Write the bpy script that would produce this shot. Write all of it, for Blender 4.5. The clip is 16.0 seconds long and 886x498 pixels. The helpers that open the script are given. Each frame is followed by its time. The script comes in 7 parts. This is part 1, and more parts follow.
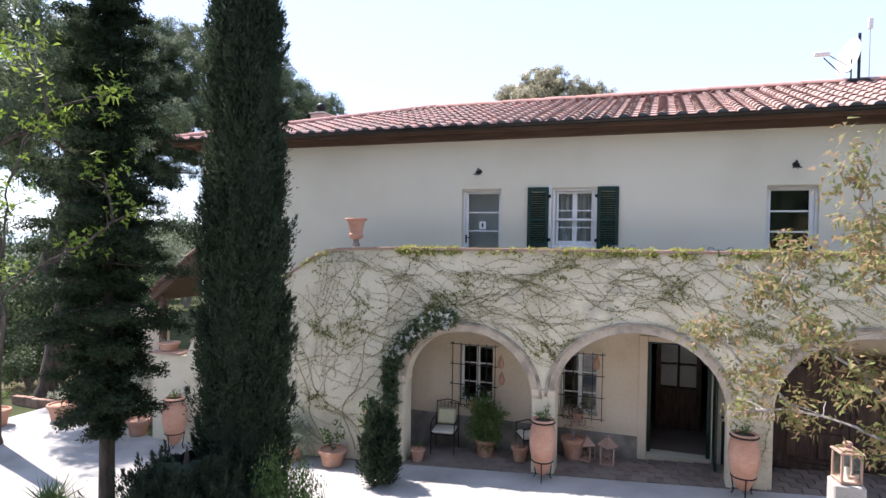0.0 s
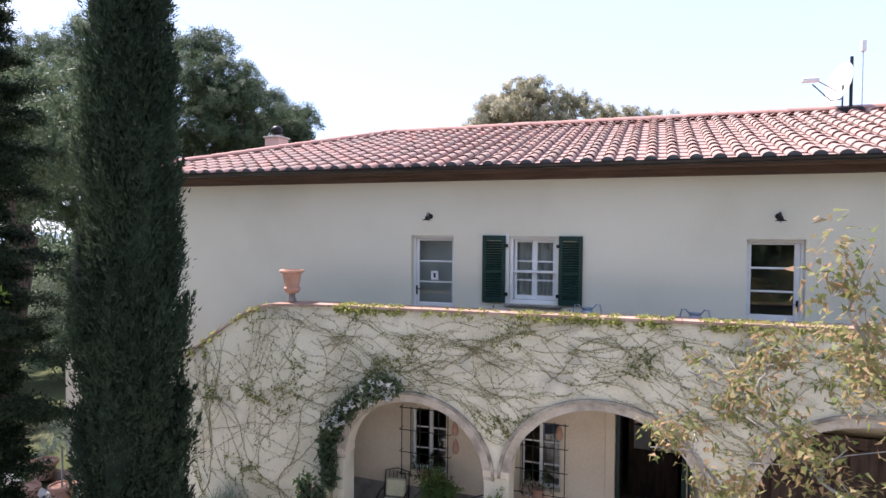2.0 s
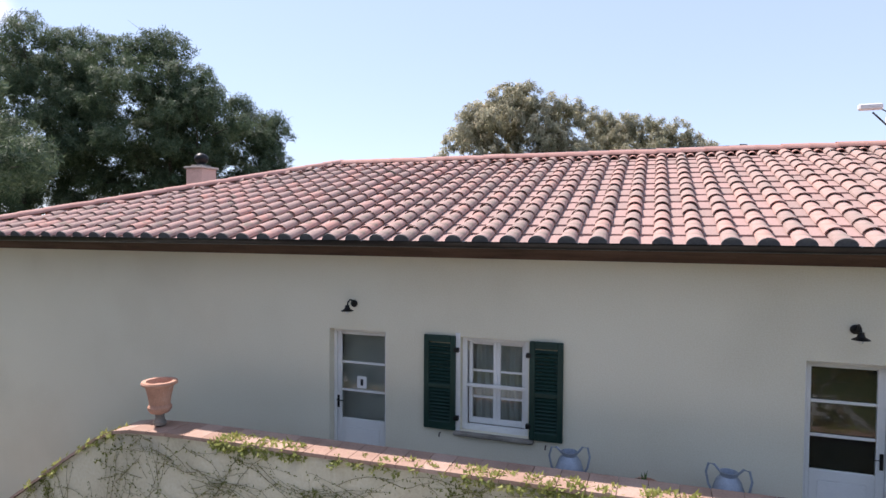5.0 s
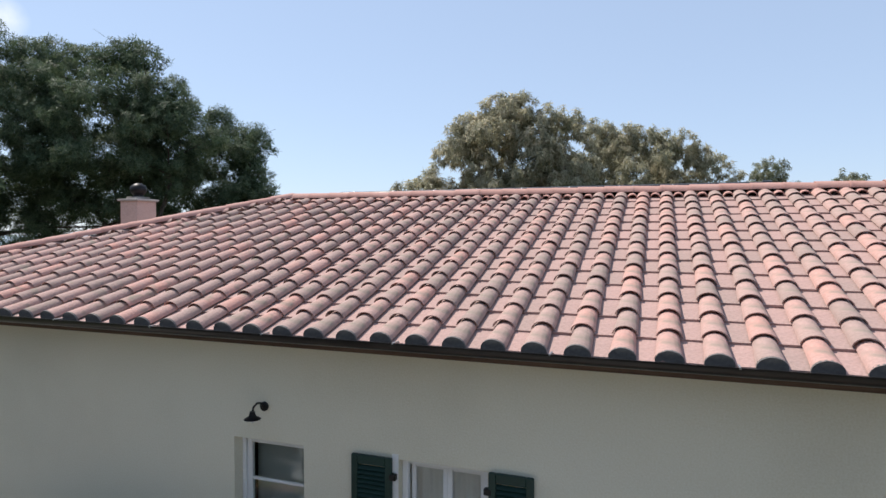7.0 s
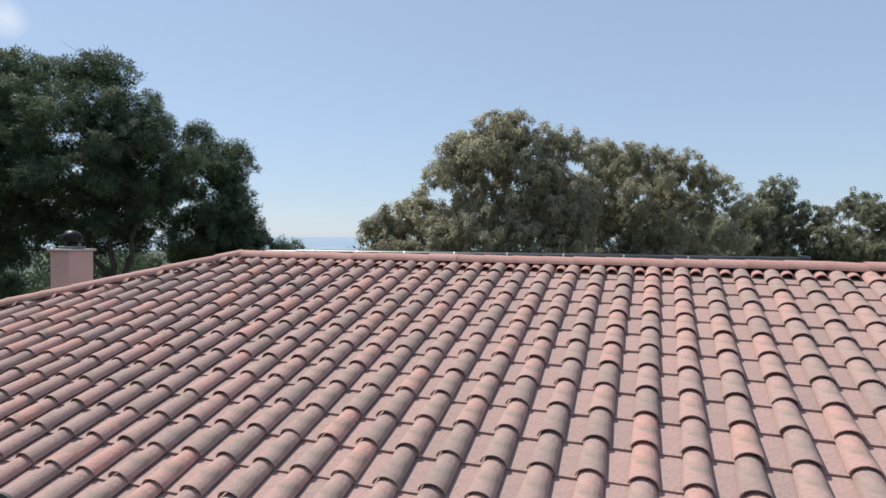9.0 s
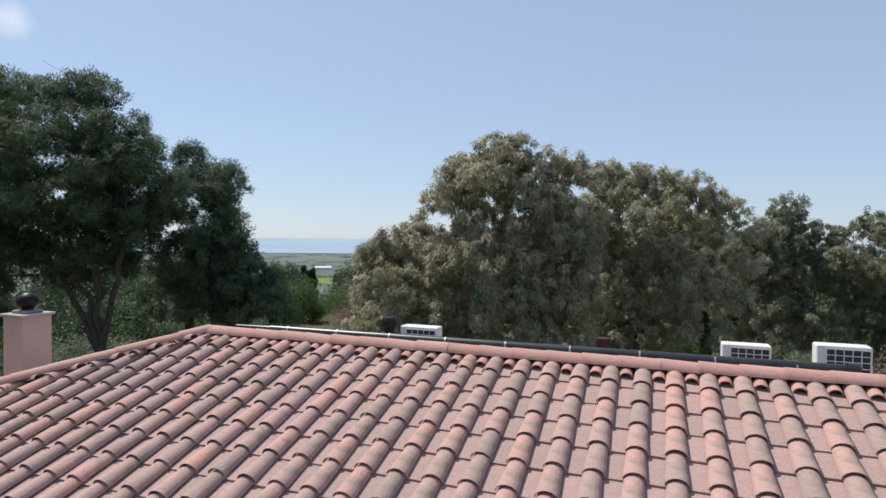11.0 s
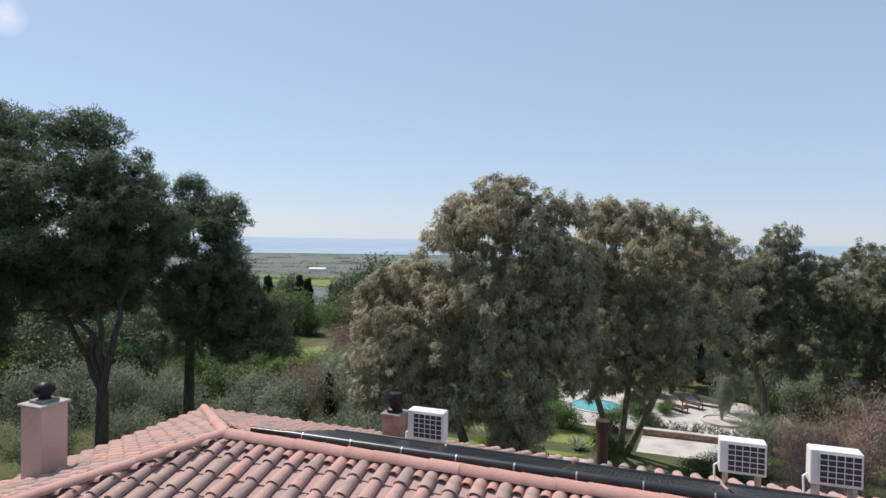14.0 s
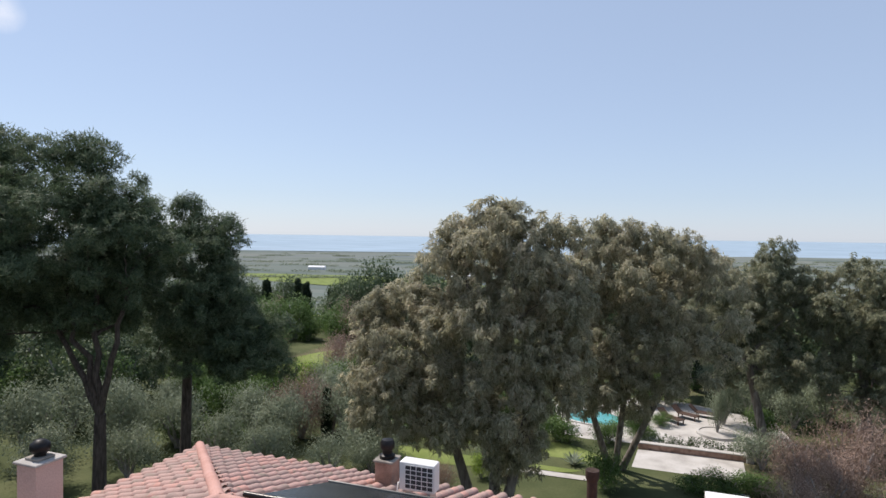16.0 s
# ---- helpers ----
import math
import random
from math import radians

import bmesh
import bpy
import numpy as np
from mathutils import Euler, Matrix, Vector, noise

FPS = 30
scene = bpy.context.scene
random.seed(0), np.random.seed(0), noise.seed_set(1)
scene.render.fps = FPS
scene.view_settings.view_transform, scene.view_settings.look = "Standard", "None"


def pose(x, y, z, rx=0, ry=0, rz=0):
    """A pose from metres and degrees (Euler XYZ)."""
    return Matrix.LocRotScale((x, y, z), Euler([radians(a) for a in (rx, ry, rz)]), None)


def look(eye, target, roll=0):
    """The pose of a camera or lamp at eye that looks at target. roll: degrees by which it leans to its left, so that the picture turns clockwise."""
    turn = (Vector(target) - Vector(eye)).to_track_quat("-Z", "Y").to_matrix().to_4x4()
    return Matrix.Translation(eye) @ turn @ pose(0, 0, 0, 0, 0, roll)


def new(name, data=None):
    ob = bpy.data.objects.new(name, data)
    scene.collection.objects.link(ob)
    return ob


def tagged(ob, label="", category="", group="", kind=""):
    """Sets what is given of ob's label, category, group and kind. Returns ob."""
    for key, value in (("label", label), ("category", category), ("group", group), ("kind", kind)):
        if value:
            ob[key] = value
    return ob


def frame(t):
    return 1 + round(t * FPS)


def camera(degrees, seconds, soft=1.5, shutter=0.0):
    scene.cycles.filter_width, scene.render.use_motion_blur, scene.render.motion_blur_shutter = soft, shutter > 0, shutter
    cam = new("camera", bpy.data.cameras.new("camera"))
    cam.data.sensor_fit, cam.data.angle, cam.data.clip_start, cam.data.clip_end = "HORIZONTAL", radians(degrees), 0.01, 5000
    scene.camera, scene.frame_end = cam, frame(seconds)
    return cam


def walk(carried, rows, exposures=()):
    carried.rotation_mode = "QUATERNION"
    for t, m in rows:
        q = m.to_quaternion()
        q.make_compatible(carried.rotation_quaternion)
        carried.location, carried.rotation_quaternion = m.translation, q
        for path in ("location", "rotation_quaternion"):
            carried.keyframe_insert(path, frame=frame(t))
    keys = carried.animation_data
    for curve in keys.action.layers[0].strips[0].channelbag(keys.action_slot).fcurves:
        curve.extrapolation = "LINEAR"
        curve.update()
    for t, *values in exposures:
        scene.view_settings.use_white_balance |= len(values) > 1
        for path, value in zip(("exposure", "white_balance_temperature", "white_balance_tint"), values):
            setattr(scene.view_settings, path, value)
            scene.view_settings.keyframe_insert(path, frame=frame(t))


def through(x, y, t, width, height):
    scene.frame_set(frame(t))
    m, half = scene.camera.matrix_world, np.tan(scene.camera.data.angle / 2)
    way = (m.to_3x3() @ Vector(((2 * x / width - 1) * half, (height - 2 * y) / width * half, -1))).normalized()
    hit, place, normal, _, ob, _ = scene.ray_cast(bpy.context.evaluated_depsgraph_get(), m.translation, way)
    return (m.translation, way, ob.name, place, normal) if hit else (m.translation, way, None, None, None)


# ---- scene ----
cam = camera(72.6, 16.0)
PATH = [
    (0, (0.148, 0.176, 4.796), (-0.532, 2.056, 4.748), 0.8),
    (0.5, (0.347, 0.470, 5.058), (-0.335, 2.350, 5.007), 0.7),
    (1, (0.532, 0.880, 5.360), (-0.151, 2.759, 5.306), 0.6),
    (1.5, (0.600, 1.262, 5.636), (-0.075, 3.144, 5.576), 0.6),
    (2, (0.576, 1.767, 5.865), (-0.092, 3.651, 5.808), 0.5),
    (2.5, (0.538, 2.253, 6.101), (-0.126, 4.138, 6.042), 0.5),
    (3, (0.515, 2.808, 6.353), (-0.147, 4.695, 6.292), 0.4),
    (3.5, (0.468, 3.382, 6.555), (-0.186, 5.271, 6.496), 0.4),
    (4, (0.449, 4.040, 6.791), (-0.211, 5.927, 6.727), 0.2),
    (4.2, (0.436, 4.277, 6.868), (-0.225, 6.163, 6.803), 0.2),
    (6.3, (0.375, 6.619, 7.73), (-0.303, 8.5, 7.66), 0.2),
    (6.5, (0.41, 6.822, 7.788), (-0.273, 8.701, 7.729), 0.0),
    (7, (0.392, 7.352, 8.015), (-0.289, 9.232, 7.959), 0.1),
    (7.5, (0.372, 7.801, 8.242), (-0.312, 9.68, 8.19), 0.2),
    (8, (0.348, 8.274, 8.528), (-0.343, 10.15, 8.475), 0.1),
    (8.5, (0.296, 8.691, 8.791), (-0.39, 10.569, 8.739), 0.2),
    (9, (0.206, 9.102, 9.059), (-0.473, 10.982, 9.01), 0.4),
    (9.5, (0.095, 9.493, 9.287), (-0.579, 11.375, 9.241), 0.4),
    (9.7, (0.076, 9.646, 9.368), (-0.605, 11.526, 9.334), 0.3),
    (11.8, (-0.088, 10.286, 10.595), (-0.779, 12.162, 10.545), 0.6),
    (12, (-0.108, 10.249, 10.677), (-0.798, 12.126, 10.634), 0.7),
    (12.5, (-0.131, 10.169, 10.95), (-0.822, 12.045, 10.907), 0.7),
    (13, (-0.167, 10.072, 11.222), (-0.856, 11.949, 11.181), 0.8),
    (13.5, (-0.213, 9.938, 11.517), (-0.891, 11.819, 11.473), 0.9),
    (14, (-0.166, 9.855, 11.826), (-0.837, 11.739, 11.782), 0.9),
    (14.5, (-0.112, 9.798, 12.102), (-0.781, 11.683, 12.057), 0.9),
    (15, (-0.06, 9.73, 12.393), (-0.729, 11.614, 12.345), 0.9),
    (15.5, (0.019, 9.745, 12.638), (-0.653, 11.628, 12.589), 0.8),
    (16, (0.005, 9.809, 12.95), (-0.663, 11.693, 12.895), 0.8),
]
EXPOSURES = [(0, 1.3, 6500, 20), (2, 1.3, 6500, 22), (4, 0.98, 6520, 21), (6.5, 0.53, 6600, 12), (9, 0.16, 6500, 9), (12, 0.16, 6550, 11), (16, 0.24, 6650, 13)]
walk(cam, [(t, look(eye, target, roll)) for t, eye, target, roll in PATH], EXPOSURES)


# ---- world and sun ----
SUN_ELEV, SUN_ROT = radians(57), radians(286)
CLOUD = (-0.794, 0.543, 0.273)
world = bpy.data.worlds.new("sky")
scene.world = world
world.use_nodes = True
wn = world.node_tree.nodes
sky = wn.new("ShaderNodeTexSky")
sky.sky_type, sky.sun_disc = "NISHITA", False
sky.sun_elevation, sky.sun_rotation = SUN_ELEV, SUN_ROT
sky.air_density, sky.dust_density, sky.ozone_density = 1.0, 0.12, 3.0
haze = wn.new("ShaderNodeMix")
haze.data_type = "RGBA"
haze.inputs[0].default_value = 0.6
haze.inputs[7].default_value = (2.86, 3.82, 5.38, 1)
pale = wn.new("ShaderNodeHueSaturation")
pale.inputs["Saturation"].default_value = 0.74
cool = wn.new("ShaderNodeMix")
cool.data_type, cool.blend_type, cool.inputs[0].default_value = "RGBA", "MULTIPLY", 1.0
cool.inputs[7].default_value = (0.97, 1.0, 1.04, 1)
world.node_tree.links.new(sky.outputs[0], pale.inputs["Color"])
world.node_tree.links.new(pale.outputs[0], cool.inputs[6])
world.node_tree.links.new(cool.outputs[2], haze.inputs[6])
# one small white cloud low over the pines, with a torn edge
world_links = world.node_tree.links
wtc, wdist, wnoise = wn.new("ShaderNodeTexCoord"), wn.new("ShaderNodeVectorMath"), wn.new("ShaderNodeTexNoise")
wdist.operation, wdist.inputs[1].default_value = "DISTANCE", CLOUD
wnoise.inputs["Scale"].default_value, wnoise.inputs["Detail"].default_value = 42, 5
wfall, wsum, cloud = wn.new("ShaderNodeMapRange"), wn.new("ShaderNodeMath"), wn.new("ShaderNodeMix")
wfall.inputs["From Min"].default_value, wfall.inputs["From Max"].default_value = 0.028, 0.004
wsum.operation = "MULTIPLY"
cloud.data_type, cloud.inputs[7].default_value = "RGBA", (7.2, 7.4, 7.8, 1)
world_links.new(wtc.outputs["Generated"], wdist.inputs[0])
world_links.new(wtc.outputs["Generated"], wnoise.inputs["Vector"])
world_links.new(wdist.outputs["Value"], wfall.inputs[0])
world_links.new(wfall.outputs[0], wsum.inputs[0])
world_links.new(wnoise.outputs["Fac"], wsum.inputs[1])
world_links.new(wsum.outputs[0], cloud.inputs[0])
world_links.new(haze.outputs[2], cloud.inputs[6])
world_links.new(cloud.outputs[2], wn["Background"].inputs[0])
wn["Background"].inputs[1].default_value = 0.122
sun = new("sun", bpy.data.lights.new("sun", "SUN"))
sun.data.energy, sun.data.angle, sun.data.color = 4.2, radians(0.6), (1.0, 0.95, 0.88)
toward = Vector((math.sin(SUN_ROT) * math.cos(SUN_ELEV), math.cos(SUN_ROT) * math.cos(SUN_ELEV), math.sin(SUN_ELEV)))
sun.matrix_world = look((0, 0, 60), Vector((0, 0, 60)) - toward)


# ---- materials ----
def shade(name, colours, scale=4.0, rough=0.8, metal=0.0, bump=0.0, fine=40.0, random=0.0, island=False, through=0.0, spec=0.4, stretch=(1, 1, 1), stain=None):
    """A node material: a noise ramp through colours at one scale, a finer grain, bump, and variation from piece to piece."""
    m = bpy.data.materials.new(name)
    m.use_nodes = True
    n, l = m.node_tree.nodes, m.node_tree.links
    p = n["Principled BSDF"]
    p.inputs["Roughness"].default_value, p.inputs["Metallic"].default_value = rough, metal
    p.inputs["Specular IOR Level"].default_value = spec
    tc = n.new("ShaderNodeTexCoord")
    mp = n.new("ShaderNodeMapping")
    mp.inputs["Scale"].default_value = stretch
    l.new(tc.outputs["Object"], mp.inputs[0])
    a = n.new("ShaderNodeTexNoise")
    a.inputs["Scale"].default_value, a.inputs["Detail"].default_value = scale, 5
    l.new(mp.outputs[0], a.inputs["Vector"])
    ramp = n.new("ShaderNodeValToRGB")
    while len(ramp.color_ramp.elements) < len(colours):
        ramp.color_ramp.elements.new(0.5)
    for i, c in enumerate(colours):
        e = ramp.color_ramp.elements[i]
        e.position = 0.3 + 0.4 * i / max(1, len(colours) - 1)
        e.color = (*c, 1)
    fac = a.outputs["Fac"]
    if random:
        src = n.new("ShaderNodeNewGeometry").outputs["Random Per Island"] if island else n.new("ShaderNodeObjectInfo").outputs["Random"]
        mix = n.new("ShaderNodeMix")
        mix.data_type = "FLOAT"
        mix.inputs[0].default_value = random
        l.new(fac, mix.inputs[2])
        rm = n.new("ShaderNodeMapRange")
        rm.inputs["To Min"].default_value, rm.inputs["To Max"].default_value = 0.25, 0.75
        l.new(src, rm.inputs[0])
        l.new(rm.outputs[0], mix.inputs[3])
        fac = mix.outputs[0]
    l.new(fac, ramp.inputs[0])
    b = n.new("ShaderNodeTexNoise")
    b.inputs["Scale"].default_value, b.inputs["Detail"].default_value = fine, 3
    l.new(mp.outputs[0], b.inputs["Vector"])
    grain = n.new("ShaderNodeMix")
    grain.data_type, grain.blend_type = "RGBA", "OVERLAY"
    grain.inputs[0].default_value = 0.25
    l.new(ramp.outputs[0], grain.inputs[6])
    l.new(b.outputs["Fac"], grain.inputs[7])
    colour = grain.outputs[2]
    if stain:
        s = n.new("ShaderNodeTexNoise")
        s.inputs["Scale"].default_value, s.inputs["Detail"].default_value = stain[1], 6
        l.new(mp.outputs[0], s.inputs["Vector"])
        sr = n.new("ShaderNodeMapRange")
        sr.inputs["From Min"].default_value, sr.inputs["From Max"].default_value = stain[2], stain[2] + 0.15
        l.new(s.outputs["Fac"], sr.inputs[0])
        sm = n.new("ShaderNodeMix")
        sm.data_type = "RGBA"
        sm.inputs[7].default_value = (*stain[0], 1)
        l.new(sr.outputs[0], sm.inputs[0])
        l.new(colour, sm.inputs[6])
        colour = sm.outputs[2]
    l.new(colour, p.inputs["Base Color"])
    if bump:
        bp = n.new("ShaderNodeBump")
        bp.inputs["Strength"].default_value, bp.inputs["Distance"].default_value = bump, 0.02
        l.new(b.outputs["Fac"], bp.inputs["Height"])
        l.new(bp.outputs[0], p.inputs["Normal"])
    if through:
        t = n.new("ShaderNodeBsdfTranslucent")
        l.new(colour, t.inputs[0])
        mx = n.new("ShaderNodeMixShader")
        mx.inputs[0].default_value = through
        l.new(p.outputs[0], mx.inputs[1])
        l.new(t.outputs[0], mx.inputs[2])
        l.new(mx.outputs[0], n["Material Output"].inputs[0])
    return m


PLASTER = shade("cream_plaster", [(0.655, 0.61, 0.485), (0.715, 0.67, 0.54), (0.74, 0.695, 0.565)], 0.5, 0.9, bump=0.15, fine=60, spec=0.2)
OLD_PLASTER = shade("weathered_plaster", [(0.55, 0.49, 0.36), (0.69, 0.625, 0.475), (0.74, 0.68, 0.53)], 1.3, 0.95, bump=0.4, fine=25, spec=0.15, stain=((0.36, 0.34, 0.30), 1.1, 0.6))
PINK_PLASTER = shade("pink_plaster", [(0.60, 0.485, 0.355), (0.68, 0.57, 0.43), (0.72, 0.615, 0.475)], 0.8, 0.9, bump=0.15, spec=0.2)
ROOM_DARK = shade("room_dark", [(0.018, 0.02, 0.018), (0.03, 0.032, 0.03)], 2.0, 0.95, spec=0.1)
CHIM_PLASTER = shade("chimney_plaster", [(0.52, 0.38, 0.33), (0.60, 0.45, 0.39)], 1.0, 0.9, bump=0.2, spec=0.2)
GREY_PLASTER = shade("grey_plinth", [(0.17, 0.15, 0.13), (0.26, 0.235, 0.205), (0.36, 0.32, 0.28)], 3.5, 0.95, bump=0.4, stain=((0.40, 0.35, 0.29), 2.2, 0.58))
ARCHSTONE = shade("arch_plaster", [(0.15, 0.13, 0.105), (0.33, 0.285, 0.23), (0.50, 0.435, 0.35)], 4.5, 0.95, bump=0.6, stain=((0.10, 0.095, 0.08), 6.0, 0.6))
ARCH_BAND = shade("worn_band_plaster", [(0.36, 0.30, 0.24), (0.50, 0.42, 0.33), (0.58, 0.49, 0.39)], 3.0, 0.95, bump=0.5, fine=30, stain=((0.24, 0.21, 0.17), 2.6, 0.56))
COVER = shade("cover_tile_clay", [(0.30, 0.222, 0.195), (0.395, 0.277, 0.243), (0.46, 0.295, 0.257), (0.55, 0.295, 0.24)], 3.2, 0.9, bump=0.35, random=0.55, stain=((0.27, 0.225, 0.18), 5.0, 0.56), spec=0.2)
COVER_ISL = shade("cover_tile_clay_old", [(0.30, 0.222, 0.195), (0.395, 0.277, 0.243), (0.46, 0.295, 0.257), (0.55, 0.295, 0.24)], 3.2, 0.9, bump=0.35, random=0.55, island=True, stain=((0.27, 0.225, 0.18), 5.0, 0.56), spec=0.2)
PAN = shade("pan_tile_clay", [(0.34, 0.248, 0.22), (0.402, 0.272, 0.243), (0.448, 0.292, 0.26)], 2.4, 0.9, bump=0.3, random=0.5, stain=((0.29, 0.245, 0.20), 4.0, 0.60), spec=0.2)
PAN_ISL = shade("pan_tile_clay_old", [(0.34, 0.248, 0.22), (0.402, 0.272, 0.243), (0.448, 0.292, 0.26)], 2.4, 0.9, bump=0.3, random=0.5, island=True, stain=((0.29, 0.245, 0.20), 4.0, 0.60), spec=0.2)
RIDGE = shade("ridge_tile_clay", [(0.43, 0.235, 0.195), (0.48, 0.27, 0.225), (0.52, 0.31, 0.265)], 3.0, 0.85, bump=0.15, random=0.5, spec=0.25)
MORTAR = shade("dark_mortar", [(0.12, 0.113, 0.108), (0.20, 0.185, 0.175)], 8, 0.95, bump=0.4)
COPING = shade("terracotta_coping", [(0.34, 0.215, 0.165), (0.42, 0.275, 0.215), (0.48, 0.335, 0.275)], 3.0, 0.9, bump=0.2, random=0.5)
TERRACOTTA = shade("terracotta", [(0.43, 0.225, 0.155), (0.52, 0.29, 0.205), (0.58, 0.37, 0.285)], 3.0, 0.85, bump=0.15, stain=((0.62, 0.48, 0.39), 5.0, 0.62))
BROWN_WOOD = shade("brown_wood", [(0.068, 0.04, 0.028), (0.115, 0.066, 0.046), (0.15, 0.09, 0.064)], 3.0, 0.7, bump=0.2, stretch=(0.4, 4, 4))
DARK_WOOD = shade("dark_carved_wood", [(0.035, 0.02, 0.014), (0.075, 0.042, 0.03), (0.11, 0.065, 0.045)], 5.0, 0.6, bump=0.3, stretch=(3, 3, 0.5))
WHITE_PAINT = shade("white_paint", [(0.74, 0.74, 0.73), (0.80, 0.80, 0.79)], 2.0, 0.45, fine=80)
GREEN_PAINT = shade("dark_green_paint", [(0.006, 0.028, 0.022), (0.010, 0.040, 0.032)], 3.0, 0.45, fine=80)
BLACK_METAL = shade("black_metal", [(0.012, 0.012, 0.013), (0.03, 0.028, 0.027)], 5.0, 0.45, metal=0.6)
GUTTER = shade("gutter_metal", [(0.018, 0.016, 0.015), (0.035, 0.03, 0.027)], 3.0, 0.28, metal=0.5)
RUST = shade("rusted_iron", [(0.035, 0.022, 0.018), (0.07, 0.042, 0.03)], 8.0, 0.8, metal=0.3)
STEEL = shade("galvanised_steel", [(0.35, 0.36, 0.37), (0.5, 0.5, 0.5)], 6.0, 0.4, metal=0.8)
RUBBER = shade("black_rubber", [(0.016, 0.018, 0.020), (0.034, 0.038, 0.042)], 3.0, 0.36, spec=0.5)
PLASTIC = shade("off_white_plastic", [(0.72, 0.71, 0.68), (0.78, 0.77, 0.75)], 2.0, 0.5, fine=80)
GRILLE = shade("dark_grille", [(0.03, 0.032, 0.035), (0.06, 0.062, 0.066)], 6.0, 0.6)
CUSHION = shade("cream_cloth", [(0.62, 0.58, 0.48), (0.72, 0.69, 0.60)], 6.0, 0.95, bump=0.2, fine=120)
ZINC = shade("blue_grey_zinc", [(0.25, 0.29, 0.36), (0.34, 0.38, 0.45)], 6.0, 0.5, metal=0.3)
# net cloth of the curtains; also the reflection painted on the inner door's panes
NET_AND_SHEEN = shade("grey_net_and_pane_sheen", [(0.46, 0.46, 0.44), (0.58, 0.58, 0.55)], 3.0, 0.95, bump=0.1, fine=120)
PALE_YELLOW = shade("pale_yellow_cloth", [(0.56, 0.53, 0.33), (0.64, 0.61, 0.42)], 6.0, 0.95, bump=0.2, fine=120)
PAPER = shade("white_paper", [(0.75, 0.75, 0.75), (0.8, 0.8, 0.8)], 5.0, 0.8)
INK = shade("black_ink", [(0.02, 0.02, 0.02), (0.03, 0.03, 0.03)], 5.0, 0.8)
PORCH = shade("porch_clay_floor", [(0.15, 0.12, 0.10), (0.22, 0.175, 0.15), (0.28, 0.22, 0.19)], 2.0, 0.8, bump=0.2, random=0.5, island=True)
GRAVEL = shade("pale_gravel", [(0.36, 0.347, 0.327), (0.45, 0.437, 0.418), (0.52, 0.507, 0.487)], 1.2, 0.95, bump=0.8, fine=90, spec=0.1)
DECK = shade("pale_stone_deck", [(0.36, 0.335, 0.31), (0.47, 0.445, 0.415), (0.53, 0.505, 0.48)], 0.9, 0.9, bump=0.3, fine=30, spec=0.15)
BRICKWALL = shade("old_brick", [(0.20, 0.13, 0.10), (0.33, 0.21, 0.16), (0.40, 0.28, 0.22)], 4.0, 0.95, bump=0.5)
GRASS = shade("garden_grass", [(0.045, 0.057, 0.026), (0.075, 0.088, 0.04), (0.11, 0.118, 0.058)], 0.22, 0.95, bump=0.8, fine=8, spec=0.1, stain=((0.17, 0.14, 0.09), 0.12, 0.58))
BRIGHT_GRASS = shade("spring_grass", [(0.115, 0.15, 0.045), (0.165, 0.205, 0.062), (0.215, 0.25, 0.088)], 0.3, 0.95, bump=0.7, fine=8, spec=0.1)
# far plain and sea: the haze of distance is mixed into these colours
HAZED_PLAIN = shade("far_plain_hazed", [(0.10, 0.125, 0.12), (0.135, 0.16, 0.145), (0.175, 0.19, 0.175), (0.125, 0.15, 0.16)], 0.010, 1.0, fine=0.05, spec=0.0, stretch=(0.35, 1.8, 1))
SEA = shade("sea", [(0.26, 0.34, 0.41), (0.30, 0.38, 0.45)], 0.001, 0.6, fine=0.01, spec=0.1)
POOL = shade("pool_water", [(0.06, 0.30, 0.30), (0.10, 0.38, 0.37)], 0.8, 0.1, fine=4)
TOWN = shade("white_sheds", [(0.62, 0.63, 0.64), (0.7, 0.7, 0.7)], 1.0, 0.9)
BARK_PINE = shade("pine_bark", [(0.035, 0.027, 0.022), (0.08, 0.062, 0.05), (0.12, 0.095, 0.08)], 4.0, 0.95, bump=0.7, fine=12, stretch=(3, 3, 0.6))
BARK_EUC = shade("eucalyptus_bark", [(0.08, 0.065, 0.052), (0.17, 0.145, 0.12), (0.27, 0.24, 0.21)], 2.5, 0.9, bump=0.4, fine=10, stretch=(3, 3, 0.5))
BARK_PALE = shade("pale_grey_bark", [(0.20, 0.18, 0.165), (0.32, 0.295, 0.275), (0.42, 0.39, 0.37)], 6.0, 0.9, bump=0.3)
VINE_BARK = shade("vine_bark", [(0.20, 0.175, 0.095), (0.29, 0.25, 0.15), (0.35, 0.29, 0.19)], 3.0, 0.95)
MAT = shade("solar_mat_rubber", [(0.022, 0.025, 0.027), (0.04, 0.044, 0.047)], 2.0, 0.24, spec=0.6, fine=30)


def leaf(name, colours, through=0.3, rough=0.6, each=0.42, scale=0.8):
    return shade(name, colours, scale, rough, random=each, island=True, through=through, spec=0.25, fine=3)


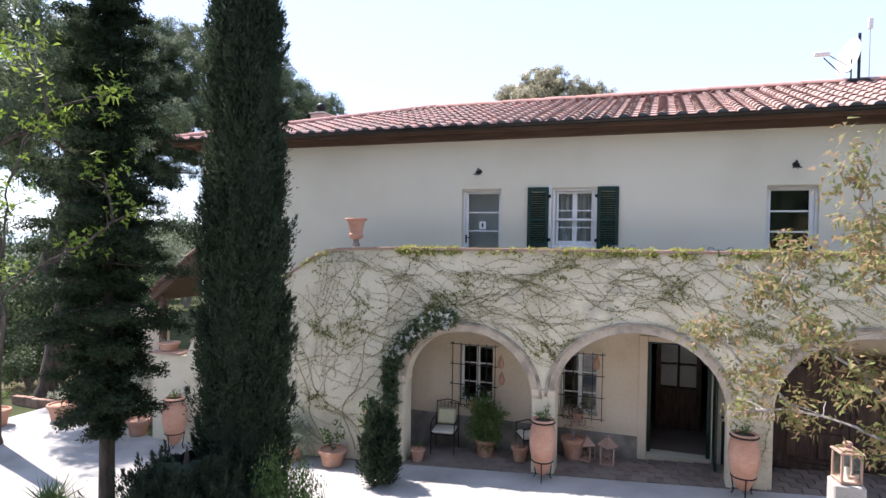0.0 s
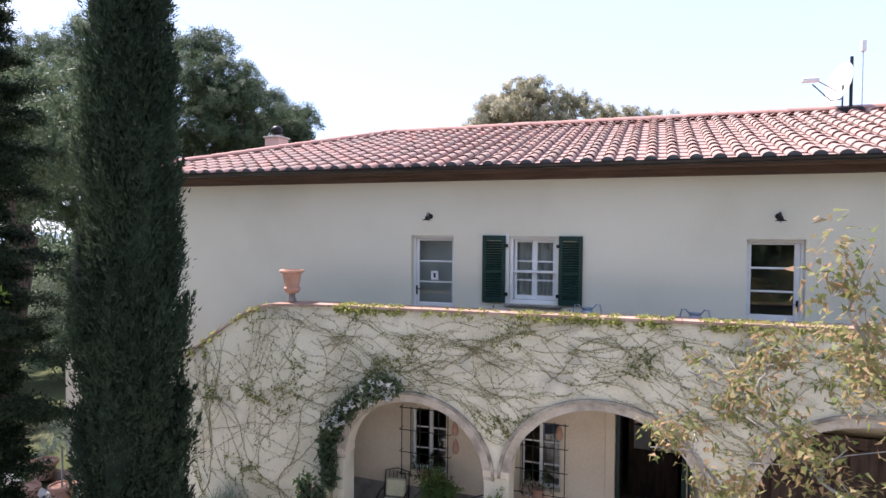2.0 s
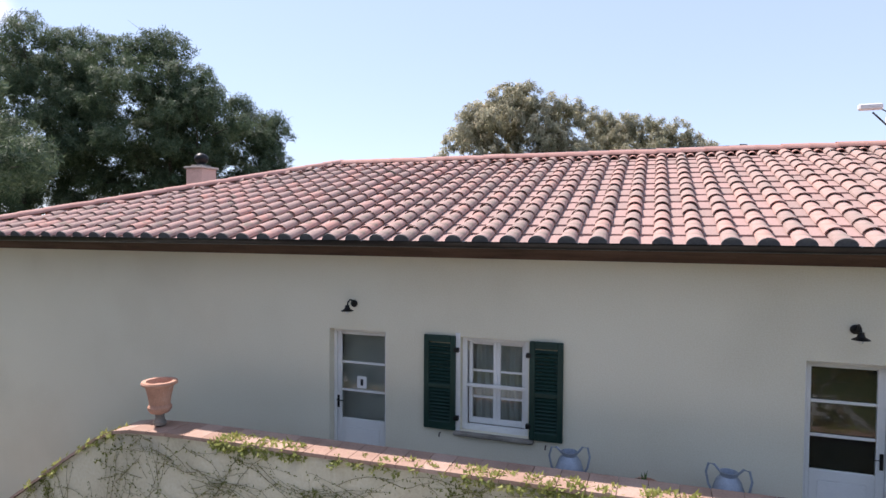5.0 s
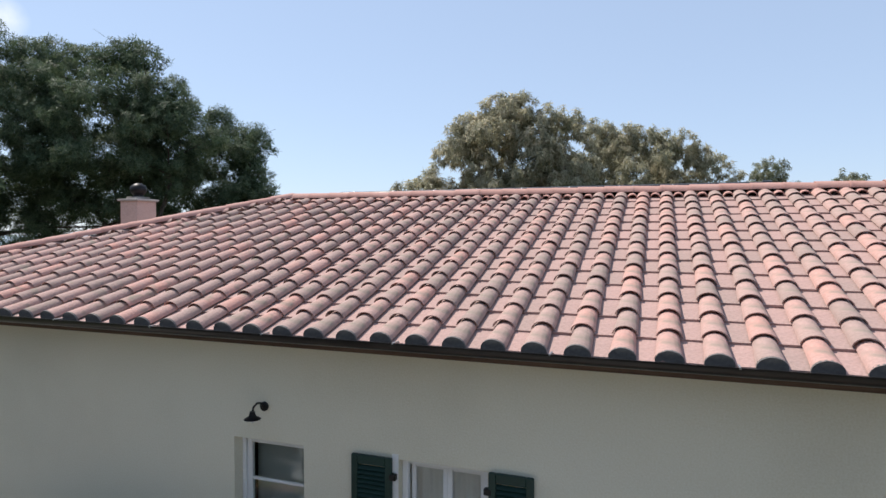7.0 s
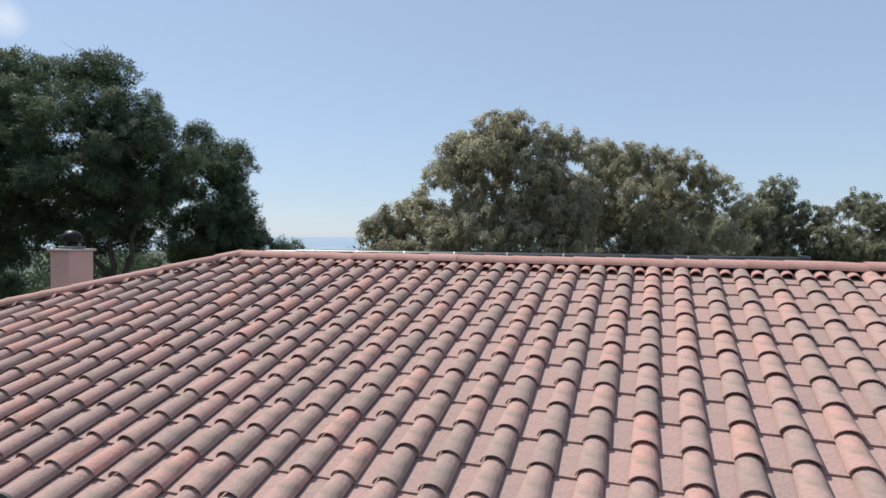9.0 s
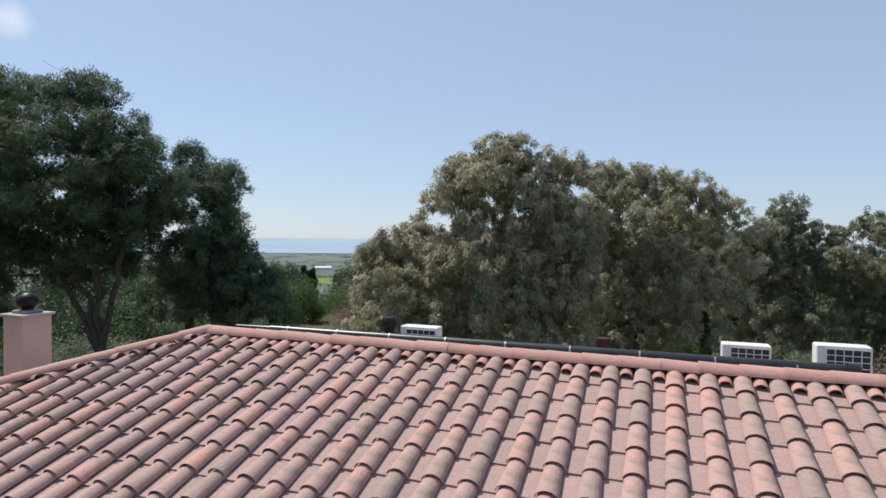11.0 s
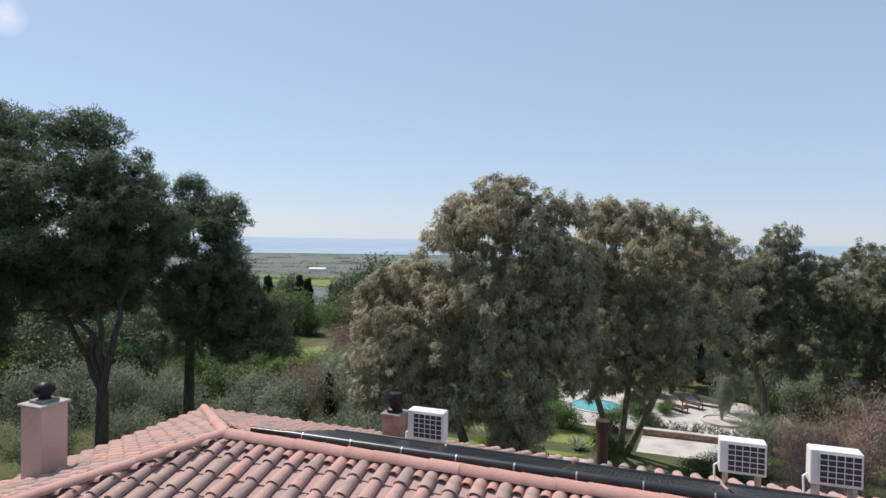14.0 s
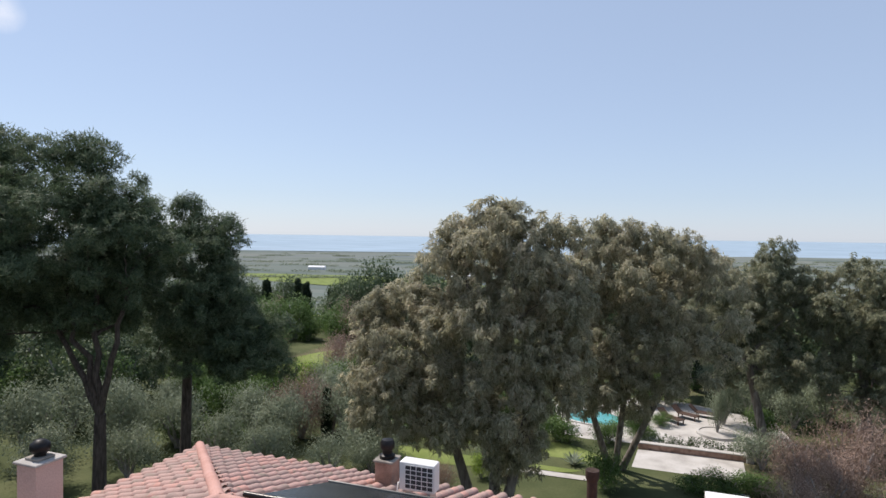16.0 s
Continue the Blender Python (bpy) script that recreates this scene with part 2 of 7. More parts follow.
L_PINE = leaf("pine_needles", [(0.038, 0.06, 0.035), (0.078, 0.116, 0.062), (0.14, 0.18, 0.10), (0.23, 0.26, 0.16)], 0.35)
L_CYP = leaf("cypress_leaves", [(0.022, 0.038, 0.025), (0.042, 0.064, 0.038), (0.075, 0.10, 0.055)], 0.35, 0.8)
L_CYPCORE = leaf("cypress_core", [(0.02, 0.03, 0.02), (0.034, 0.048, 0.03)], 0.0, 0.9)
L_CONIFER = leaf("conifer_leaves", [(0.018, 0.03, 0.019), (0.036, 0.056, 0.03), (0.075, 0.11, 0.05)], 0.35, 0.8)
L_EUC = leaf("eucalyptus_leaves", [(0.20, 0.21, 0.135), (0.365, 0.355, 0.245), (0.51, 0.47, 0.335), (0.64, 0.56, 0.425)], 0.58, 0.5, each=0.55, scale=0.6)
L_EUC_FAR = leaf("dull_eucalyptus_leaves", [(0.11, 0.135, 0.08), (0.21, 0.225, 0.14), (0.31, 0.31, 0.20), (0.42, 0.385, 0.27)], 0.5, 0.5, each=0.5, scale=0.6)
L_OLIVE = leaf("olive_leaves", [(0.14, 0.175, 0.11), (0.235, 0.27, 0.18), (0.33, 0.36, 0.255)], 0.32, each=0.28)
L_GREEN = leaf("green_leaves", [(0.05, 0.095, 0.028), (0.108, 0.175, 0.052), (0.195, 0.265, 0.085)], 0.35, each=0.28)
L_FRESH = leaf("fresh_leaves", [(0.12, 0.20, 0.03), (0.22, 0.31, 0.05), (0.34, 0.42, 0.10)], 0.45, each=0.65)
L_PEACH = leaf("young_bronze_leaves", [(0.13, 0.17, 0.055), (0.22, 0.255, 0.085), (0.40, 0.25, 0.15), (0.30, 0.27, 0.12), (0.22, 0.27, 0.085)], 0.45, each=0.65)
L_PINK = leaf("pinkish_twigs", [(0.216, 0.149, 0.115), (0.324, 0.23, 0.182), (0.405, 0.297, 0.243)], 0.2)
L_DARK = leaf("dark_wood_leaves", [(0.042, 0.066, 0.034), (0.088, 0.122, 0.06), (0.15, 0.185, 0.095)], 0.3, each=0.28)
L_CREST = leaf("young_yellow_green_leaves", [(0.26, 0.29, 0.08), (0.38, 0.40, 0.13), (0.48, 0.49, 0.19)], 0.4, each=0.5)
L_IVY = leaf("ivy_leaves", [(0.14, 0.16, 0.045), (0.23, 0.245, 0.07), (0.34, 0.33, 0.11)], 0.4, each=0.65)
L_WHITE = leaf("white_petals", [(0.72, 0.72, 0.68), (0.8, 0.8, 0.77)], 0.5, each=0.65)
L_SILVER = leaf("silvery_leaves", [(0.22, 0.26, 0.19), (0.32, 0.36, 0.27), (0.42, 0.45, 0.36)], 0.3)
L_RED = leaf("red_petals", [(0.45, 0.06, 0.03), (0.55, 0.12, 0.05)], 0.3)


def glass(name):
    m = bpy.data.materials.new(name)
    m.use_nodes = True
    p = m.node_tree.nodes["Principled BSDF"]
    p.inputs["Base Color"].default_value = (0.9, 0.95, 0.93, 1)
    p.inputs["Roughness"].default_value, p.inputs["Transmission Weight"].default_value, p.inputs["IOR"].default_value = 0.02, 1.0, 1.5
    return m


GLASS = glass("window_glass")


# ---- mesh building ----
class Mesh:
    """Gathers vertices and faces of one mesh."""

    def __init__(self):
        self.v, self.f = [], []

    def add(self, v, f):
        o = len(self.v)
        self.v += [tuple(p) for p in v]
        self.f += [tuple(i + o for i in q) for q in f]
        return self

    def box(self, x0, x1, y0, y1, z0, z1, m=None, b=0.0):
        if b:
            v, f = [], []
            for z, i in ((z0, b), (z0 + b, 0), (z1 - b, 0), (z1, b)):
                a, c, d, e = x0 + i, x1 - i, y0 + i, y1 - i
                v += [(a + b, d, z), (c - b, d, z), (c, d + b, z), (c, e - b, z), (c - b, e, z), (a + b, e, z), (a, e - b, z), (a, d + b, z)]
            for k in range(3):
                f += [(8 * k + i, 8 * k + (i + 1) % 8, 8 * k + 8 + (i + 1) % 8, 8 * k + 8 + i) for i in range(8)]
            f += [tuple(range(7, -1, -1)), tuple(range(24, 32))]
        else:
            v = [(x, y, z) for z in (z0, z1) for x, y in ((x0, y0), (x1, y0), (x1, y1), (x0, y1))]
            f = [(3, 2, 1, 0), (4, 5, 6, 7), (0, 1, 5, 4), (1, 2, 6, 5), (2, 3, 7, 6), (3, 0, 4, 7)]
        if m:
            v = [m @ Vector(p) for p in v]
        return self.add(v, f)

    def tube(self, points, radii, n=8, caps=True):
        pts = [Vector(p) for p in points]
        v, f = [], []
        side = Vector((1, 0, 0))
        for i, p in enumerate(pts):
            d = (pts[min(i + 1, len(pts) - 1)] - pts[max(i - 1, 0)]).normalized()
            if abs(d.dot(side)) > 0.95:
                side = Vector((0, 1, 0))
            a = d.cross(side).normalized()
            c = d.cross(a)
            r = radii[i] if isinstance(radii, list) else radii
            v += [p + r * (math.cos(2 * math.pi * k / n) * a + math.sin(2 * math.pi * k / n) * c) for k in range(n)]
        for i in range(len(pts) - 1):
            f += [(i * n + k, i * n + (k + 1) % n, (i + 1) * n + (k + 1) % n, (i + 1) * n + k) for k in range(n)]
        if caps:
            f += [tuple(range(n - 1, -1, -1)), tuple((len(pts) - 1) * n + k for k in range(n))]
        return self.add(v, f)

    def lathe(self, rings, n=20, at=(0, 0, 0)):
        """rings: (radius, height) from the bottom up, turned round the z axis."""
        v, f = [], []
        for r, z in rings:
            v += [(at[0] + r * math.cos(2 * math.pi * k / n), at[1] + r * math.sin(2 * math.pi * k / n), at[2] + z) for k in range(n)]
        for i in range(len(rings) - 1):
            f += [(i * n + k, i * n + (k + 1) % n, (i + 1) * n + (k + 1) % n, (i + 1) * n + k) for k in range(n)]
        f += [tuple(range(n - 1, -1, -1)), tuple((len(rings) - 1) * n + k for k in range(n))]
        return self.add(v, f)

    def data(self, name, material, smooth=False):
        me = bpy.data.meshes.new(name)
        me.from_pydata(self.v, [], self.f)
        me.materials.append(material)
        if smooth:
            me.polygons.foreach_set("use_smooth", [True] * len(me.polygons))
            me.set_sharp_from_angle(angle=radians(40))
        me.update()
        return me


def part(name, bm, material, parent=None, label="", smooth=False):
    """Links a gathered mesh as one object, under parent if there is one."""
    ob = new(name, bm.data(name, material, smooth) if isinstance(bm, Mesh) else bm)
    ob.parent = parent
    return tagged(ob, label)


def thing(name, at=(0, 0, 0), label="", category="", group="", turn=0, kind=""):
    ob = new(name)
    ob.empty_display_size = 0.2
    ob.matrix_basis = pose(*at, 0, 0, turn)
    return tagged(ob, label, category, group, kind)


def structure(name, bm, material, label, category, smooth=False):
    return tagged(part(name, bm, material, None, label, smooth), "", category, "", "structure")


def leaves(rng, centres, spread, each, length, width, droop=0.0, up=0.0, flat=0.0, face=None):
    """Many small pointed leaves round the given centres, as vertices and faces (arrays)."""
    c = np.repeat(np.asarray(centres, float), each, axis=0)
    n = len(c)
    off = rng.normal(0, 1, (n, 3))
    off /= np.linalg.norm(off, axis=1)[:, None] + 1e-9
    off *= (rng.random(n) ** 0.5)[:, None] * np.asarray(spread)
    d = off / (np.linalg.norm(off, axis=1)[:, None] + 1e-9) * 0.8 + rng.normal(0, 0.6, (n, 3))
    d[:, 2] += up - droop
    d /= np.linalg.norm(d, axis=1)[:, None] + 1e-9
    side = rng.normal(0, 1, (n, 3))
    if face is not None:
        side = side * 0.45 + np.repeat(face, each, axis=0)
    s = np.cross(d, side)
    if face is not None:
        s /= np.linalg.norm(s, axis=1)[:, None] + 1e-9
        d = np.cross(side, s) + rng.normal(0, 0.35, (n, 3))
        d[:, 2] += 0.5 * (up - droop)
        d /= np.linalg.norm(d, axis=1)[:, None] + 1e-9
    if flat:
        s = (1 - flat) * s + flat * np.cross(d, np.array([0, 0, 1.0])[None, :] + rng.normal(0, 0.2, (n, 3)))
    s /= np.linalg.norm(s, axis=1)[:, None] + 1e-9
    L = (length * rng.uniform(0.6, 1.3, n))[:, None]
    W = (width * rng.uniform(0.7, 1.3, n))[:, None]
    p = c + off
    return np.stack([p + s * W * 0.5, p + d * L, p - s * W * 0.5], 1).reshape(-1, 3)


def leaf_mesh(name, v, material):
    n = len(v) // 3
    me = bpy.data.meshes.new(name)
    me.vertices.add(3 * n)
    me.vertices.foreach_set("co", np.asarray(v, np.float32).ravel())
    me.loops.add(3 * n)
    me.loops.foreach_set("vertex_index", np.arange(3 * n, dtype=np.int32))
    me.polygons.add(n)
    me.polygons.foreach_set("loop_start", np.arange(0, 3 * n, 3, dtype=np.int32))
    me.materials.append(material)
    me.update(calc_edges=True)
    return me


def blob_points(rng, blobs, per, inner=0.45, facing=False):
    """Sprig centres in rough ellipsoids, denser towards their skins, uneven."""
    out, normal = [], []
    for x, y, z, rx, ry, rz in blobs:
        k = max(3, int(per * (rx * ry * rz) ** (2 / 3)))
        d = rng.normal(0, 1, (k, 3))
        d /= np.linalg.norm(d, axis=1)[:, None]
        r = (inner + (1 - inner) * rng.random(k) ** 0.6) * (1 + rng.normal(0, 0.10, k))
        out.append(np.array([x, y, z]) + d * r[:, None] * np.array([rx, ry, rz]))
        normal.append(d + np.array([0, 0, 0.35]))
    return (np.concatenate(out), np.concatenate(normal)) if facing else np.concatenate(out)


def limb(m, rng, a, b, r0, r1, n=7, sag=0.08, sides=7):
    a, b = Vector(a), Vector(b)
    length = (b - a).length
    pts, rad = [], []
    for i in range(n + 1):
        u = i / n
        w = math.sin(math.pi * u) * sag * length
        pts.append(a.lerp(b, u) + Vector((rng.normal(0, 0.4) * w, rng.normal(0, 0.4) * w, (0.6 * w if b.z > a.z else 0))))
        rad.append(r0 + (r1 - r0) * u ** 0.8)
    m.tube(pts, rad, sides, False)
    return pts


def tree(name, label, base, fork, blobs, trunk_r, bark, foliage, seed, per=18, each=16, spread=0.35, length=0.2, width=0.06, droop=0.0, up=0.0, inner=0.45, lean=(0, 0), twigs=2, category="tree", group="", stems=None, forks=()):
    """A tree: a tapered trunk that forks into limbs, one to each clump, and a crown of separate leaves."""
    rng = np.random.default_rng(seed)
    t = thing(name, base, label, category, group)
    bx, by, bz = base
    m = Mesh()
    for (sx, sy), f in (stems or [((0, 0), fork)]):
        top = Vector((f[0] - bx, f[1] - by, f[2] - bz))
        foot = Vector((sx, sy, -0.1))
        pts = [foot.lerp(top, u) + Vector((lean[0] * math.sin(math.pi * u), lean[1] * math.sin(math.pi * u), 0)) for u in (0, 0.06, 0.3, 0.6, 1)]
        m.tube(pts, [trunk_r * 1.35, trunk_r * 1.05, trunk_r * 0.95, trunk_r * 0.85, trunk_r * 0.72], 10)
    tops = [Vector((f[0] - bx, f[1] - by, f[2] - bz)) for _, f in (stems or [((0, 0), fork)])]
    local = [(x - bx, y - by, z - bz, rx, ry, rz) for x, y, z, rx, ry, rz in blobs]
    nodes = [(p, 0.0, trunk_r * 0.66) for p in tops]
    for x, y, z in forks:
        goal = Vector((x - bx, y - by, z - bz))
        pts = limb(m, rng, tops[0], goal, trunk_r * 0.5, trunk_r * 0.26, 7, 0.05, 8)
        nodes += [(q, 0.3 * (q - tops[0]).length, trunk_r * 0.4) for q in pts[4:]]
    far = max((Vector(q[:3]) - tops[0]).length for q in local)
    for x, y, z, rx, ry, rz in sorted(local, key=lambda q: min((Vector(q[:3]) - p).length for p in tops)):
        goal = Vector((x, y, z))
        start, run, r = min(nodes, key=lambda q: (q[0] - goal).length * (1.0 if goal.z > q[0].z - 0.3 else 1.6) + 0.35 * q[1])
        reach = (goal - start).length
        r0 = max(0.02, min(r * 0.8, trunk_r * 0.6 * (1.05 - min(1.0, (run + 0.5 * reach) / (far * 1.4)))))
        pts = limb(m, rng, start, goal, r0, max(0.012, r0 * 0.4))
        nodes += [(q, run + reach * i / 7, r0 * (1 - 0.6 * i / 7)) for i, q in enumerate(pts) if i in (3, 5, 7)]
        for k in range(twigs):
            q = pts[int(rng.integers(3, 6))]
            e = Vector((x + rng.normal(0, 0.6) * rx, y + rng.normal(0, 0.6) * ry, z + rng.normal(0, 0.5) * rz))
            limb(m, rng, q, e, max(0.008, r0 * 0.3), 0.006, 4, 0.06, 5)
    part("trunk", m, bark, t, "", True)
    c, outward = blob_points(rng, local, per, inner, True)
    part("crown", leaf_mesh("crown", leaves(rng, c, spread, each, length, width, droop, up, 0.0, outward), foliage), None, t)
    return t


# ---- ground, plain, sea ----
def smooth(a, b, x):
    t = min(1.0, max(0.0, (x - a) / (b - a)))
    return t * t * (3 - 2 * t)


VIEW = (-0.333, 0.943)


def ground_z(x, y):
    z = 0.073 * (min(6.0, max(-9.0, x)) + 6.0) * (1 - smooth(15, 24, y))
    z += 0.5 * smooth(18, 24, y) * (1 - smooth(38, 45, y))
    far = x * VIEW[0] + y * VIEW[1]
    z -= 19.0 * smooth(62, 300, far) + 8.0 * smooth(960, 1100, far)
    z += 1.2 * noise.noise((x * 0.012, y * 0.012, 0)) * smooth(70, 160, math.hypot(x, y))
    z -= 0.6 * smooth(-14, -30, x) * smooth(10, 30, y)
    return z


def spaced(n, reach):
    return [math.copysign(reach * (math.sinh(6.2 * abs(u)) / math.sinh(6.2)), u) for u in (2 * i / (n - 1) - 1 for i in range(n))]


gm = Mesh()
gx, gy = spaced(131, 4990), [y + 20 for y in spaced(131, 4960)]
gm.v = [(x, y, ground_z(x, y) - (0.10 if -17 < x < 8 and -7 < y < 15 else 0.0)) for y in gy for x in gx]
gm.f = [(j * 131 + i, j * 131 + i + 1, (j + 1) * 131 + i + 1, (j + 1) * 131 + i) for j in range(130) for i in range(130)]
ground = structure("ground", gm, GRASS, "grassy garden ground sloping towards the coast", "ground", True)
# far faces take the grey-blue colour with haze mixed in
ground.data.materials.append(HAZED_PLAIN)
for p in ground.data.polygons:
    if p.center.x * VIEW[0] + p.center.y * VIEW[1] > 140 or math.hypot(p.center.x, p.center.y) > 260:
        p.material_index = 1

sea = Mesh()
along, across = Vector((VIEW[0], VIEW[1], 0)), Vector((VIEW[1], -VIEW[0], 0))
for d in (1020, 1500, 2500, 4650):
    for k in range(13):
        s = (k / 6 - 1) * (1400 + d * 0.75)
        q = along * (d + (18 * math.sin(k * 2.1) if d == 1020 else 0) - 0.10 * max(0, s) * (d == 1020)) + across * s
        sea.v.append((q.x, q.y, -21.0))
sea.f = [(j * 13 + i, j * 13 + i + 1, (j + 1) * 13 + i + 1, (j + 1) * 13 + i) for j in range(3) for i in range(12)]
structure("sea_water", sea, SEA, "calm pale blue sea out to the horizon", "sea")


def sheet(name, poly, material, label, category, lift=0.012, step=0.8):
    """A thin patch that follows the ground inside a polygon of the plan."""
    xs, ys = [p[0] for p in poly], [p[1] for p in poly]
    bm = bmesh.new()
    bm.faces.new([bm.verts.new((x, y, 0)) for x, y in poly])
    for a, lo, hi in ((0, min(xs), max(xs)), (1, min(ys), max(ys))):
        c = lo + step
        while c < hi:
            co, no = [0, 0, 0], [0, 0, 0]
            co[a], no[a] = c, 1
            bmesh.ops.bisect_plane(bm, geom=bm.verts[:] + bm.edges[:] + bm.faces[:], plane_co=co, plane_no=no)
            c += step
    for v in bm.verts:
        v.co.z = ground_z(v.co.x, v.co.y) + lift
    me = bpy.data.meshes.new(name)
    bm.to_mesh(me)
    bm.free()
    me.materials.append(material)
    return tagged(part(name, me, None), label, category, "", "structure")


def rounded(cx, cy, rx, ry, seed, n=28, wobble=0.12):
    rng = random.Random(seed)
    ph = [rng.uniform(0, 6.3) for _ in range(3)]
    return [(cx + rx * c * (1 + wobble * math.sin(3 * a + ph[0])), cy + ry * s * (1 + wobble * math.sin(2 * a + ph[1]))) for a, c, s in ((2 * math.pi * k / n, math.cos(2 * math.pi * k / n), math.sin(2 * math.pi * k / n)) for k in range(n))]


sheet("gravel_court", [(-16, -6), (7, -6), (7, 11.42), (-11.2, 11.42), (-16, 12.5)], GRAVEL, "white pebble gravel court before the arcade", "gravel")
sheet("lawn", rounded(-12, 43, 5.5, 3.0, 4), BRIGHT_GRASS, "bright green lawn among the shrubs", "lawn", 0.02)
sheet("field", rounded(-31, 66, 5.0, 12, 5), BRIGHT_GRASS, "bright green spring meadow strip", "meadow", 0.02, 2)
sheet("side_meadow", rounded(-52, 58, 12, 9, 6), BRIGHT_GRASS, "sunlit green meadow behind the pines", "meadow", 0.02, 2)
sheet("meadow_slope", rounded(-62, 125, 20, 8, 7), BRIGHT_GRASS, "distant green field on the slope", "meadow", 0.05, 4)
sheet("paved_court", [(-1.2, 43.0), (4.6, 42.6), (5.0, 48.3), (-0.8, 47.8)], DECK, "white paved parking court below the garden wall", "pavement", 0.02)
sheet("garden_lawn", rounded(-5.2, 44.6, 2.7, 2.3, 14), BRIGHT_GRASS, "small green lawn between the path and the pool", "lawn", 0.025)
sheet("clearing", rounded(-64, 97, 11, 7, 15), BRIGHT_GRASS, "green clearing among the hillside trees", "meadow", 0.05, 3)
sheet("far_field", rounded(-178, 362, 75, 40, 16), BRIGHT_GRASS, "far bright green fields on the low hill", "field", 0.3, 12)
sheet("far_field", rounded(-245, 372, 45, 16, 17), BRIGHT_GRASS, "far bright green fields on the low hill", "field", 0.3, 12)
sheet("garden_path", [(-8.5, 41.0), (-3.0, 41.2), (-3.0, 42.0), (-8.5, 41.8)], DECK, "pale garden path across the lawn", "path", 0.03)
sheet("pool_deck", [(-8.0, 49.5), (-4.0, 48.6), (5.5, 49.4), (8.5, 52), (8.0, 57), (2, 60), (-6, 59), (-9, 54)], DECK, "white stone terrace round the swimming pool", "terrace", 0.02)
pool = Mesh()
ring = rounded(-3.9, 53.2, 1.9, 1.7, 9, 32, 0.1)
pool.add([(x, y, 0.045) for x, y in ring], [tuple(range(32))])
tagged(part("pool_water", pool, POOL), "turquoise water of a rounded swimming pool", "pool", "", "structure")
curb = Mesh()
for k in range(32):
    (x0, y0), (x1, y1) = ring[k], ring[(k + 1) % 32]
    o = [(-3.9 + (x + 3.9) * 1.15, 53.2 + (y - 53.2) * 1.15) for x, y in ((x0, y0), (x1, y1))]
    curb.add([(x0, y0, 0.02), (x1, y1, 0.02), (*o[1], 0.02), (*o[0], 0.02), (x0, y0, 0.09), (x1, y1, 0.09), (*o[1], 0.09), (*o[0], 0.09)], [(4, 5, 6, 7), (0, 1, 5, 4), (2, 3, 7, 6)])
structure("pool_rim", curb, DECK, "pale stone rim round the pool", "rim")


# ---- the house: walls ----
X0, X1, YF, YB, TOP = -11.0, 9.0, 12.7, 22.36, 6.9


def holed_wall(x0, x1, z0, z1, y0, y1, holes):
    """A wall in the xz plane between y0 and y1 with rectangular openings (x0, x1, z0, z1) that go through it."""
    m = Mesh()
    xs = sorted({x0, x1, *[h[0] for h in holes], *[h[1] for h in holes]})
    zs = sorted({z0, z1, *[h[2] for h in holes], *[h[3] for h in holes]})
    for a, b in zip(xs, xs[1:]):
        for c, d in zip(zs, zs[1:]):
            if any(h[0] <= a and b <= h[1] and h[2] <= c and d <= h[3] for h in holes):
                continue
            m.add([(a, y0, c), (b, y0, c), (b, y0, d), (a, y0, d)], [(0, 1, 2, 3)])
            m.add([(a, y1, c), (b, y1, c), (b, y1, d), (a, y1, d)], [(3, 2, 1, 0)])
    for a, b, c, d in holes + [(x0, x1, z0, z1)]:
        m.add([(a, y0, c), (b, y0, c), (b, y0, d), (a, y0, d), (a, y1, c), (b, y1, c), (b, y1, d), (a, y1, d)], [(0, 4, 5, 1), (1, 5, 6, 2), (2, 6, 7, 3), (3, 7, 4, 0)])
    return m


DOOR_A, DOOR_B, WIN = (-3.96, -3.08, 3.65, 5.79), (1.96, 2.81, 3.65, 5.79), (-2.0, -1.1, 4.55, 5.79)
ENTRY, LOW_WIN, LOW_WIN_B = (-0.05, 1.12, 0.51, 2.75), (-3.95, -3.2, 1.15, 2.4), (-1.75, -1.0, 1.15, 2.4)
structure("wall_front", holed_wall(X0, X1, -0.6, TOP, YF, YF + 0.35, [DOOR_A, DOOR_B, WIN, ENTRY, LOW_WIN, LOW_WIN_B]), PLASTER, "cream plastered front wall of the two-storey farmhouse", "wall")
structure("wall_left", Mesh().box(X0, X0 + 0.35, YF + 0.35, YB - 0.35, -0.6, TOP), PLASTER, "cream plastered end wall of the farmhouse", "wall")
structure("wall_right", Mesh().box(X1 - 0.35, X1, YF + 0.35, YB - 0.35, -0.6, TOP + 1.55), PLASTER, "plain plastered end wall of the farmhouse", "wall")
structure("wall_back", Mesh().box(X0, X1, YB - 0.35, YB, -0.6, TOP), PLASTER, "plain plastered back wall of the farmhouse", "wall")
structure("upper_floor", Mesh().box(X0 + 0.35, X1 - 0.35, YF + 0.35, YB - 0.35, 3.4, 3.64), BROWN_WOOD, "dark timber upper floor inside the house", "floor")
structure("ceiling", Mesh().box(X0 + 0.35, X1 - 0.35, YF + 0.35, YB - 0.35, TOP - 0.12, TOP), PLASTER, "plain ceiling under the roof", "ceiling")
structure("lower_floor", Mesh().box(X0 + 0.35, X1 - 0.35, YF, YB - 0.35, 0.3, 0.50), PORCH, "dark clay floor inside the entrance", "floor")
structure("arcade_plaster", holed_wall(-8.0, X1 - 0.2, 0.0, 3.41, YF - 0.012, YF - 0.002, [ENTRY, LOW_WIN, LOW_WIN_B]), PINK_PLASTER, "warm pinkish plaster on the back wall of the arcade", "wall")
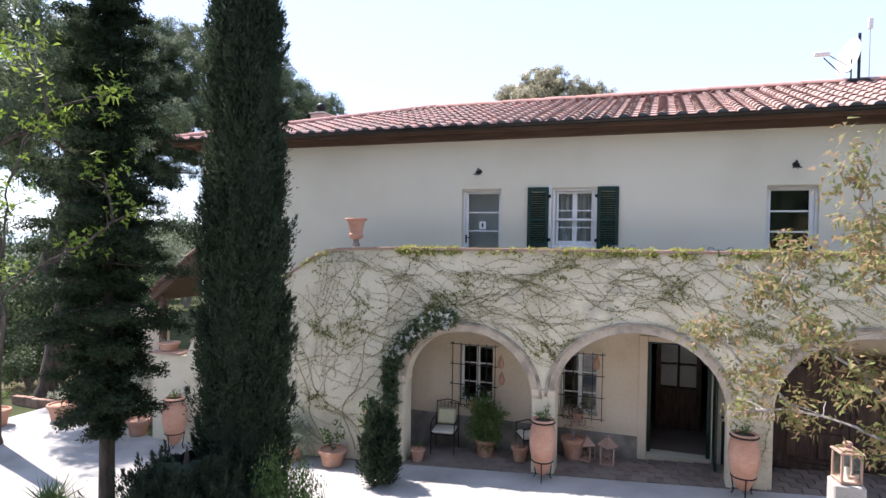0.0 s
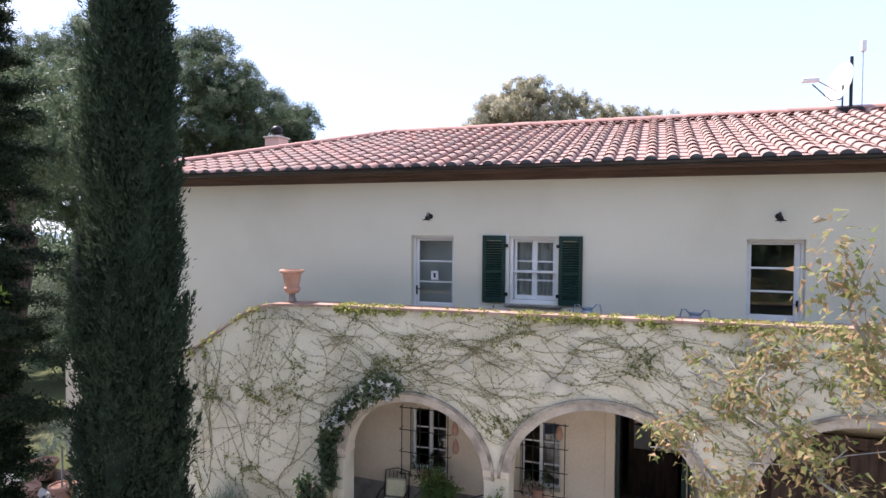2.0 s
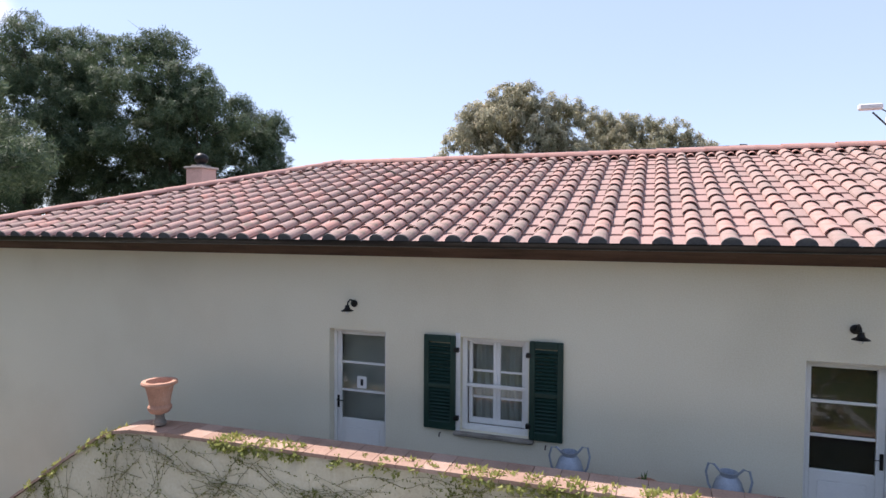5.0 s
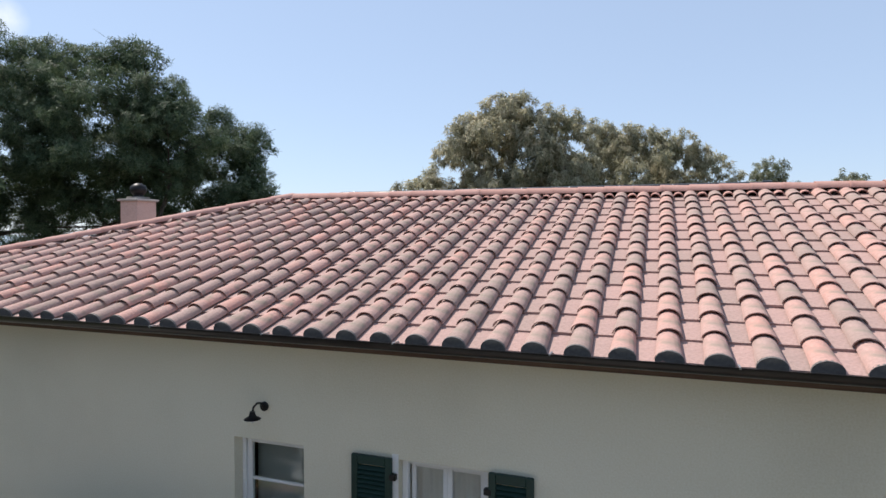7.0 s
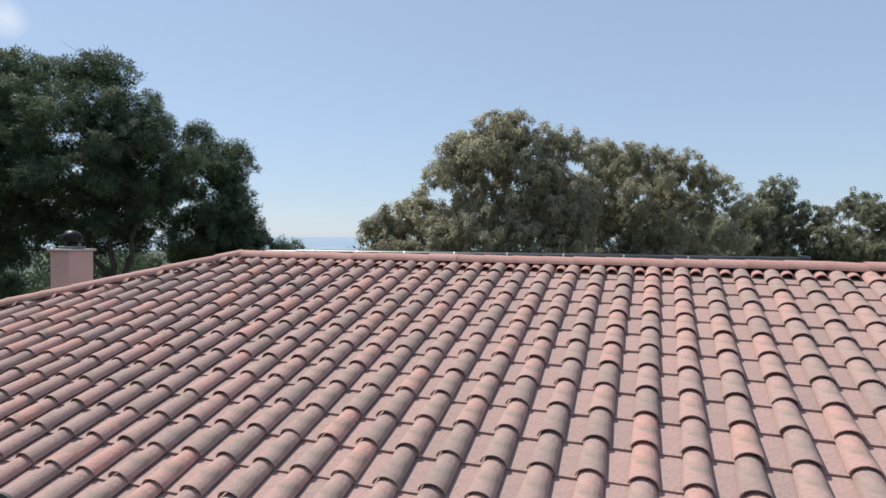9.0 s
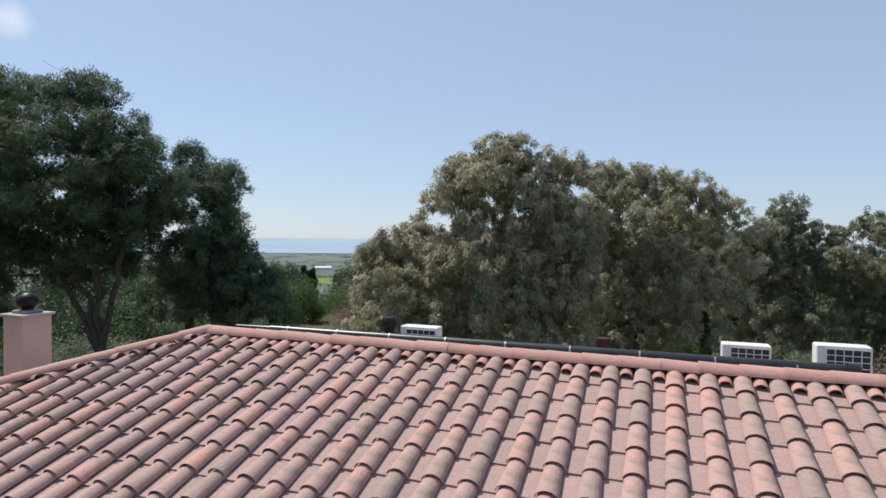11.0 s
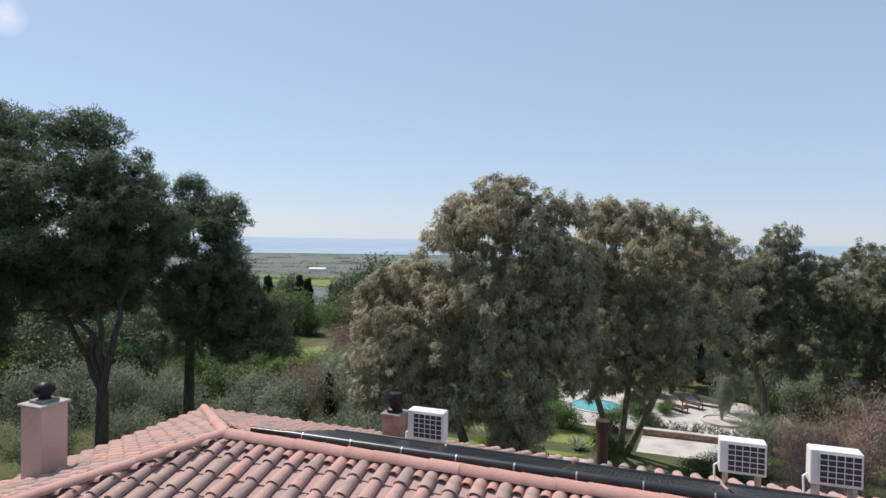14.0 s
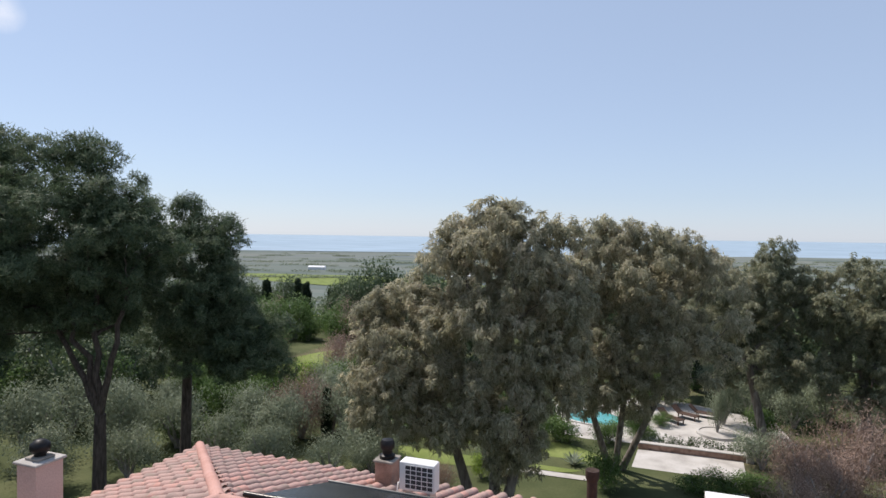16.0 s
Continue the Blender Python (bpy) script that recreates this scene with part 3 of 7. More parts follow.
structure("plinth", Mesh().box(-8.0, -0.22, YF - 0.025, YF - 0.003, -0.5, 0.84), GREY_PLASTER, "grey painted skirting along the arcade wall", "plinth")
jambs = Mesh().box(-0.22, -0.05, YF - 0.05, YF + 0.1, 0.3, 2.86, b=0.012).box(1.12, 1.29, YF - 0.05, YF + 0.1, 0.4, 2.86, b=0.012).box(-0.05, 1.12, YF - 0.05, YF + 0.1, 2.75, 2.86, b=0.012)
structure("door_surround", jambs, PINK_PLASTER, "pale stone surround of the entrance", "surround")

# ---- arcade wall with three arches and a stair parapet ----
AF, AB = 11.4, 11.8
ARCHES = [(-3.40, 1.32, 1.74), (-0.195, 1.465, 1.80), (3.43, 1.47, 1.95)]
CREST = [(-11.3, 1.85), (-10.3, 1.86), (-10.1, 2.28), (-8.62, 3.11), (-7.4, 3.92), (-6.75, 4.32), (-6.4, 4.43), (-5.5, 4.47), (9.0, 4.60)]


RISE = 0.89


def crest(x):
    for (a, za), (b, zb) in zip(CREST, CREST[1:]):
        if a <= x <= b:
            return za + (zb - za) * (x - a) / (b - a)
    return CREST[-1][1]


def arch_foot(x):
    for c, r, s in ARCHES:
        if abs(x - c) < r - 1e-6:
            return s + RISE * math.sqrt(r * r - (x - c) ** 2)
    return None


cuts = {c[0] for c in CREST} | {x * 0.25 for x in range(-40, 37)}
for c, r, s in ARCHES:
    cuts |= {c + r * math.cos(math.pi * k / 28) for k in range(29)}
cuts = sorted(c for c in cuts if -11.3 <= c <= 9.0)
am = Mesh()
for a, b in zip(cuts, cuts[1:]):
    if b - a < 1e-4:
        continue
    mid = arch_foot((a + b) / 2)
    if mid is None:
        fa = fb = -0.8
    else:
        c, r, s = min(ARCHES, key=lambda q: abs((a + b) / 2 - q[0]))
        fa, fb = (s + RISE * math.sqrt(max(0, r * r - (x - c) ** 2)) for x in (a, b))
    ta, tb = crest(a), crest(b)
    am.add([(a, AF, fa), (b, AF, fb), (b, AF, tb), (a, AF, ta), (a, AB, fa), (b, AB, fb), (b, AB, tb), (a, AB, ta)], [(0, 1, 2, 3), (7, 6, 5, 4), (3, 2, 6, 7), (0, 4, 5, 1)])
for c, r, s in ARCHES:
    for x in (c - r, c + r):
        am.add([(x, AF, -0.8), (x, AB, -0.8), (x, AB, s), (x, AF, s)], [(0, 1, 2, 3)])
am.add([(-11.3, AF, -0.8), (-11.3, AB, -0.8), (-11.3, AB, 1.85), (-11.3, AF, 1.85)], [(0, 1, 2, 3)])
arcade = structure("arcade_wall", am, OLD_PLASTER, "weathered cream arcade wall with vine-covered arches", "wall")
for c, r, s in ARCHES:
    for name, r0, r1, y0, material, label in (("arch_band", r - 0.012, r + 0.13, AF - 0.022, ARCH_BAND, "worn plaster band round the arch"), ("arch_rim", r + 0.132, r + 0.185, AF - 0.045, ARCHSTONE, "rough dark raised rim over the arch")):
        m = Mesh()
        wave = [0.010 * noise.noise((k * 0.7, c, r0)) for k in range(31)]
        for k in range(30):
            q = [(c + (rr + wave[j]) * math.cos(math.pi * j / 30), y, s + RISE * (rr + wave[j]) * math.sin(math.pi * j / 30)) for j in (k, k + 1) for rr in (r0, r1) for y in (y0, AF + 0.03)]
            m.add(q, [(0, 2, 6, 4), (1, 5, 7, 3), (0, 4, 5, 1), (2, 3, 7, 6)])
        tagged(part(name, m, material, arcade), label)
for x0, x1 in ((-2.10, -1.64), (1.25, 1.98), (-4.86, -4.70)):
    part("pier_cap", Mesh().box(x0, x1, AF - 0.03, AB + 0.02, 1.78, 1.92, b=0.02), PINK_PLASTER, arcade)
structure("terrace_floor", Mesh().box(-6.4, X1, AB, YF, 3.42, 3.64), PORCH, "clay-tiled terrace floor above the arcade", "floor")
for k in range(11):
    z = 3.64 - 0.19 * (k + 1)
    structure("stair_step", Mesh().box(-6.4 - 0.3 * (k + 1), -6.4 - 0.3 * k, AB, YF, -0.6, z), PORCH, "outside clay step up to the terrace", "step")
porch = Mesh()
for i in range(-40, 36):
    for j in range(6):
        x, y = i * 0.3 * 0.9 + (0.13 if j % 2 else 0), 11.38 + j * 0.225
        if -8.2 < x < 8.6 and y + 0.22 < 12.72:
            z = ground_z(x + 0.13, 11.5)
            porch.box(x, x + 0.263, y, y + 0.218, z - 0.08, z + 0.035)
structure("porch_floor", porch, PORCH, "worn brown clay tiles under the arcade", "floor")

# ---- roof ----
EY, RY, EZ, RZ, EXL, APX = 12.2, 17.53, 7.03, 8.60, -11.53, -6.45
SLOPE = (RZ - EZ) / (RY - EY)
PITCH_A = math.atan(SLOPE)
PITCH, ROWS_N = 0.342, 14
EXPO = math.hypot(RY - EY, RZ - EZ) / ROWS_N
BY = 2 * RY - EY
rm = Mesh()
P = {k: Vector(v) for k, v in dict(fl=(EXL, EY, EZ), fr=(X1 + 0.3, EY, EZ), a=(APX, RY, RZ), r=(X1 + 0.3, RY, RZ), bl=(EXL, BY, EZ), br=(X1 + 0.3, BY, EZ)).items()}
keys = list(P)
rm.v = [tuple(P[k] - Vector((0, 0, 0.02))) for k in keys] + [tuple(P[k] - Vector((0, 0, 0.075))) for k in keys]
I = {k: i for i, k in enumerate(keys)}
for q in (("fl", "fr", "r", "a"), ("br", "bl", "a", "r"), ("bl", "fl", "a")):
    rm.f += [tuple(I[k] for k in q), tuple(6 + I[k] for k in reversed(q))]
for a, b in (("fl", "fr"), ("br", "bl"), ("bl", "fl"), ("fr", "r"), ("r", "br")):
    rm.f.append((I[b], I[a], 6 + I[a], 6 + I[b]))
roof = structure("roof", rm, BROWN_WOOD, "low hipped roof of weathered clay pan and cover tiles", "roof")
plate = Mesh().box(X0 + 0.02, X1, YF - 0.10, YF - 0.002, 6.83, 7.06).box(X0 - 0.10, X0 - 0.002, YF - 0.10, YB, 6.83, 7.06)
structure("wall_plate", plate, BROWN_WOOD, "dark brown timber beam under the eaves", "beam")
fascia = Mesh().box(EXL + 0.03, X1, EY + 0.03, EY + 0.06, 6.93, 7.0).box(EXL + 0.03, EXL + 0.06, EY + 0.06, BY - 0.05, 6.93, 7.0)
structure("fascia", fascia, BROWN_WOOD, "dark brown timber fascia", "fascia")
rafters = Mesh()
for k in range(36):
    x = -11.2 + 0.56 * k
    rafters.add([(x + dx, y, z0 + SLOPE * (y - EY)) for dx in (0, 0.08) for y in (EY + 0.06, YF - 0.102) for z0 in (6.90, 6.955)], [(0, 1, 3, 2), (4, 6, 7, 5), (0, 4, 5, 1), (0, 2, 6, 4)])
structure("rafter_ends", rafters, BROWN_WOOD, "brown rafter ends under the eaves", "rafters")


def gutter(name, x0, x1, along_y=False):
    m = Mesh()
    n = 9
    for s, r in ((1, 0.075), (-1, 0.068)):
        v = []
        for x in (x0, x1):
            v += [(x, EY - 0.06 + r * math.cos(math.pi * (1 + k / n)), EZ + 0.018 + r * math.sin(math.pi * (1 + k / n))) for k in range(n + 1)]
        m.add(v, [(k, k + 1, n + 2 + k, n + 1 + k) for k in range(n)])
    m.box(x0, x1, EY - 0.142, EY - 0.127, EZ + 0.011, EZ + 0.027)
    g = thing(name, (0, 0, 0), "black half-round metal gutter along the eaves", "gutter")
    channel = part("channel", m, GUTTER, g, "", True)
    k = x0 + 0.3
    while k < x1:
        part("bracket", Mesh().box(k, k + 0.014, EY - 0.147, EY - 0.02, EZ + 0.017, EZ + 0.030), STEEL, channel)
        k += 1.35
    return g


gutter("gutter", EXL, X1 + 0.25)


def cover_shape(length, r0, r1, n=8, thick=0.011, lift=0.021, arch=0.75):
    """A tapered half-barrel tile along +y, wide end at y 0, with a thick lower rim."""
    m = Mesh()
    v = []
    for y, r, z in ((0, r0, lift), (length, r1, 0.0)):
        for q in (r, r - thick):
            v += [(q * math.cos(math.pi * k / n), y, z + q * arch * math.sin(math.pi * k / n) ** 1.15) for k in range(n + 1)]
    k1 = n + 1
    f = []
    for k in range(n):
        f.append((k, 2 * k1 + k, 2 * k1 + k + 1, k + 1)[::-1])
        f.append((k, k + 1, k1 + k + 1, k1 + k)[::-1])
        f.append((k1 + k, k1 + k + 1, 3 * k1 + k + 1, 3 * k1 + k)[::-1])
    return m.add(v, f)


def pan_shape(width, length):
    w = width / 2
    m = Mesh()
    m.add([(-w, 0, 0.022), (w, 0, 0.022), (w, length, 0.0), (-w, length, 0.0), (-w, 0, -0.01), (w, 0, -0.01)], [(0, 1, 2, 3), (4, 5, 1, 0)])
    for s in (-1, 1):
        m.add([(s * w, 0, 0.018), (s * (w - 0.02), 0, 0.036), (s * (w - 0.045), 0, 0.020), (s * w, length, 0.0), (s * (w - 0.02), length, 0.022), (s * (w - 0.045), length, 0.002)], [(0, 1, 4, 3), (1, 2, 5, 4), (0, 2, 1)])
    return m


COVER_ME = cover_shape(EXPO + 0.06, 0.104, 0.085).data("cover_tile", COVER, True)
PAN_ME = pan_shape(0.30, EXPO + 0.05).data("pan_tile", PAN)
COVER_V, PAN_V = cover_shape(EXPO + 0.06, 0.104, 0.085), pan_shape(0.30, EXPO + 0.05)
rng = random.Random(3)


def slope_frame(origin, along, up):
    """A frame whose x runs along the eave and y up the slope."""
    x, y = Vector(along).normalized(), Vector(up).normalized()
    z = x.cross(y)
    return Matrix(((x.x, y.x, z.x, origin[0]), (x.y, y.y, z.y, origin[1]), (x.z, y.z, z.z, origin[2]), (0, 0, 0, 1)))


def jitter(m, s, d, c):
    return m @ pose(s + rng.gauss(0, 0.003), d + rng.gauss(0, 0.005), rng.uniform(0, 0.004), rng.gauss(0, 0.3), rng.gauss(0, 0.5), rng.gauss(0, 0.5))


covers, pans, joined_covers, joined_pans = [], [], Mesh(), Mesh()
FRONT = slope_frame((0, EY, EZ), (1, 0, 0), (0, math.cos(PITCH_A), math.sin(PITCH_A)))
TOTAL = EXPO * ROWS_N
for c in range(-34, 29):
    for x, kind in ((-0.566 + PITCH * c, "cover"), (-0.566 + PITCH * (c + 0.5), "pan")):
        if not EXL + 0.1 < x < X1 + 0.2:
            continue
        reach = TOTAL if x > APX else TOTAL * (x - EXL) / (APX - EXL)
        for r in range(ROWS_N):
            cut = min(1.0, (reach - r * EXPO) / EXPO + 0.04)
            if cut < 0.2:
                continue
            m = jitter(FRONT, x, r * EXPO - 0.03, c) @ Matrix.Diagonal((1, cut, 1, 1))
            (covers if kind == "cover" else pans).append((x, r, m))


def place(entries, name, me, shape, joined, lift):
    entries.sort(key=lambda e: abs(e[0] - 0.2) + 0.05 * e[1])
    for i, (x, r, m) in enumerate(entries):
        m = m @ Matrix.Translation((0, 0, lift))
        if i < 300:
            ob = new(name, me)
            ob.parent = roof
            ob.matrix_basis = m
        else:
            joined.add([m @ Vector(p) for p in shape.v], shape.f)


left_up = Vector((APX - EXL, 0, RZ - EZ)).normalized()
LEFT = slope_frame((EXL, BY, EZ), (0, -1, 0), left_up)
BACK = slope_frame((0, BY, EZ), (-1, 0, 0), (0, -math.cos(PITCH_A), math.sin(PITCH_A)))
span = BY - EY
for F, s0, s1, reach_of in (
        (LEFT, 0.12, span - 0.12, lambda s: TOTAL * min(s, span - s) / (span / 2)),
        (BACK, -(X1 + 0.2), -EXL - 0.12, lambda s: TOTAL if -s > APX else TOTAL * (-s - EXL) / (APX - EXL))):
    s = s0
    while s < s1:
        for r in range(ROWS_N):
            cut = min(1.0, (reach_of(s) - r * EXPO) / EXPO + 0.04)
            if cut > 0.2:
                q = jitter(F, s, r * EXPO - 0.03, 0) @ pose(0, 0, 0.019) @ Matrix.Diagonal((1, cut, 1, 1))
                joined_covers.add([q @ Vector(p) for p in COVER_V.v], COVER_V.f)
            cut = min(1.0, (reach_of(s + PITCH / 2) - r * EXPO) / EXPO + 0.04)
            if cut > 0.1:
                m = jitter(F, s + PITCH / 2, r * EXPO - 0.03, 0) @ Matrix.Diagonal((1, cut, 1, 1))
                joined_pans.add([m @ Vector(p) for p in PAN_V.v], PAN_V.f)
        s += PITCH

# filled ends of the lowest cover tiles
cap = Mesh()
n = 9
rim = [(0.105 * math.cos(math.pi * k / n), 0.082 * math.sin(math.pi * k / n) ** 1.1) for k in range(n + 1)] + [(-0.105, -0.035), (0.105, -0.035)]
cap.add([(x, 0.0, z) for x, z in rim] + [(x, 0.02, z) for x, z in rim], [tuple(range(n + 3))] + [(k, (k + 1) % (n + 3), (k + 1) % (n + 3) + n + 3, k + n + 3) for k in range(n + 3)])
CAP_ME = cap.data("tile_end_mortar", MORTAR)
for x in sorted({round(e[0], 4) for e in covers}):
    ob = new("tile_end_mortar", CAP_ME)
    ob.parent = roof
    ob.matrix_basis = FRONT @ pose(x, -0.043, 0.039)


def barrel_run(a, b, name, r=0.115, step=0.40):
    a, b = Vector(a), Vector(b)
    d = (b - a).normalized()
    side = d.cross(Vector((0, 0, 1))).normalized()
    up = side.cross(d)
    count = int((b - a).length / step)
    step = (b - a).length / count
    me = cover_shape(step + 0.03, r, r - 0.005, 10, 0.014, 0.006, 0.8).data(name, RIDGE, True)
    for k in range(count):
        o = a + d * step * k
        ob = new(name, me)
        ob.parent = roof
        ob.matrix_basis = Matrix(((side.x, d.x, up.x, o.x), (side.y, d.y, up.y, o.y), (side.z, d.z, up.z, o.z), (0, 0, 0, 1))) @ pose(rng.gauss(0, 0.004), 0, rng.uniform(0, 0.006), rng.gauss(0, 0.6), 0, rng.gauss(0, 0.8))


up = Vector((0, 0, 0.085))
barrel_run(P["fl"] + up, P["a"] + up, "hip_tile")
barrel_run(P["bl"] + up, P["a"] + up, "hip_tile")
up = Vector((0, 0, 0.055))
barrel_run(P["a"] + up, P["r"] + up, "ridge_tile", 0.13, 0.42)
# small half-round fillers that close the pans under the ridge
FILL_ME = cover_shape(0.16, 0.075, 0.07, 7, 0.016, 0.006, 0.8).data("ridge_filler", RIDGE, True)
for c in range(-34, 29):
    x = -0.566 + PITCH * (c + 0.5)
    if APX + 0.1 < x < X1 + 0.1:
        ob = new("ridge_filler", FILL_ME)
        ob.parent = roof
        ob.matrix_basis = FRONT @ pose(x + rng.gauss(0, 0.006), TOTAL - 0.22 + rng.gauss(0, 0.01), 0.02, 0, rng.gauss(0, 3), rng.gauss(0, 2))


# ---- trees behind the house ----
def gz(x, y, dz=0.0):
    return (x, y, ground_z(x, y) + dz)


def clumps(rng, centre, size, count, r, squash=0.75):
    """Ellipsoid clumps scattered over the skin of a larger crown."""
    out = []
    for _ in range(count):
        d = Vector((rng.gauss(0, 1), rng.gauss(0, 1), rng.gauss(0, 0.9))).normalized() * rng.uniform(0.45, 0.95)
        q = r * rng.uniform(0.7, 1.25)
        out.append((centre[0] + d.x * size[0], centre[1] + d.y * size[1], centre[2] + d.z * size[2], q, q, q * squash))
    return out


def lobes(rng, centre, size, count, r, squash=0.75):
    """Fewer, larger clumps that keep apart from each other over the skin of a crown."""
    out = []
    for _ in range(max(4, int(count * 0.46))):
        best, gap = None, -1.0
        for _ in range(7):
            d = Vector((rng.gauss(0, 1), rng.gauss(0, 1), rng.gauss(0, 0.9))).normalized() * rng.uniform(0.55, 1.0)
            p = Vector((centre[0] + d.x * size[0], centre[1] + d.y * size[1], centre[2] + d.z * size[2]))
            near_ = min(((p - Vector(q[:3])).length for q in out), default=9.0)
            if near_ > gap:
                best, gap = p, near_
        q = r * rng.uniform(0.95, 1.65)
        out.append((best.x, best.y, best.z, q * rng.uniform(0.85, 1.15), q * rng.uniform(0.85, 1.15), q * squash * rng.uniform(0.85, 1.15)))
    return out


rt = random.Random(11)
PINE = dict(per=74, each=38, spread=0.21, length=0.185, width=0.046, up=0.35, inner=0.5)
tree("pine_tree", "tall dark green pine with a forked leaning trunk", gz(-22.3, 29), (-22.2, 29, 5.0),
     lobes(rt, (-24.2, 29, 12.7), (4.6, 3.4, 3.6), 112, 0.70) + lobes(rt, (-21.0, 29.4, 12.6), (2.0, 2.2, 2.6), 36, 0.60) + lobes(rt, (-23.2, 29.6, 13.0), (2.0, 1.4, 1.8), 22, 0.6) + lobes(rt, (-27.4, 29.4, 9.2), (2.2, 2.2, 1.6), 26, 0.62) + lobes(rt, (-24.6, 30.2, 9.4), (2.6, 1.6, 1.3), 22, 0.58) + lobes(rt, (-22.0, 29.8, 9.8), (1.6, 1.6, 1.2), 12, 0.55) + [(-22.0, 29, 15.9, 0.9, 1.0, 0.8), (-23.0, 29, 16.3, 0.8, 0.9, 0.7), (-23.9, 29, 16.2, 0.9, 1.0, 0.8), (-26.0, 29, 16.3, 1.2, 1.1, 0.9), (-27.8, 29, 16.6, 1.2, 1.1, 0.9)], 0.31, BARK_PINE, L_PINE, 1, forks=[(-25.6, 29, 9.4), (-23.9, 28.8, 10.2), (-22.4, 29, 10.6), (-20.9, 29.2, 10.2)], **PINE)
tree("pine_tree", "dark pine with a straight bare trunk and drooping lower boughs", gz(-22.3, 34), (-22.1, 34, 7.6),
     lobes(rt, (-22.0, 34, 10.5), (2.5, 2.6, 3.7), 66, 0.66) + lobes(rt, (-20.8, 34, 11.9), (1.3, 1.4, 1.7), 18, 0.6) + lobes(rt, (-19.6, 33, 9.8), (1.3, 1.3, 1.5), 14, 0.6) + [(-19.6, 34, 8.4, 1.0, 1.0, 0.8), (-20.4, 33.4, 8.9, 1.0, 1.0, 0.8), (-18.6, 34, 8.6, 0.9, 0.9, 0.6), (-17.4, 34, 7.6, 0.9, 0.9, 0.5), (-19.4, 33.2, 6.9, 1.0, 0.9, 0.5), (-20.2, 34, 11.6, 1.0, 1.0, 0.9), (-19.8, 34, 10.4, 1.1, 1.0, 0.8), (-19.2, 34, 9.2, 1.1, 1.0, 0.7), (-18.0, 34, 7.2, 1.4, 1.2, 0.5), (-18.8, 33.6, 7.9, 1.3, 1.1, 0.6), (-22.0, 34, 13.9, 0.9, 0.9, 0.8), (-21.0, 34, 12.9, 0.9, 0.9, 0.8), (-20.6, 33.6, 7.0, 1.3, 1.1, 0.5), (-24, 34, 7.4, 1.4, 1.1, 0.6)] + lobes(rt, (-20.0, 34, 8.0), (3.0, 2.2, 1.0), 34, 0.62, 0.6) + lobes(rt, (-18.4, 34, 6.6), (2.2, 1.8, 0.6), 20, 0.6, 0.5) + lobes(rt, (-21.0, 33.6, 6.4), (2.6, 1.8, 0.7), 22, 0.6, 0.5), 0.28, BARK_PINE, L_PINE, 2, **PINE)
tree("pine_tree", "broad dark pine towering over the others", gz(-31.0, 27.5), (-30.4, 27.5, 7.0), lobes(rt, (-30.6, 27.5, 13.0), (5.0, 3.8, 4.5), 120, 0.82) + lobes(rt, (-31.0, 28.0, 8.0), (3.6, 3.0, 2.4), 44, 0.75), 0.45, BARK_PINE, L_PINE, 3, **PINE)
tree("pine_tree", "tall pine with a dark leaning trunk beyond the court", gz(-21.6, 16.8), (-20.6, 17.2, 5.6), lobes(rt, (-20.5, 17.0, 9.6), (3.6, 2.6, 3.2), 30, 0.66), 0.36, BARK_PINE, L_PINE, 14, **PINE)
tree("pine_tree", "old pine with a leaning trunk beside the court", gz(-29.6, 21.5), (-27.6, 22, 6.0), lobes(rt, (-27.0, 21.5, 9.8), (4.4, 3.2, 2.8), 44, 0.81), 0.5, BARK_PINE, L_PINE, 4, **PINE)

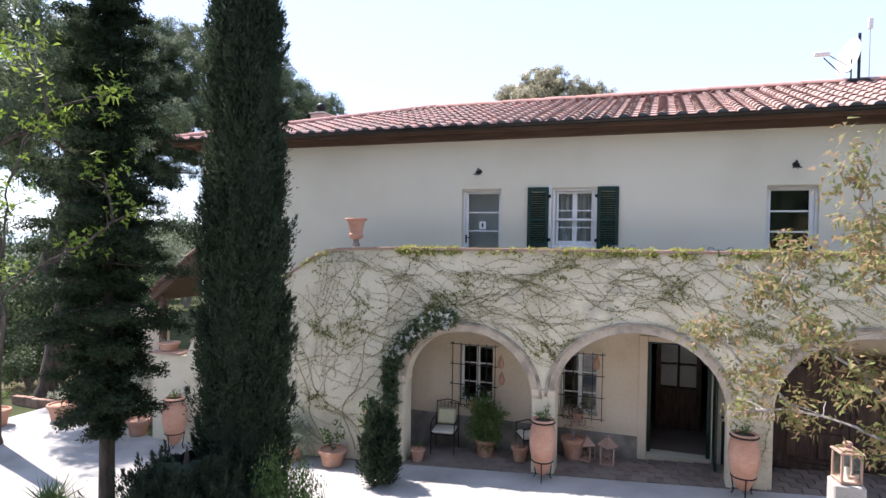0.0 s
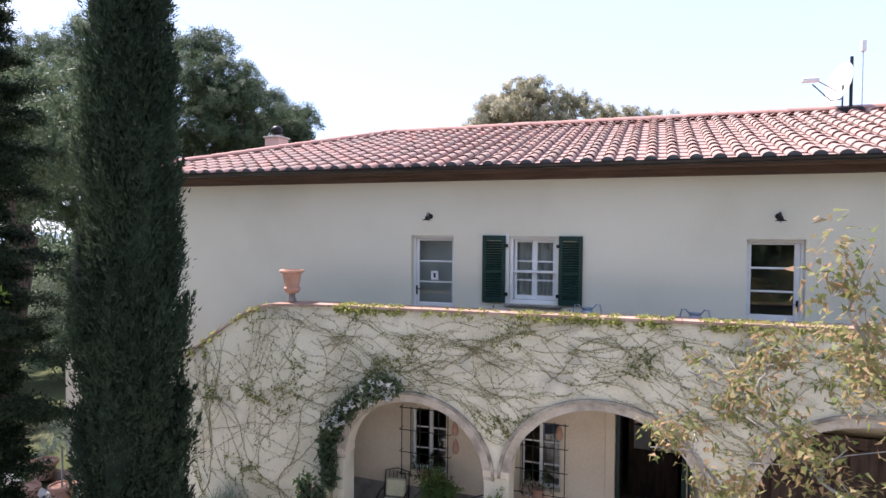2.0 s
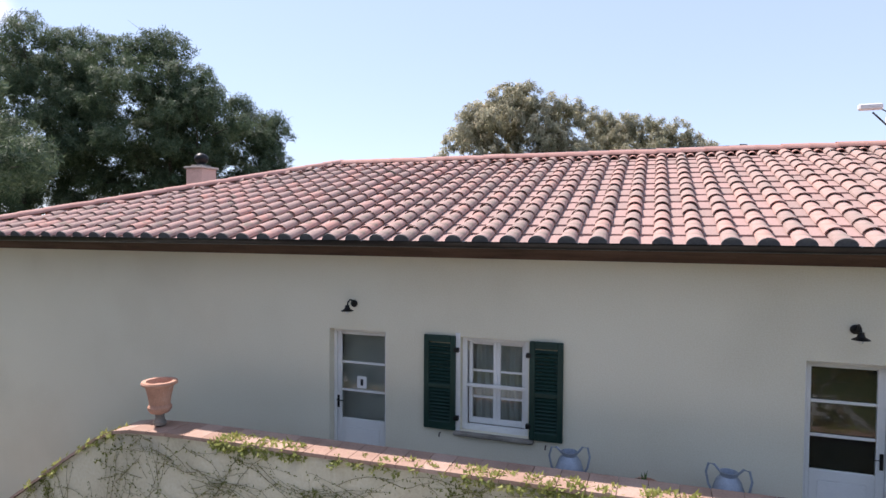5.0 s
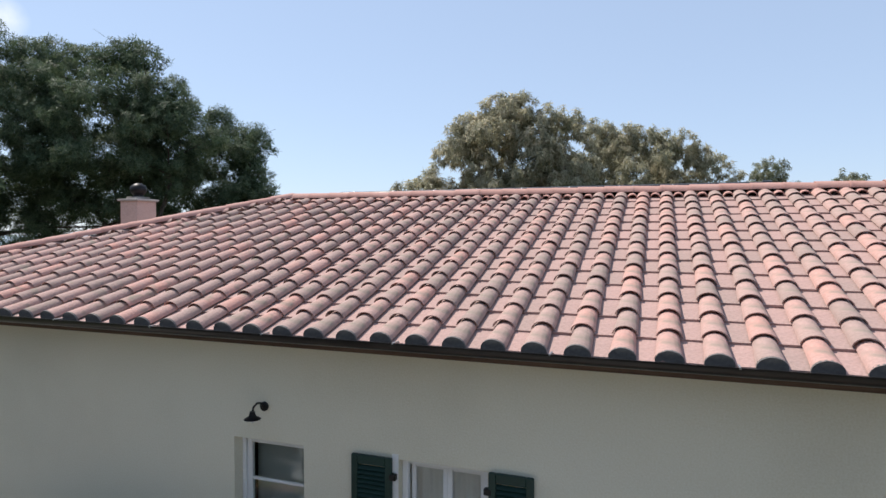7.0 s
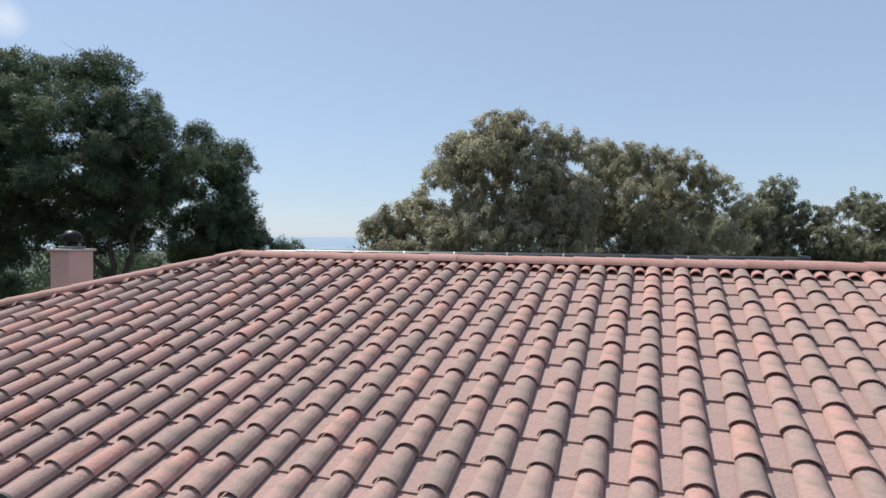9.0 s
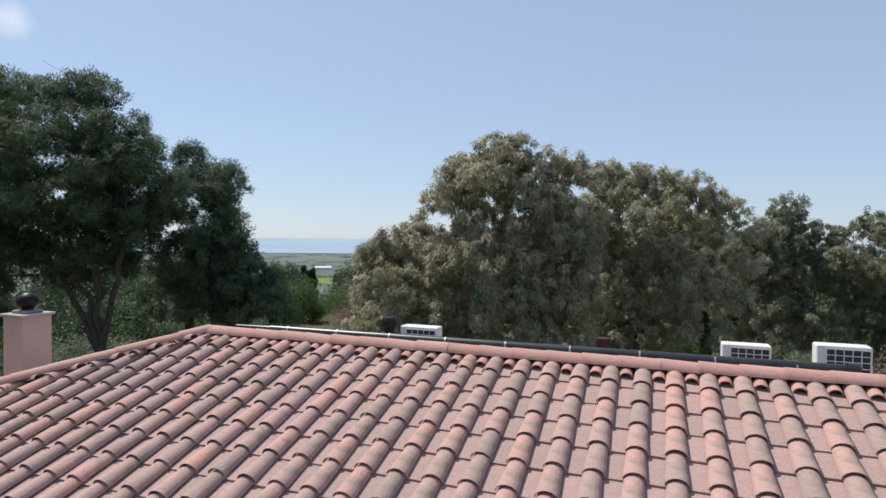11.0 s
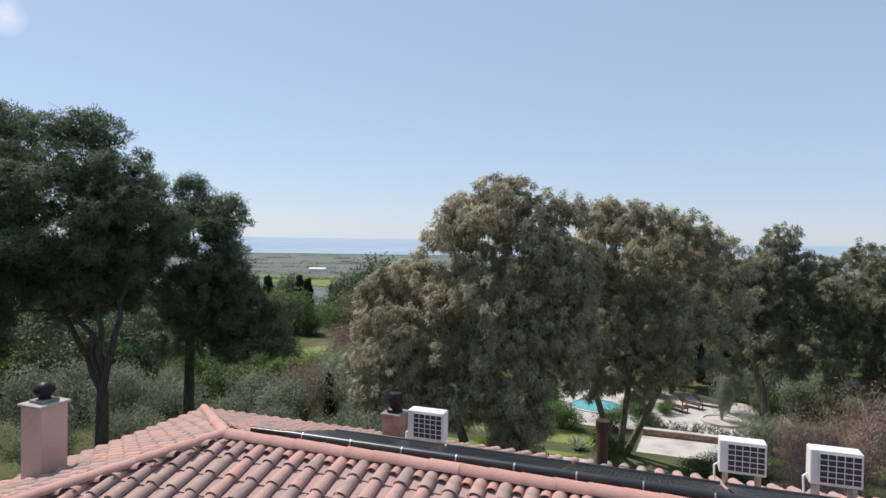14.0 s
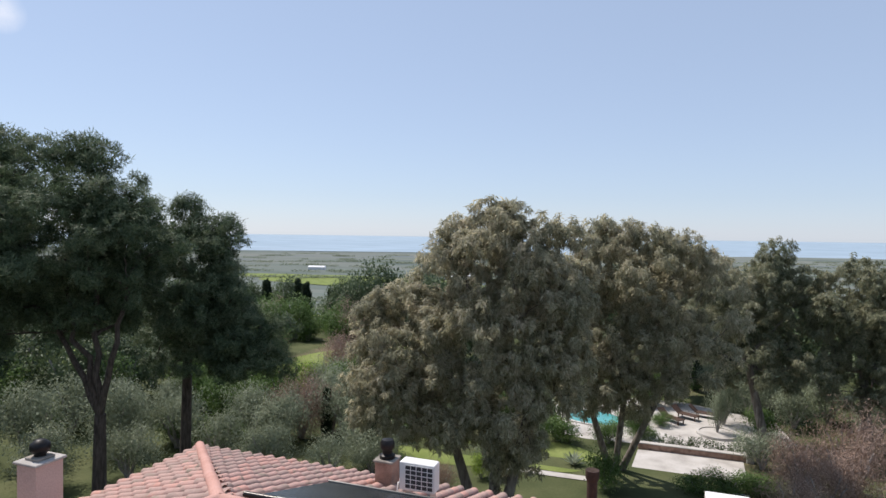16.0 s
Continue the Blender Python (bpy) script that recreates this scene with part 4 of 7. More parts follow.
EUC = dict(per=50, each=42, spread=0.185, length=0.235, width=0.062, droop=0.9, inner=0.5)
tree("eucalyptus_tree", "large eucalyptus with drooping olive-brown foliage", gz(-6.6, 35.5), (-6.4, 35.5, 4.6),
     lobes(rt, (-6.7, 35, 11.3), (2.3, 2.0, 2.6), 62, 0.56, 1.0) + lobes(rt, (-10.6, 35, 7.9), (2.5, 2.0, 2.6), 66, 0.56, 1.0) + lobes(rt, (-9.4, 34.4, 5.4), (3.5, 1.9, 1.6), 56, 0.52, 1.1) + lobes(rt, (-4.7, 35, 9.4), (1.6, 1.8, 3.6), 56, 0.54, 1.05) + lobes(rt, (-6.0, 34.5, 5.4), (1.8, 1.6, 2.2), 34, 0.5, 1.1) + lobes(rt, (-7.4, 33.6, 8.0), (2.2, 0.9, 2.2), 30, 0.52, 1.05) + lobes(rt, (-3.8, 36.0, 10.6), (1.3, 1.6, 2.6), 40, 0.54, 1.0) + lobes(rt, (-3.8, 36.0, 7.2), (1.0, 1.4, 1.6), 14, 0.52, 1.1) + lobes(rt, (-5.9, 36.0, 3.0), (1.5, 1.0, 1.2), 18, 0.42, 1.3)
     + [(-6.9, 35, 13.95, 0.8, 0.8, 0.7), (-6.2, 35, 13.85, 0.7, 0.7, 0.7), (-3.6, 35.5, 13.2, 0.7, 0.7, 0.7), (-2.9, 36, 12.6, 0.7, 0.7, 0.7), (-7.6, 35, 13.3, 0.7, 0.8, 0.7), (-5.7, 35, 13.6, 0.7, 0.7, 0.7), (-4.5, 35, 13.2, 0.7, 0.7, 0.8), (-8.6, 35, 12.5, 0.7, 0.8, 0.8), (-9.4, 35, 11.6, 0.7, 0.7, 0.7), (-10.2, 35, 10.6, 0.7, 0.7, 0.7), (-12.3, 35, 9.4, 0.7, 0.7, 0.8), (-13.0, 35, 7.6, 0.7, 0.7, 0.9), (-13.4, 35, 5.9, 0.6, 0.6, 0.8), (-12.9, 34.8, 4.4, 0.6, 0.6, 0.8), (-11.2, 34.5, 4.2, 0.7, 0.6, 0.6)],
     0.25, BARK_EUC, L_EUC, 5, stems=[((0, 0), (-6.4, 35.5, 4.6)), ((-0.9, 0.2), (-8.6, 35.3, 4.2)), ((0.5, -0.2), (-5.1, 35.2, 5.0))], **EUC)
tree("eucalyptus_tree", "eucalyptus with several pale stems by the garden wall", gz(-1.9, 44.0), (-1.4, 42.5, 4.6),
     lobes(rt, (-1.2, 41.5, 11.2), (3.6, 2.4, 2.3), 84, 0.58, 1.0) + lobes(rt, (-0.6, 41.5, 7.7), (4.0, 2.2, 2.4), 84, 0.56, 1.05) + lobes(rt, (-3.0, 41, 5.8), (1.9, 1.6, 2.0), 34, 0.52, 1.1) + lobes(rt, (0.6, 40.8, 5.8), (2.6, 1.4, 0.9), 12, 0.5, 1.0) + lobes(rt, (-2.4, 42.0, 4.2), (2.4, 1.2, 0.9), 12, 0.44, 1.2)
     + [(-3.1, 40.6, 13.10, 0.8, 0.8, 0.7), (-2.3, 40.6, 13.20, 0.7, 0.7, 0.7), (-1.4, 40.6, 12.80, 0.7, 0.7, 0.7), (-0.3, 40.6, 12.80, 0.8, 0.8, 0.8), (0.6, 40.6, 12.60, 0.7, 0.7, 0.7), (1.5, 40.6, 12.5, 0.8, 0.8, 0.8), (2.8, 40.6, 11.5, 0.8, 0.8, 0.8), (3.6, 40.6, 10.6, 0.7, 0.7, 0.7), (3.6, 40.6, 9.0, 0.7, 0.7, 0.8), (3.2, 40.6, 7.4, 0.7, 0.7, 0.7)],
     0.19, BARK_EUC, L_EUC, 6, stems=[((0, 0), (-1.4, 42.5, 4.8)), ((0.3, 0.1), (0.4, 42.5, 5.0)), ((-0.3, 0.1), (-3.4, 42.2, 4.8))], **EUC)
tree("eucalyptus_tree", "eucalyptus with a leaning trunk beyond the pool", gz(6.6, 51), (5.4, 51, 5.5),
     lobes(rt, (6.6, 52, 9.0), (2.2, 2.2, 2.8), 55, 0.61, 1.0) + lobes(rt, (4.0, 52, 8.0), (2.0, 2.2, 2.2), 34, 0.61, 1.0) + lobes(rt, (5.8, 51, 5.2), (3.6, 2.2, 1.6), 34, 0.55, 1.0) + [(6.9, 52, 12.0, 1.2, 1.1, 0.9), (8.5, 52, 10.6, 1.1, 1.1, 0.8), (4.6, 52, 9.7, 1.1, 1.1, 0.8)], 0.28, BARK_EUC, L_EUC_FAR, 7, **EUC)
tree("eucalyptus_tree", "broad olive-green eucalyptus at the edge of the garden", gz(12.2, 52), (11.8, 52, 5.0),
     lobes(rt, (11.6, 52, 8.4), (3.0, 2.4, 2.8), 76, 0.61, 1.0) + lobes(rt, (14.8, 52, 7.6), (3.0, 2.4, 2.8), 51, 0.61, 1.0) + lobes(rt, (10.6, 51, 4.6), (3.2, 2.2, 1.6), 34, 0.55, 1.0) + [(11.4, 52, 11.0, 1.3, 1.1, 0.9), (12.8, 52, 10.4, 1.1, 1.1, 0.8)], 0.3, BARK_EUC, L_EUC_FAR, 8, **EUC)
tree("eucalyptus_tree", "distant eucalyptus behind the pool terrace", gz(1.0, 62), (1.2, 62, 6.0),
     lobes(rt, (1.0, 62, 9.0), (4.6, 3, 3.0), 76, 0.79, 1.0), 0.3, BARK_EUC, L_EUC_FAR, 9, **EUC)


# ---- cypresses ----
def cypress(label, at, height, radius, seed, n=5200, size=0.16, ragged=0.12, taper=0.42, each=12):
    """A columnar cypress: a solid dark green core inside a shell of small upright sprays in lobes."""
    rng = np.random.default_rng(seed)
    t = thing("cypress", at, label, "cypress")
    part("trunk", Mesh().tube([(0, 0, -0.1), (0, 0, height * 0.5), (0, 0, height * 0.95)], [radius * 0.2, radius * 0.13, 0.02], 8), BARK_PINE, t, "", True)

    def outline(u, a):
        prof = radius * min(1, (u + 0.02) / 0.10) ** 0.5 * max(0.0, 1.06 - u) ** taper
        p = (2.4 * math.cos(a) + seed, 2.4 * math.sin(a), u * height * 0.75)
        return prof * (1 + ragged * 1.3 * noise.noise(p) + ragged * 0.7 * noise.noise((p[0] * 2.7, p[1] * 2.7, p[2] * 2.3)))

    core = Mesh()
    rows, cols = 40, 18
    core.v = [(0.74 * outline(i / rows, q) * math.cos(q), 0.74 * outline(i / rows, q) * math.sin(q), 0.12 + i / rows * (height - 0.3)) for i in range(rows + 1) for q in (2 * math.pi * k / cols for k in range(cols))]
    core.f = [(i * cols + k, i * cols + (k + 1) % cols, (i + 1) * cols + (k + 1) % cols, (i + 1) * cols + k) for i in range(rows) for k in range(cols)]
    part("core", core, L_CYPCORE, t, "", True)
    count = max(70, n // 15)
    grow = min(0.9, max(0.35, radius * 1.25))
    u, a = rng.random(count) ** 0.95, rng.random(count) * 2 * np.pi
    r = np.array([outline(x, y) for x, y in zip(u, a)]) * (0.62 + 0.26 * rng.random(count))
    foot = np.stack([r * np.cos(a), r * np.sin(a), u * (height - 0.75 * grow)], 1)
    way = np.stack([0.24 * np.cos(a), 0.24 * np.sin(a), np.ones(count)], 1) + rng.normal(0, 0.10, (count, 3))
    way *= (grow * rng.uniform(0.6, 1.15, count) * (1 - 0.35 * u))[:, None]
    k = max(40, each * 15)
    s = rng.random((count, k)) ** 0.8
    wide = (0.17 * grow * np.sin(np.pi * np.clip(s, 0.02, 1) ** 0.6))[..., None]
    off = rng.normal(0, 0.6, (count, k, 3)) * wide
    p = (foot[:, None] + way[:, None] * s[..., None] + off).reshape(-1, 3)
    d = (way[:, None] / grow + off / (wide + 0.01) * 0.35 + rng.normal(0, 0.25, (count, k, 3))).reshape(-1, 3)
    d /= np.linalg.norm(d, axis=1)[:, None]
    q = np.cross(d, rng.normal(0, 1, d.shape))
    q /= np.linalg.norm(q, axis=1)[:, None]
    tall = size * rng.uniform(0.7, 1.4, len(p))[:, None]
    crown = np.stack([p + q * tall * 0.17, p + d * tall, p - q * tall * 0.17], 1).reshape(-1, 3)
    part("crown", leaf_mesh("crown", crown, L_CYP), None, t)
    return t


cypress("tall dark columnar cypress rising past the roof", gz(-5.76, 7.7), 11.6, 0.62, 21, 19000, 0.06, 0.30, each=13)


def conifer(label, at, height, reach, seed, boughs=150):
    """A loose conifer: a straight stem and layered boughs that sag and turn up, with flat sprays along them."""
    rng = np.random.default_rng(seed)
    t = thing("conifer", at, label, "conifer")
    m = Mesh().tube([(0, 0, -0.1), (0.03, 0, height * 0.4), (0, 0.02, height)], [0.13, 0.09, 0.012], 9)
    points = []
    for k in range(boughs):
        u = 0.20 + 0.80 * (k + rng.random()) / boughs
        a = k * 2.399 + rng.normal(0, 0.3)
        r = reach * rng.uniform(0.4, 1.2) * min(1.0, 0.15 + 1.9 * u) * (1.03 - u) ** 0.6
        z = u * height
        end = Vector((r * math.cos(a), r * math.sin(a), z - 0.10 * r + rng.normal(0, 0.1)))
        pts = limb(m, rng, (0, 0, z), end, 0.026 * (1.1 - u) + 0.006, 0.005, 6, 0.05, 5)
        for i, q in enumerate(pts[1:], 1):
            w = 0.30 * (1 - 0.6 * i / 6) * min(1, r)
            for _ in range(6 + (i > 3) * 4):
                points.append((q.x + rng.normal(0, w * 0.6), q.y + rng.normal(0, w * 0.6), q.z + rng.normal(0, 0.05) - 0.03))
    part("trunk", m, BARK_PINE, t, "", True)
    part("crown", leaf_mesh("crown", leaves(rng, np.array(points), (0.12, 0.12, 0.05), 24, 0.060, 0.024, 0.25, 0.0, 0.4), L_CONIFER), None, t)
    return t


conifer("loose dark conifer with layered boughs beside the court", gz(-7.95, 7.2), 9.8, 1.5, 22, 175)
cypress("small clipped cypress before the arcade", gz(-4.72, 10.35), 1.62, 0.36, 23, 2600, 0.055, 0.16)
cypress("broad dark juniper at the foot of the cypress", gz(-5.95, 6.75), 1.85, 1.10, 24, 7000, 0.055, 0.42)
cypress("slender young cypress in the garden", gz(-19.1, 42.5), 3.3, 0.30, 25, 1500, 0.12)
cypress("dark cypress behind the pool", gz(3.2, 64), 6.5, 0.6, 26, 1200, 0.2)
cypress("dark cypress beside the pool path", gz(5.2, 60), 5.2, 0.5, 27, 1000, 0.2)
cypress("small dark cypress behind the back eaves", gz(-14.2, 38.9), 3.2, 0.28, 28, 1500, 0.12)
for k, (x, y, h) in enumerate([(-52, 92, 7), (-49, 95, 6), (-56, 96, 7.5), (-46, 99, 6), (-60, 93, 7)]):
    cypress("distant dark cypress on the slope", gz(x, y), h, 0.8, 40 + k, 400, 0.4)

# ---- shrubs, olives and woods ----
SHRUBS = {}


def shrub_mesh(kind, seed, foliage, n, length, width, spread=0.22, up=0.3, rows=7):
    r = random.Random(seed)
    g = np.random.default_rng(seed)
    blobs = clumps(r, (0, 0, 0.62), (0.62, 0.62, 0.36), rows, 0.42, 0.8)
    points, outward = blob_points(g, blobs, n, 0.3, True)
    return leaf_mesh(kind, leaves(g, points, spread, 22, length, width, 0, up, 0.0, outward), foliage)


def shrub_kinds(kind, foliage, seeds, n=150, length=0.10, width=0.035, **k):
    SHRUBS[kind] = [shrub_mesh("foliage", s, foliage, n, length, width, **k) for s in seeds]


shrub_kinds("olive_tree", L_OLIVE, (61, 62, 63), 170, 0.065, 0.027, rows=9)
shrub_kinds("green_shrub", L_GREEN, (64, 65), 160, 0.07, 0.036, rows=9)
shrub_kinds("bare_shrub", L_PINK, (66, 67), 200, 0.085, 0.011, rows=9)
shrub_kinds("wood_tree", L_DARK, (68, 69, 70), 112, 0.075, 0.046, rows=13)
shrub_kinds("bright_shrub", L_FRESH, (71,), 150, 0.08, 0.035)
STEM = Mesh()
srng = np.random.default_rng(5)
for k in range(6):
    a = k * 1.05
    limb(STEM, srng, (0, 0, -0.05), (0.4 * math.cos(a), 0.4 * math.sin(a), 0.62 + 0.1 * (k % 3)), 0.05, 0.012, 5, 0.1, 6)
STEM_ME = STEM.data("stems", BARK_PALE, True)


def shrub(kind, label, x, y, w, h, turn=0.0, which=0, category="shrub", group="", lift=0.0):
    t = thing(kind, gz(x, y, lift), label, category, group, turn)
    for name, me in (("branchwork", STEM_ME), ("foliage", SHRUBS[kind][which % len(SHRUBS[kind])])):
        ob = new(name, me)
        ob.parent = t
        ob.scale = (w, w, h)
    return t


for x, y, w, h in [(-23.5, 41, 2.2, 3.0), (-20.5, 40, 2.2, 2.8), (-17.6, 42.5, 2.4, 3.2), (-26.5, 38, 2.4, 3.0), (-29.5, 36, 2.6, 3.4), (-15.0, 40.5, 2.0, 2.6), (-13.4, 46, 2.4, 3.2), (-20.0, 46, 2.6, 3.4), (-32.5, 33.5, 2.8, 3.6), (-25.5, 33.5, 2.0, 2.4), (-18.8, 36.0, 1.8, 2.3), (-15.2, 36.2, 1.6, 2.0), (-28.5, 31, 2.2, 2.6), (-35, 38, 2.8, 3.4), (-22.8, 37, 2.0, 2.4)]:
    shrub("olive_tree", "grey-green olive tree with a rounded crown", x, y, w, h, rt.uniform(0, 360), rt.randrange(3), "tree", "olive trees behind the house")
for x, y, w, h in [(-25.5, 47, 2.4, 3.4), (-29, 45, 2.6, 3.2), (-33, 47, 3.0, 3.8), (-21.5, 51, 2.8, 3.8), (-37, 42, 3.0, 4.0), (-16, 50, 2.4, 3.0), (-18.5, 32.8, 1.5, 1.6), (-42, 38, 3.2, 4.0), (-2.2, 40.4, 1.4, 1.8), (0.6, 53.2, 1.1, 0.8), (-1.5, 52.4, 1.3, 1.3), (6.6, 53.4, 1.6, 1.7), (-0.6, 50.0, 1.2, 0.9), (2.2, 42.0, 1.5, 0.9), (3.6, 42.6, 1.6, 1.0), (5.0, 43.4, 1.5, 1.0), (-0.2, 58.0, 1.7, 2.4), (1.0, 59.0, 2.2, 3.2), (-15.4, 44, 1.8, 1.8), (-7.2, 46.5, 2.0, 1.6), (-9.0, 50, 2.4, 2.6)]:
    shrub("green_shrub", "dense green garden shrub", x, y, w, h, rt.uniform(0, 360), rt.randrange(2), group="green shrubs in the garden")
for x, y, w, h in [(-22.5, 56, 2.8, 4.2), (-26, 58, 3.0, 4.4), (-24, 54, 2.4, 3.2), (6.8, 43, 2.0, 3.2), (8.6, 42, 2.4, 3.6), (7.2, 40, 2.0, 2.6), (9.4, 45, 2.6, 4.2), (5.8, 38.5, 1.8, 2.2), (10.6, 40, 2.4, 3.2), (-9.4, 36.8, 1.2, 1.4)]:
    shrub("bare_shrub", "pinkish-brown shrub of bare spring twigs", x, y, w, h, rt.uniform(0, 360), rt.randrange(2), group="bare shrubs")
for k in range(34):
    x, y = rt.uniform(-36, -9), rt.uniform(36, 54)
    if math.hypot((x + 12) / 5.5, (y - 43) / 3.2) < 1:
        continue
    w = rt.uniform(1.4, 2.4)
    shrub(rt.choice(("olive_tree", "green_shrub")), "rounded shrub of the wild garden", x, y, w, w * rt.uniform(0.8, 1.2), rt.uniform(0, 360), rt.randrange(3), group="wild garden shrubs")
for x, y, w, h in [(-5.6, 47.6, 1.7, 1.5), (-2.6, 48.3, 1.4, 1.3), (-6.8, 50.4, 1.8, 2.0), (-0.9, 50.6, 1.2, 1.4)]:
    shrub("green_shrub", "leafy shrub before the pool", x, y, w, h, rt.uniform(0, 360), rt.randrange(2), group="pool shrubs")
for x, y, w, h in [(4.0, 52.6, 0.9, 2.3), (4.6, 55, 1.8, 2.8)]:
    shrub("olive_tree", "small pale tree on the pool terrace", x, y, w, h, 40, 1, "tree", lift=0.1)
for x, y, w, h in [(-26.8, 52.5, 2.2, 2.2), (-8.2, 39.2, 0.9, 1.0)]:
    shrub("bright_shrub", "yellow-green shrub in fresh leaf", x, y, w, h, 10, 0, group="fresh shrubs")
for k in range(64):
    d, s = rt.uniform(66, 128), rt.uniform(-0.55, 0.6)
    x, y = VIEW[0] * d + VIEW[1] * d * s, VIEW[1] * d - VIEW[0] * d * s
    if math.hypot((x + 31) / 8, (y - 66) / 15) < 1 or math.hypot((x + 62) / 22, (y - 125) / 11) < 1 or math.hypot((x + 60) / 14, (y - 92) / 11) < 1:
        continue
    w = rt.uniform(3.5, 6.0)
    shrub("wood_tree", "dark evergreen tree of the hillside wood", x, y, w, w * rt.uniform(1.0, 1.35) + 1, rt.uniform(0, 360), rt.randrange(3), "tree", "hillside wood")
for k in range(70):
    d, s = rt.uniform(58, 112), rt.uniform(-0.30, 0.02)
    x, y = VIEW[0] * d + VIEW[1] * d * s, VIEW[1] * d - VIEW[0] * d * s
    if math.hypot((x + 31) / 6.5, (y - 64) / 12) < 1 or math.hypot((x + 60) / 14, (y - 92) / 11) < 1:
        continue
    w = rt.uniform(2.6, 4.6)
    kind = rt.choice(("wood_tree", "wood_tree", "green_shrub", "olive_tree", "bare_shrub"))
    shrub(kind, {"wood_tree": "dark evergreen tree of the hillside wood", "green_shrub": "dense green shrub on the slope", "olive_tree": "grey-green olive tree on the slope", "bare_shrub": "brown leafless thicket on the slope"}[kind], x, y, w, w * rt.uniform(0.9, 1.3), rt.uniform(0, 360), rt.randrange(3), "tree", "slope thicket")
for k in range(16):
    x, y = rt.uniform(-60, -36), rt.uniform(18, 60)
    shrub("wood_tree", "dark evergreen tree at the garden's edge", x, y, rt.uniform(3, 4.5), rt.uniform(4, 6.5), rt.uniform(0, 360), rt.randrange(3), "tree", "garden edge trees")
for k in range(14):
    x, y = rt.uniform(16, 34), rt.uniform(40, 75)
    shrub("wood_tree", "dark tree beyond the pool garden", x, y, rt.uniform(4, 6), rt.uniform(6, 9), rt.uniform(0, 360), rt.randrange(3), "tree", "trees beyond the pool")
shrub("green_shrub", "rounded green bush beside the cypress", -4.75, 7.35, 0.62, 1.45, 30, 1)
# trees on the other side of the court, seen in the panes
for k in range(22):
    x = -24 + 2.3 * k
    shrub("wood_tree", "dark evergreen tree across the court", x, rt.uniform(-15, -12), rt.uniform(3.5, 4.5), rt.uniform(9, 13), rt.uniform(0, 360), rt.randrange(3), "tree", "trees across the court")

# pine over the garden bed, its boughs shading the gravel
tree("pine_tree", "pine with a thick grey trunk over the garden bed", gz(-14.4, 9.6), (-13.9, 9.4, 4.6),
     lobes(rt, (-13.2, 8.9, 8.2), (2.3, 1.9, 1.6), 44, 0.5, 0.6), 0.26, BARK_PINE, L_PINE, 18, **PINE)

# ---- the broadleaf tree before the arcade ----
tree("young_leaf_tree", "sparse tree with pale bark and bronze-green young leaves", gz(3.3, 8.6), (3.0, 8.6, 2.4),
     [(2.05, 7.7, 5.55, 0.28, 0.3, 0.45), (2.3, 7.9, 4.9, 0.45, 0.4, 0.4), (2.6, 8.6, 4.5, 0.55, 0.5, 0.45), (1.5, 9.2, 4.1, 0.5, 0.5, 0.35), (0.85, 9.4, 3.5, 0.45, 0.45, 0.3), (2.0, 9.0, 3.6, 0.55, 0.55, 0.4), (1.3, 9.2, 3.0, 0.5, 0.5, 0.3), (2.5, 8.6, 3.1, 0.55, 0.55, 0.4), (3.3, 8.8, 4.0, 0.7, 0.6, 0.6), (3.5, 8.4, 5.0, 0.5, 0.5, 0.5), (3.6, 9.0, 3.0, 0.7, 0.6, 0.5), (1.9, 9.4, 2.5, 0.45, 0.4, 0.25), (1.3, 9.7, 2.35, 0.3, 0.3, 0.18), (1.05, 9.3, 4.45, 0.18, 0.18, 0.15), (2.9, 8.8, 2.3, 0.6, 0.5, 0.35), (3.6, 9.2, 2.0, 0.5, 0.5, 0.4), (1.75, 9.0, 4.6, 0.4, 0.4, 0.3)],
     0.075, BARK_PALE, L_PEACH, 31, per=230, each=9, spread=0.14, length=0.095, width=0.048, droop=0.35, inner=0.05, twigs=5)
# fresh twigs that hang into the court beside the ragged cypress
tree("young_leaf_tree", "slim tree with fresh yellow-green leaves among the cypresses", gz(-8.6, 5.6), (-8.3, 5.9, 3.6),
     [(-7.2, 6.5, 5.6, 0.5, 0.4, 0.35), (-6.9, 6.6, 5.0, 0.4, 0.4, 0.25), (-7.4, 6.4, 4.6, 0.5, 0.4, 0.3), (-7.9, 6.2, 6.4, 0.7, 0.5, 0.5), (-8.4, 6.0, 5.4, 0.7, 0.5, 0.4), (-7.2, 6.6, 6.7, 0.5, 0.4, 0.4), (-8.6, 6.0, 4.2, 0.5, 0.4, 0.3), (-8.2, 6.1, 7.3, 0.6, 0.5, 0.5), (-9.0, 5.9, 3.0, 0.4, 0.4, 0.3)],
     0.035, BARK_PINE, L_FRESH, 32, per=60, each=9, spread=0.10, length=0.10, width=0.05, inner=0.1, twigs=2)

# ---- far woods and hedgerows on the plain ----
fg = np.random.default_rng(99)
spots = []
for k in range(420):
    d, q = 150 + 700 * fg.random() ** 1.3, fg.uniform(-0.75, 0.8)
    row = round(d / 70) * 70 + fg.normal(0, 5)
    for j in range(int(fg.integers(2, 8))):
        e = row * q + j * 4.5
        x, y = VIEW[0] * row + VIEW[1] * e, VIEW[1] * row - VIEW[0] * e
        spots.append((x, y, ground_z(x, y) + 0.8))
far_woods = tagged(part("far_woods", leaf_mesh("far_woods", leaves(fg, np.array(spots), (3.2, 3.2, 1.3), 40, 0.9, 0.8), L_OLIVE), None), "dark hedgerows and woods scattered over the plain", "woods", "", "stuff")
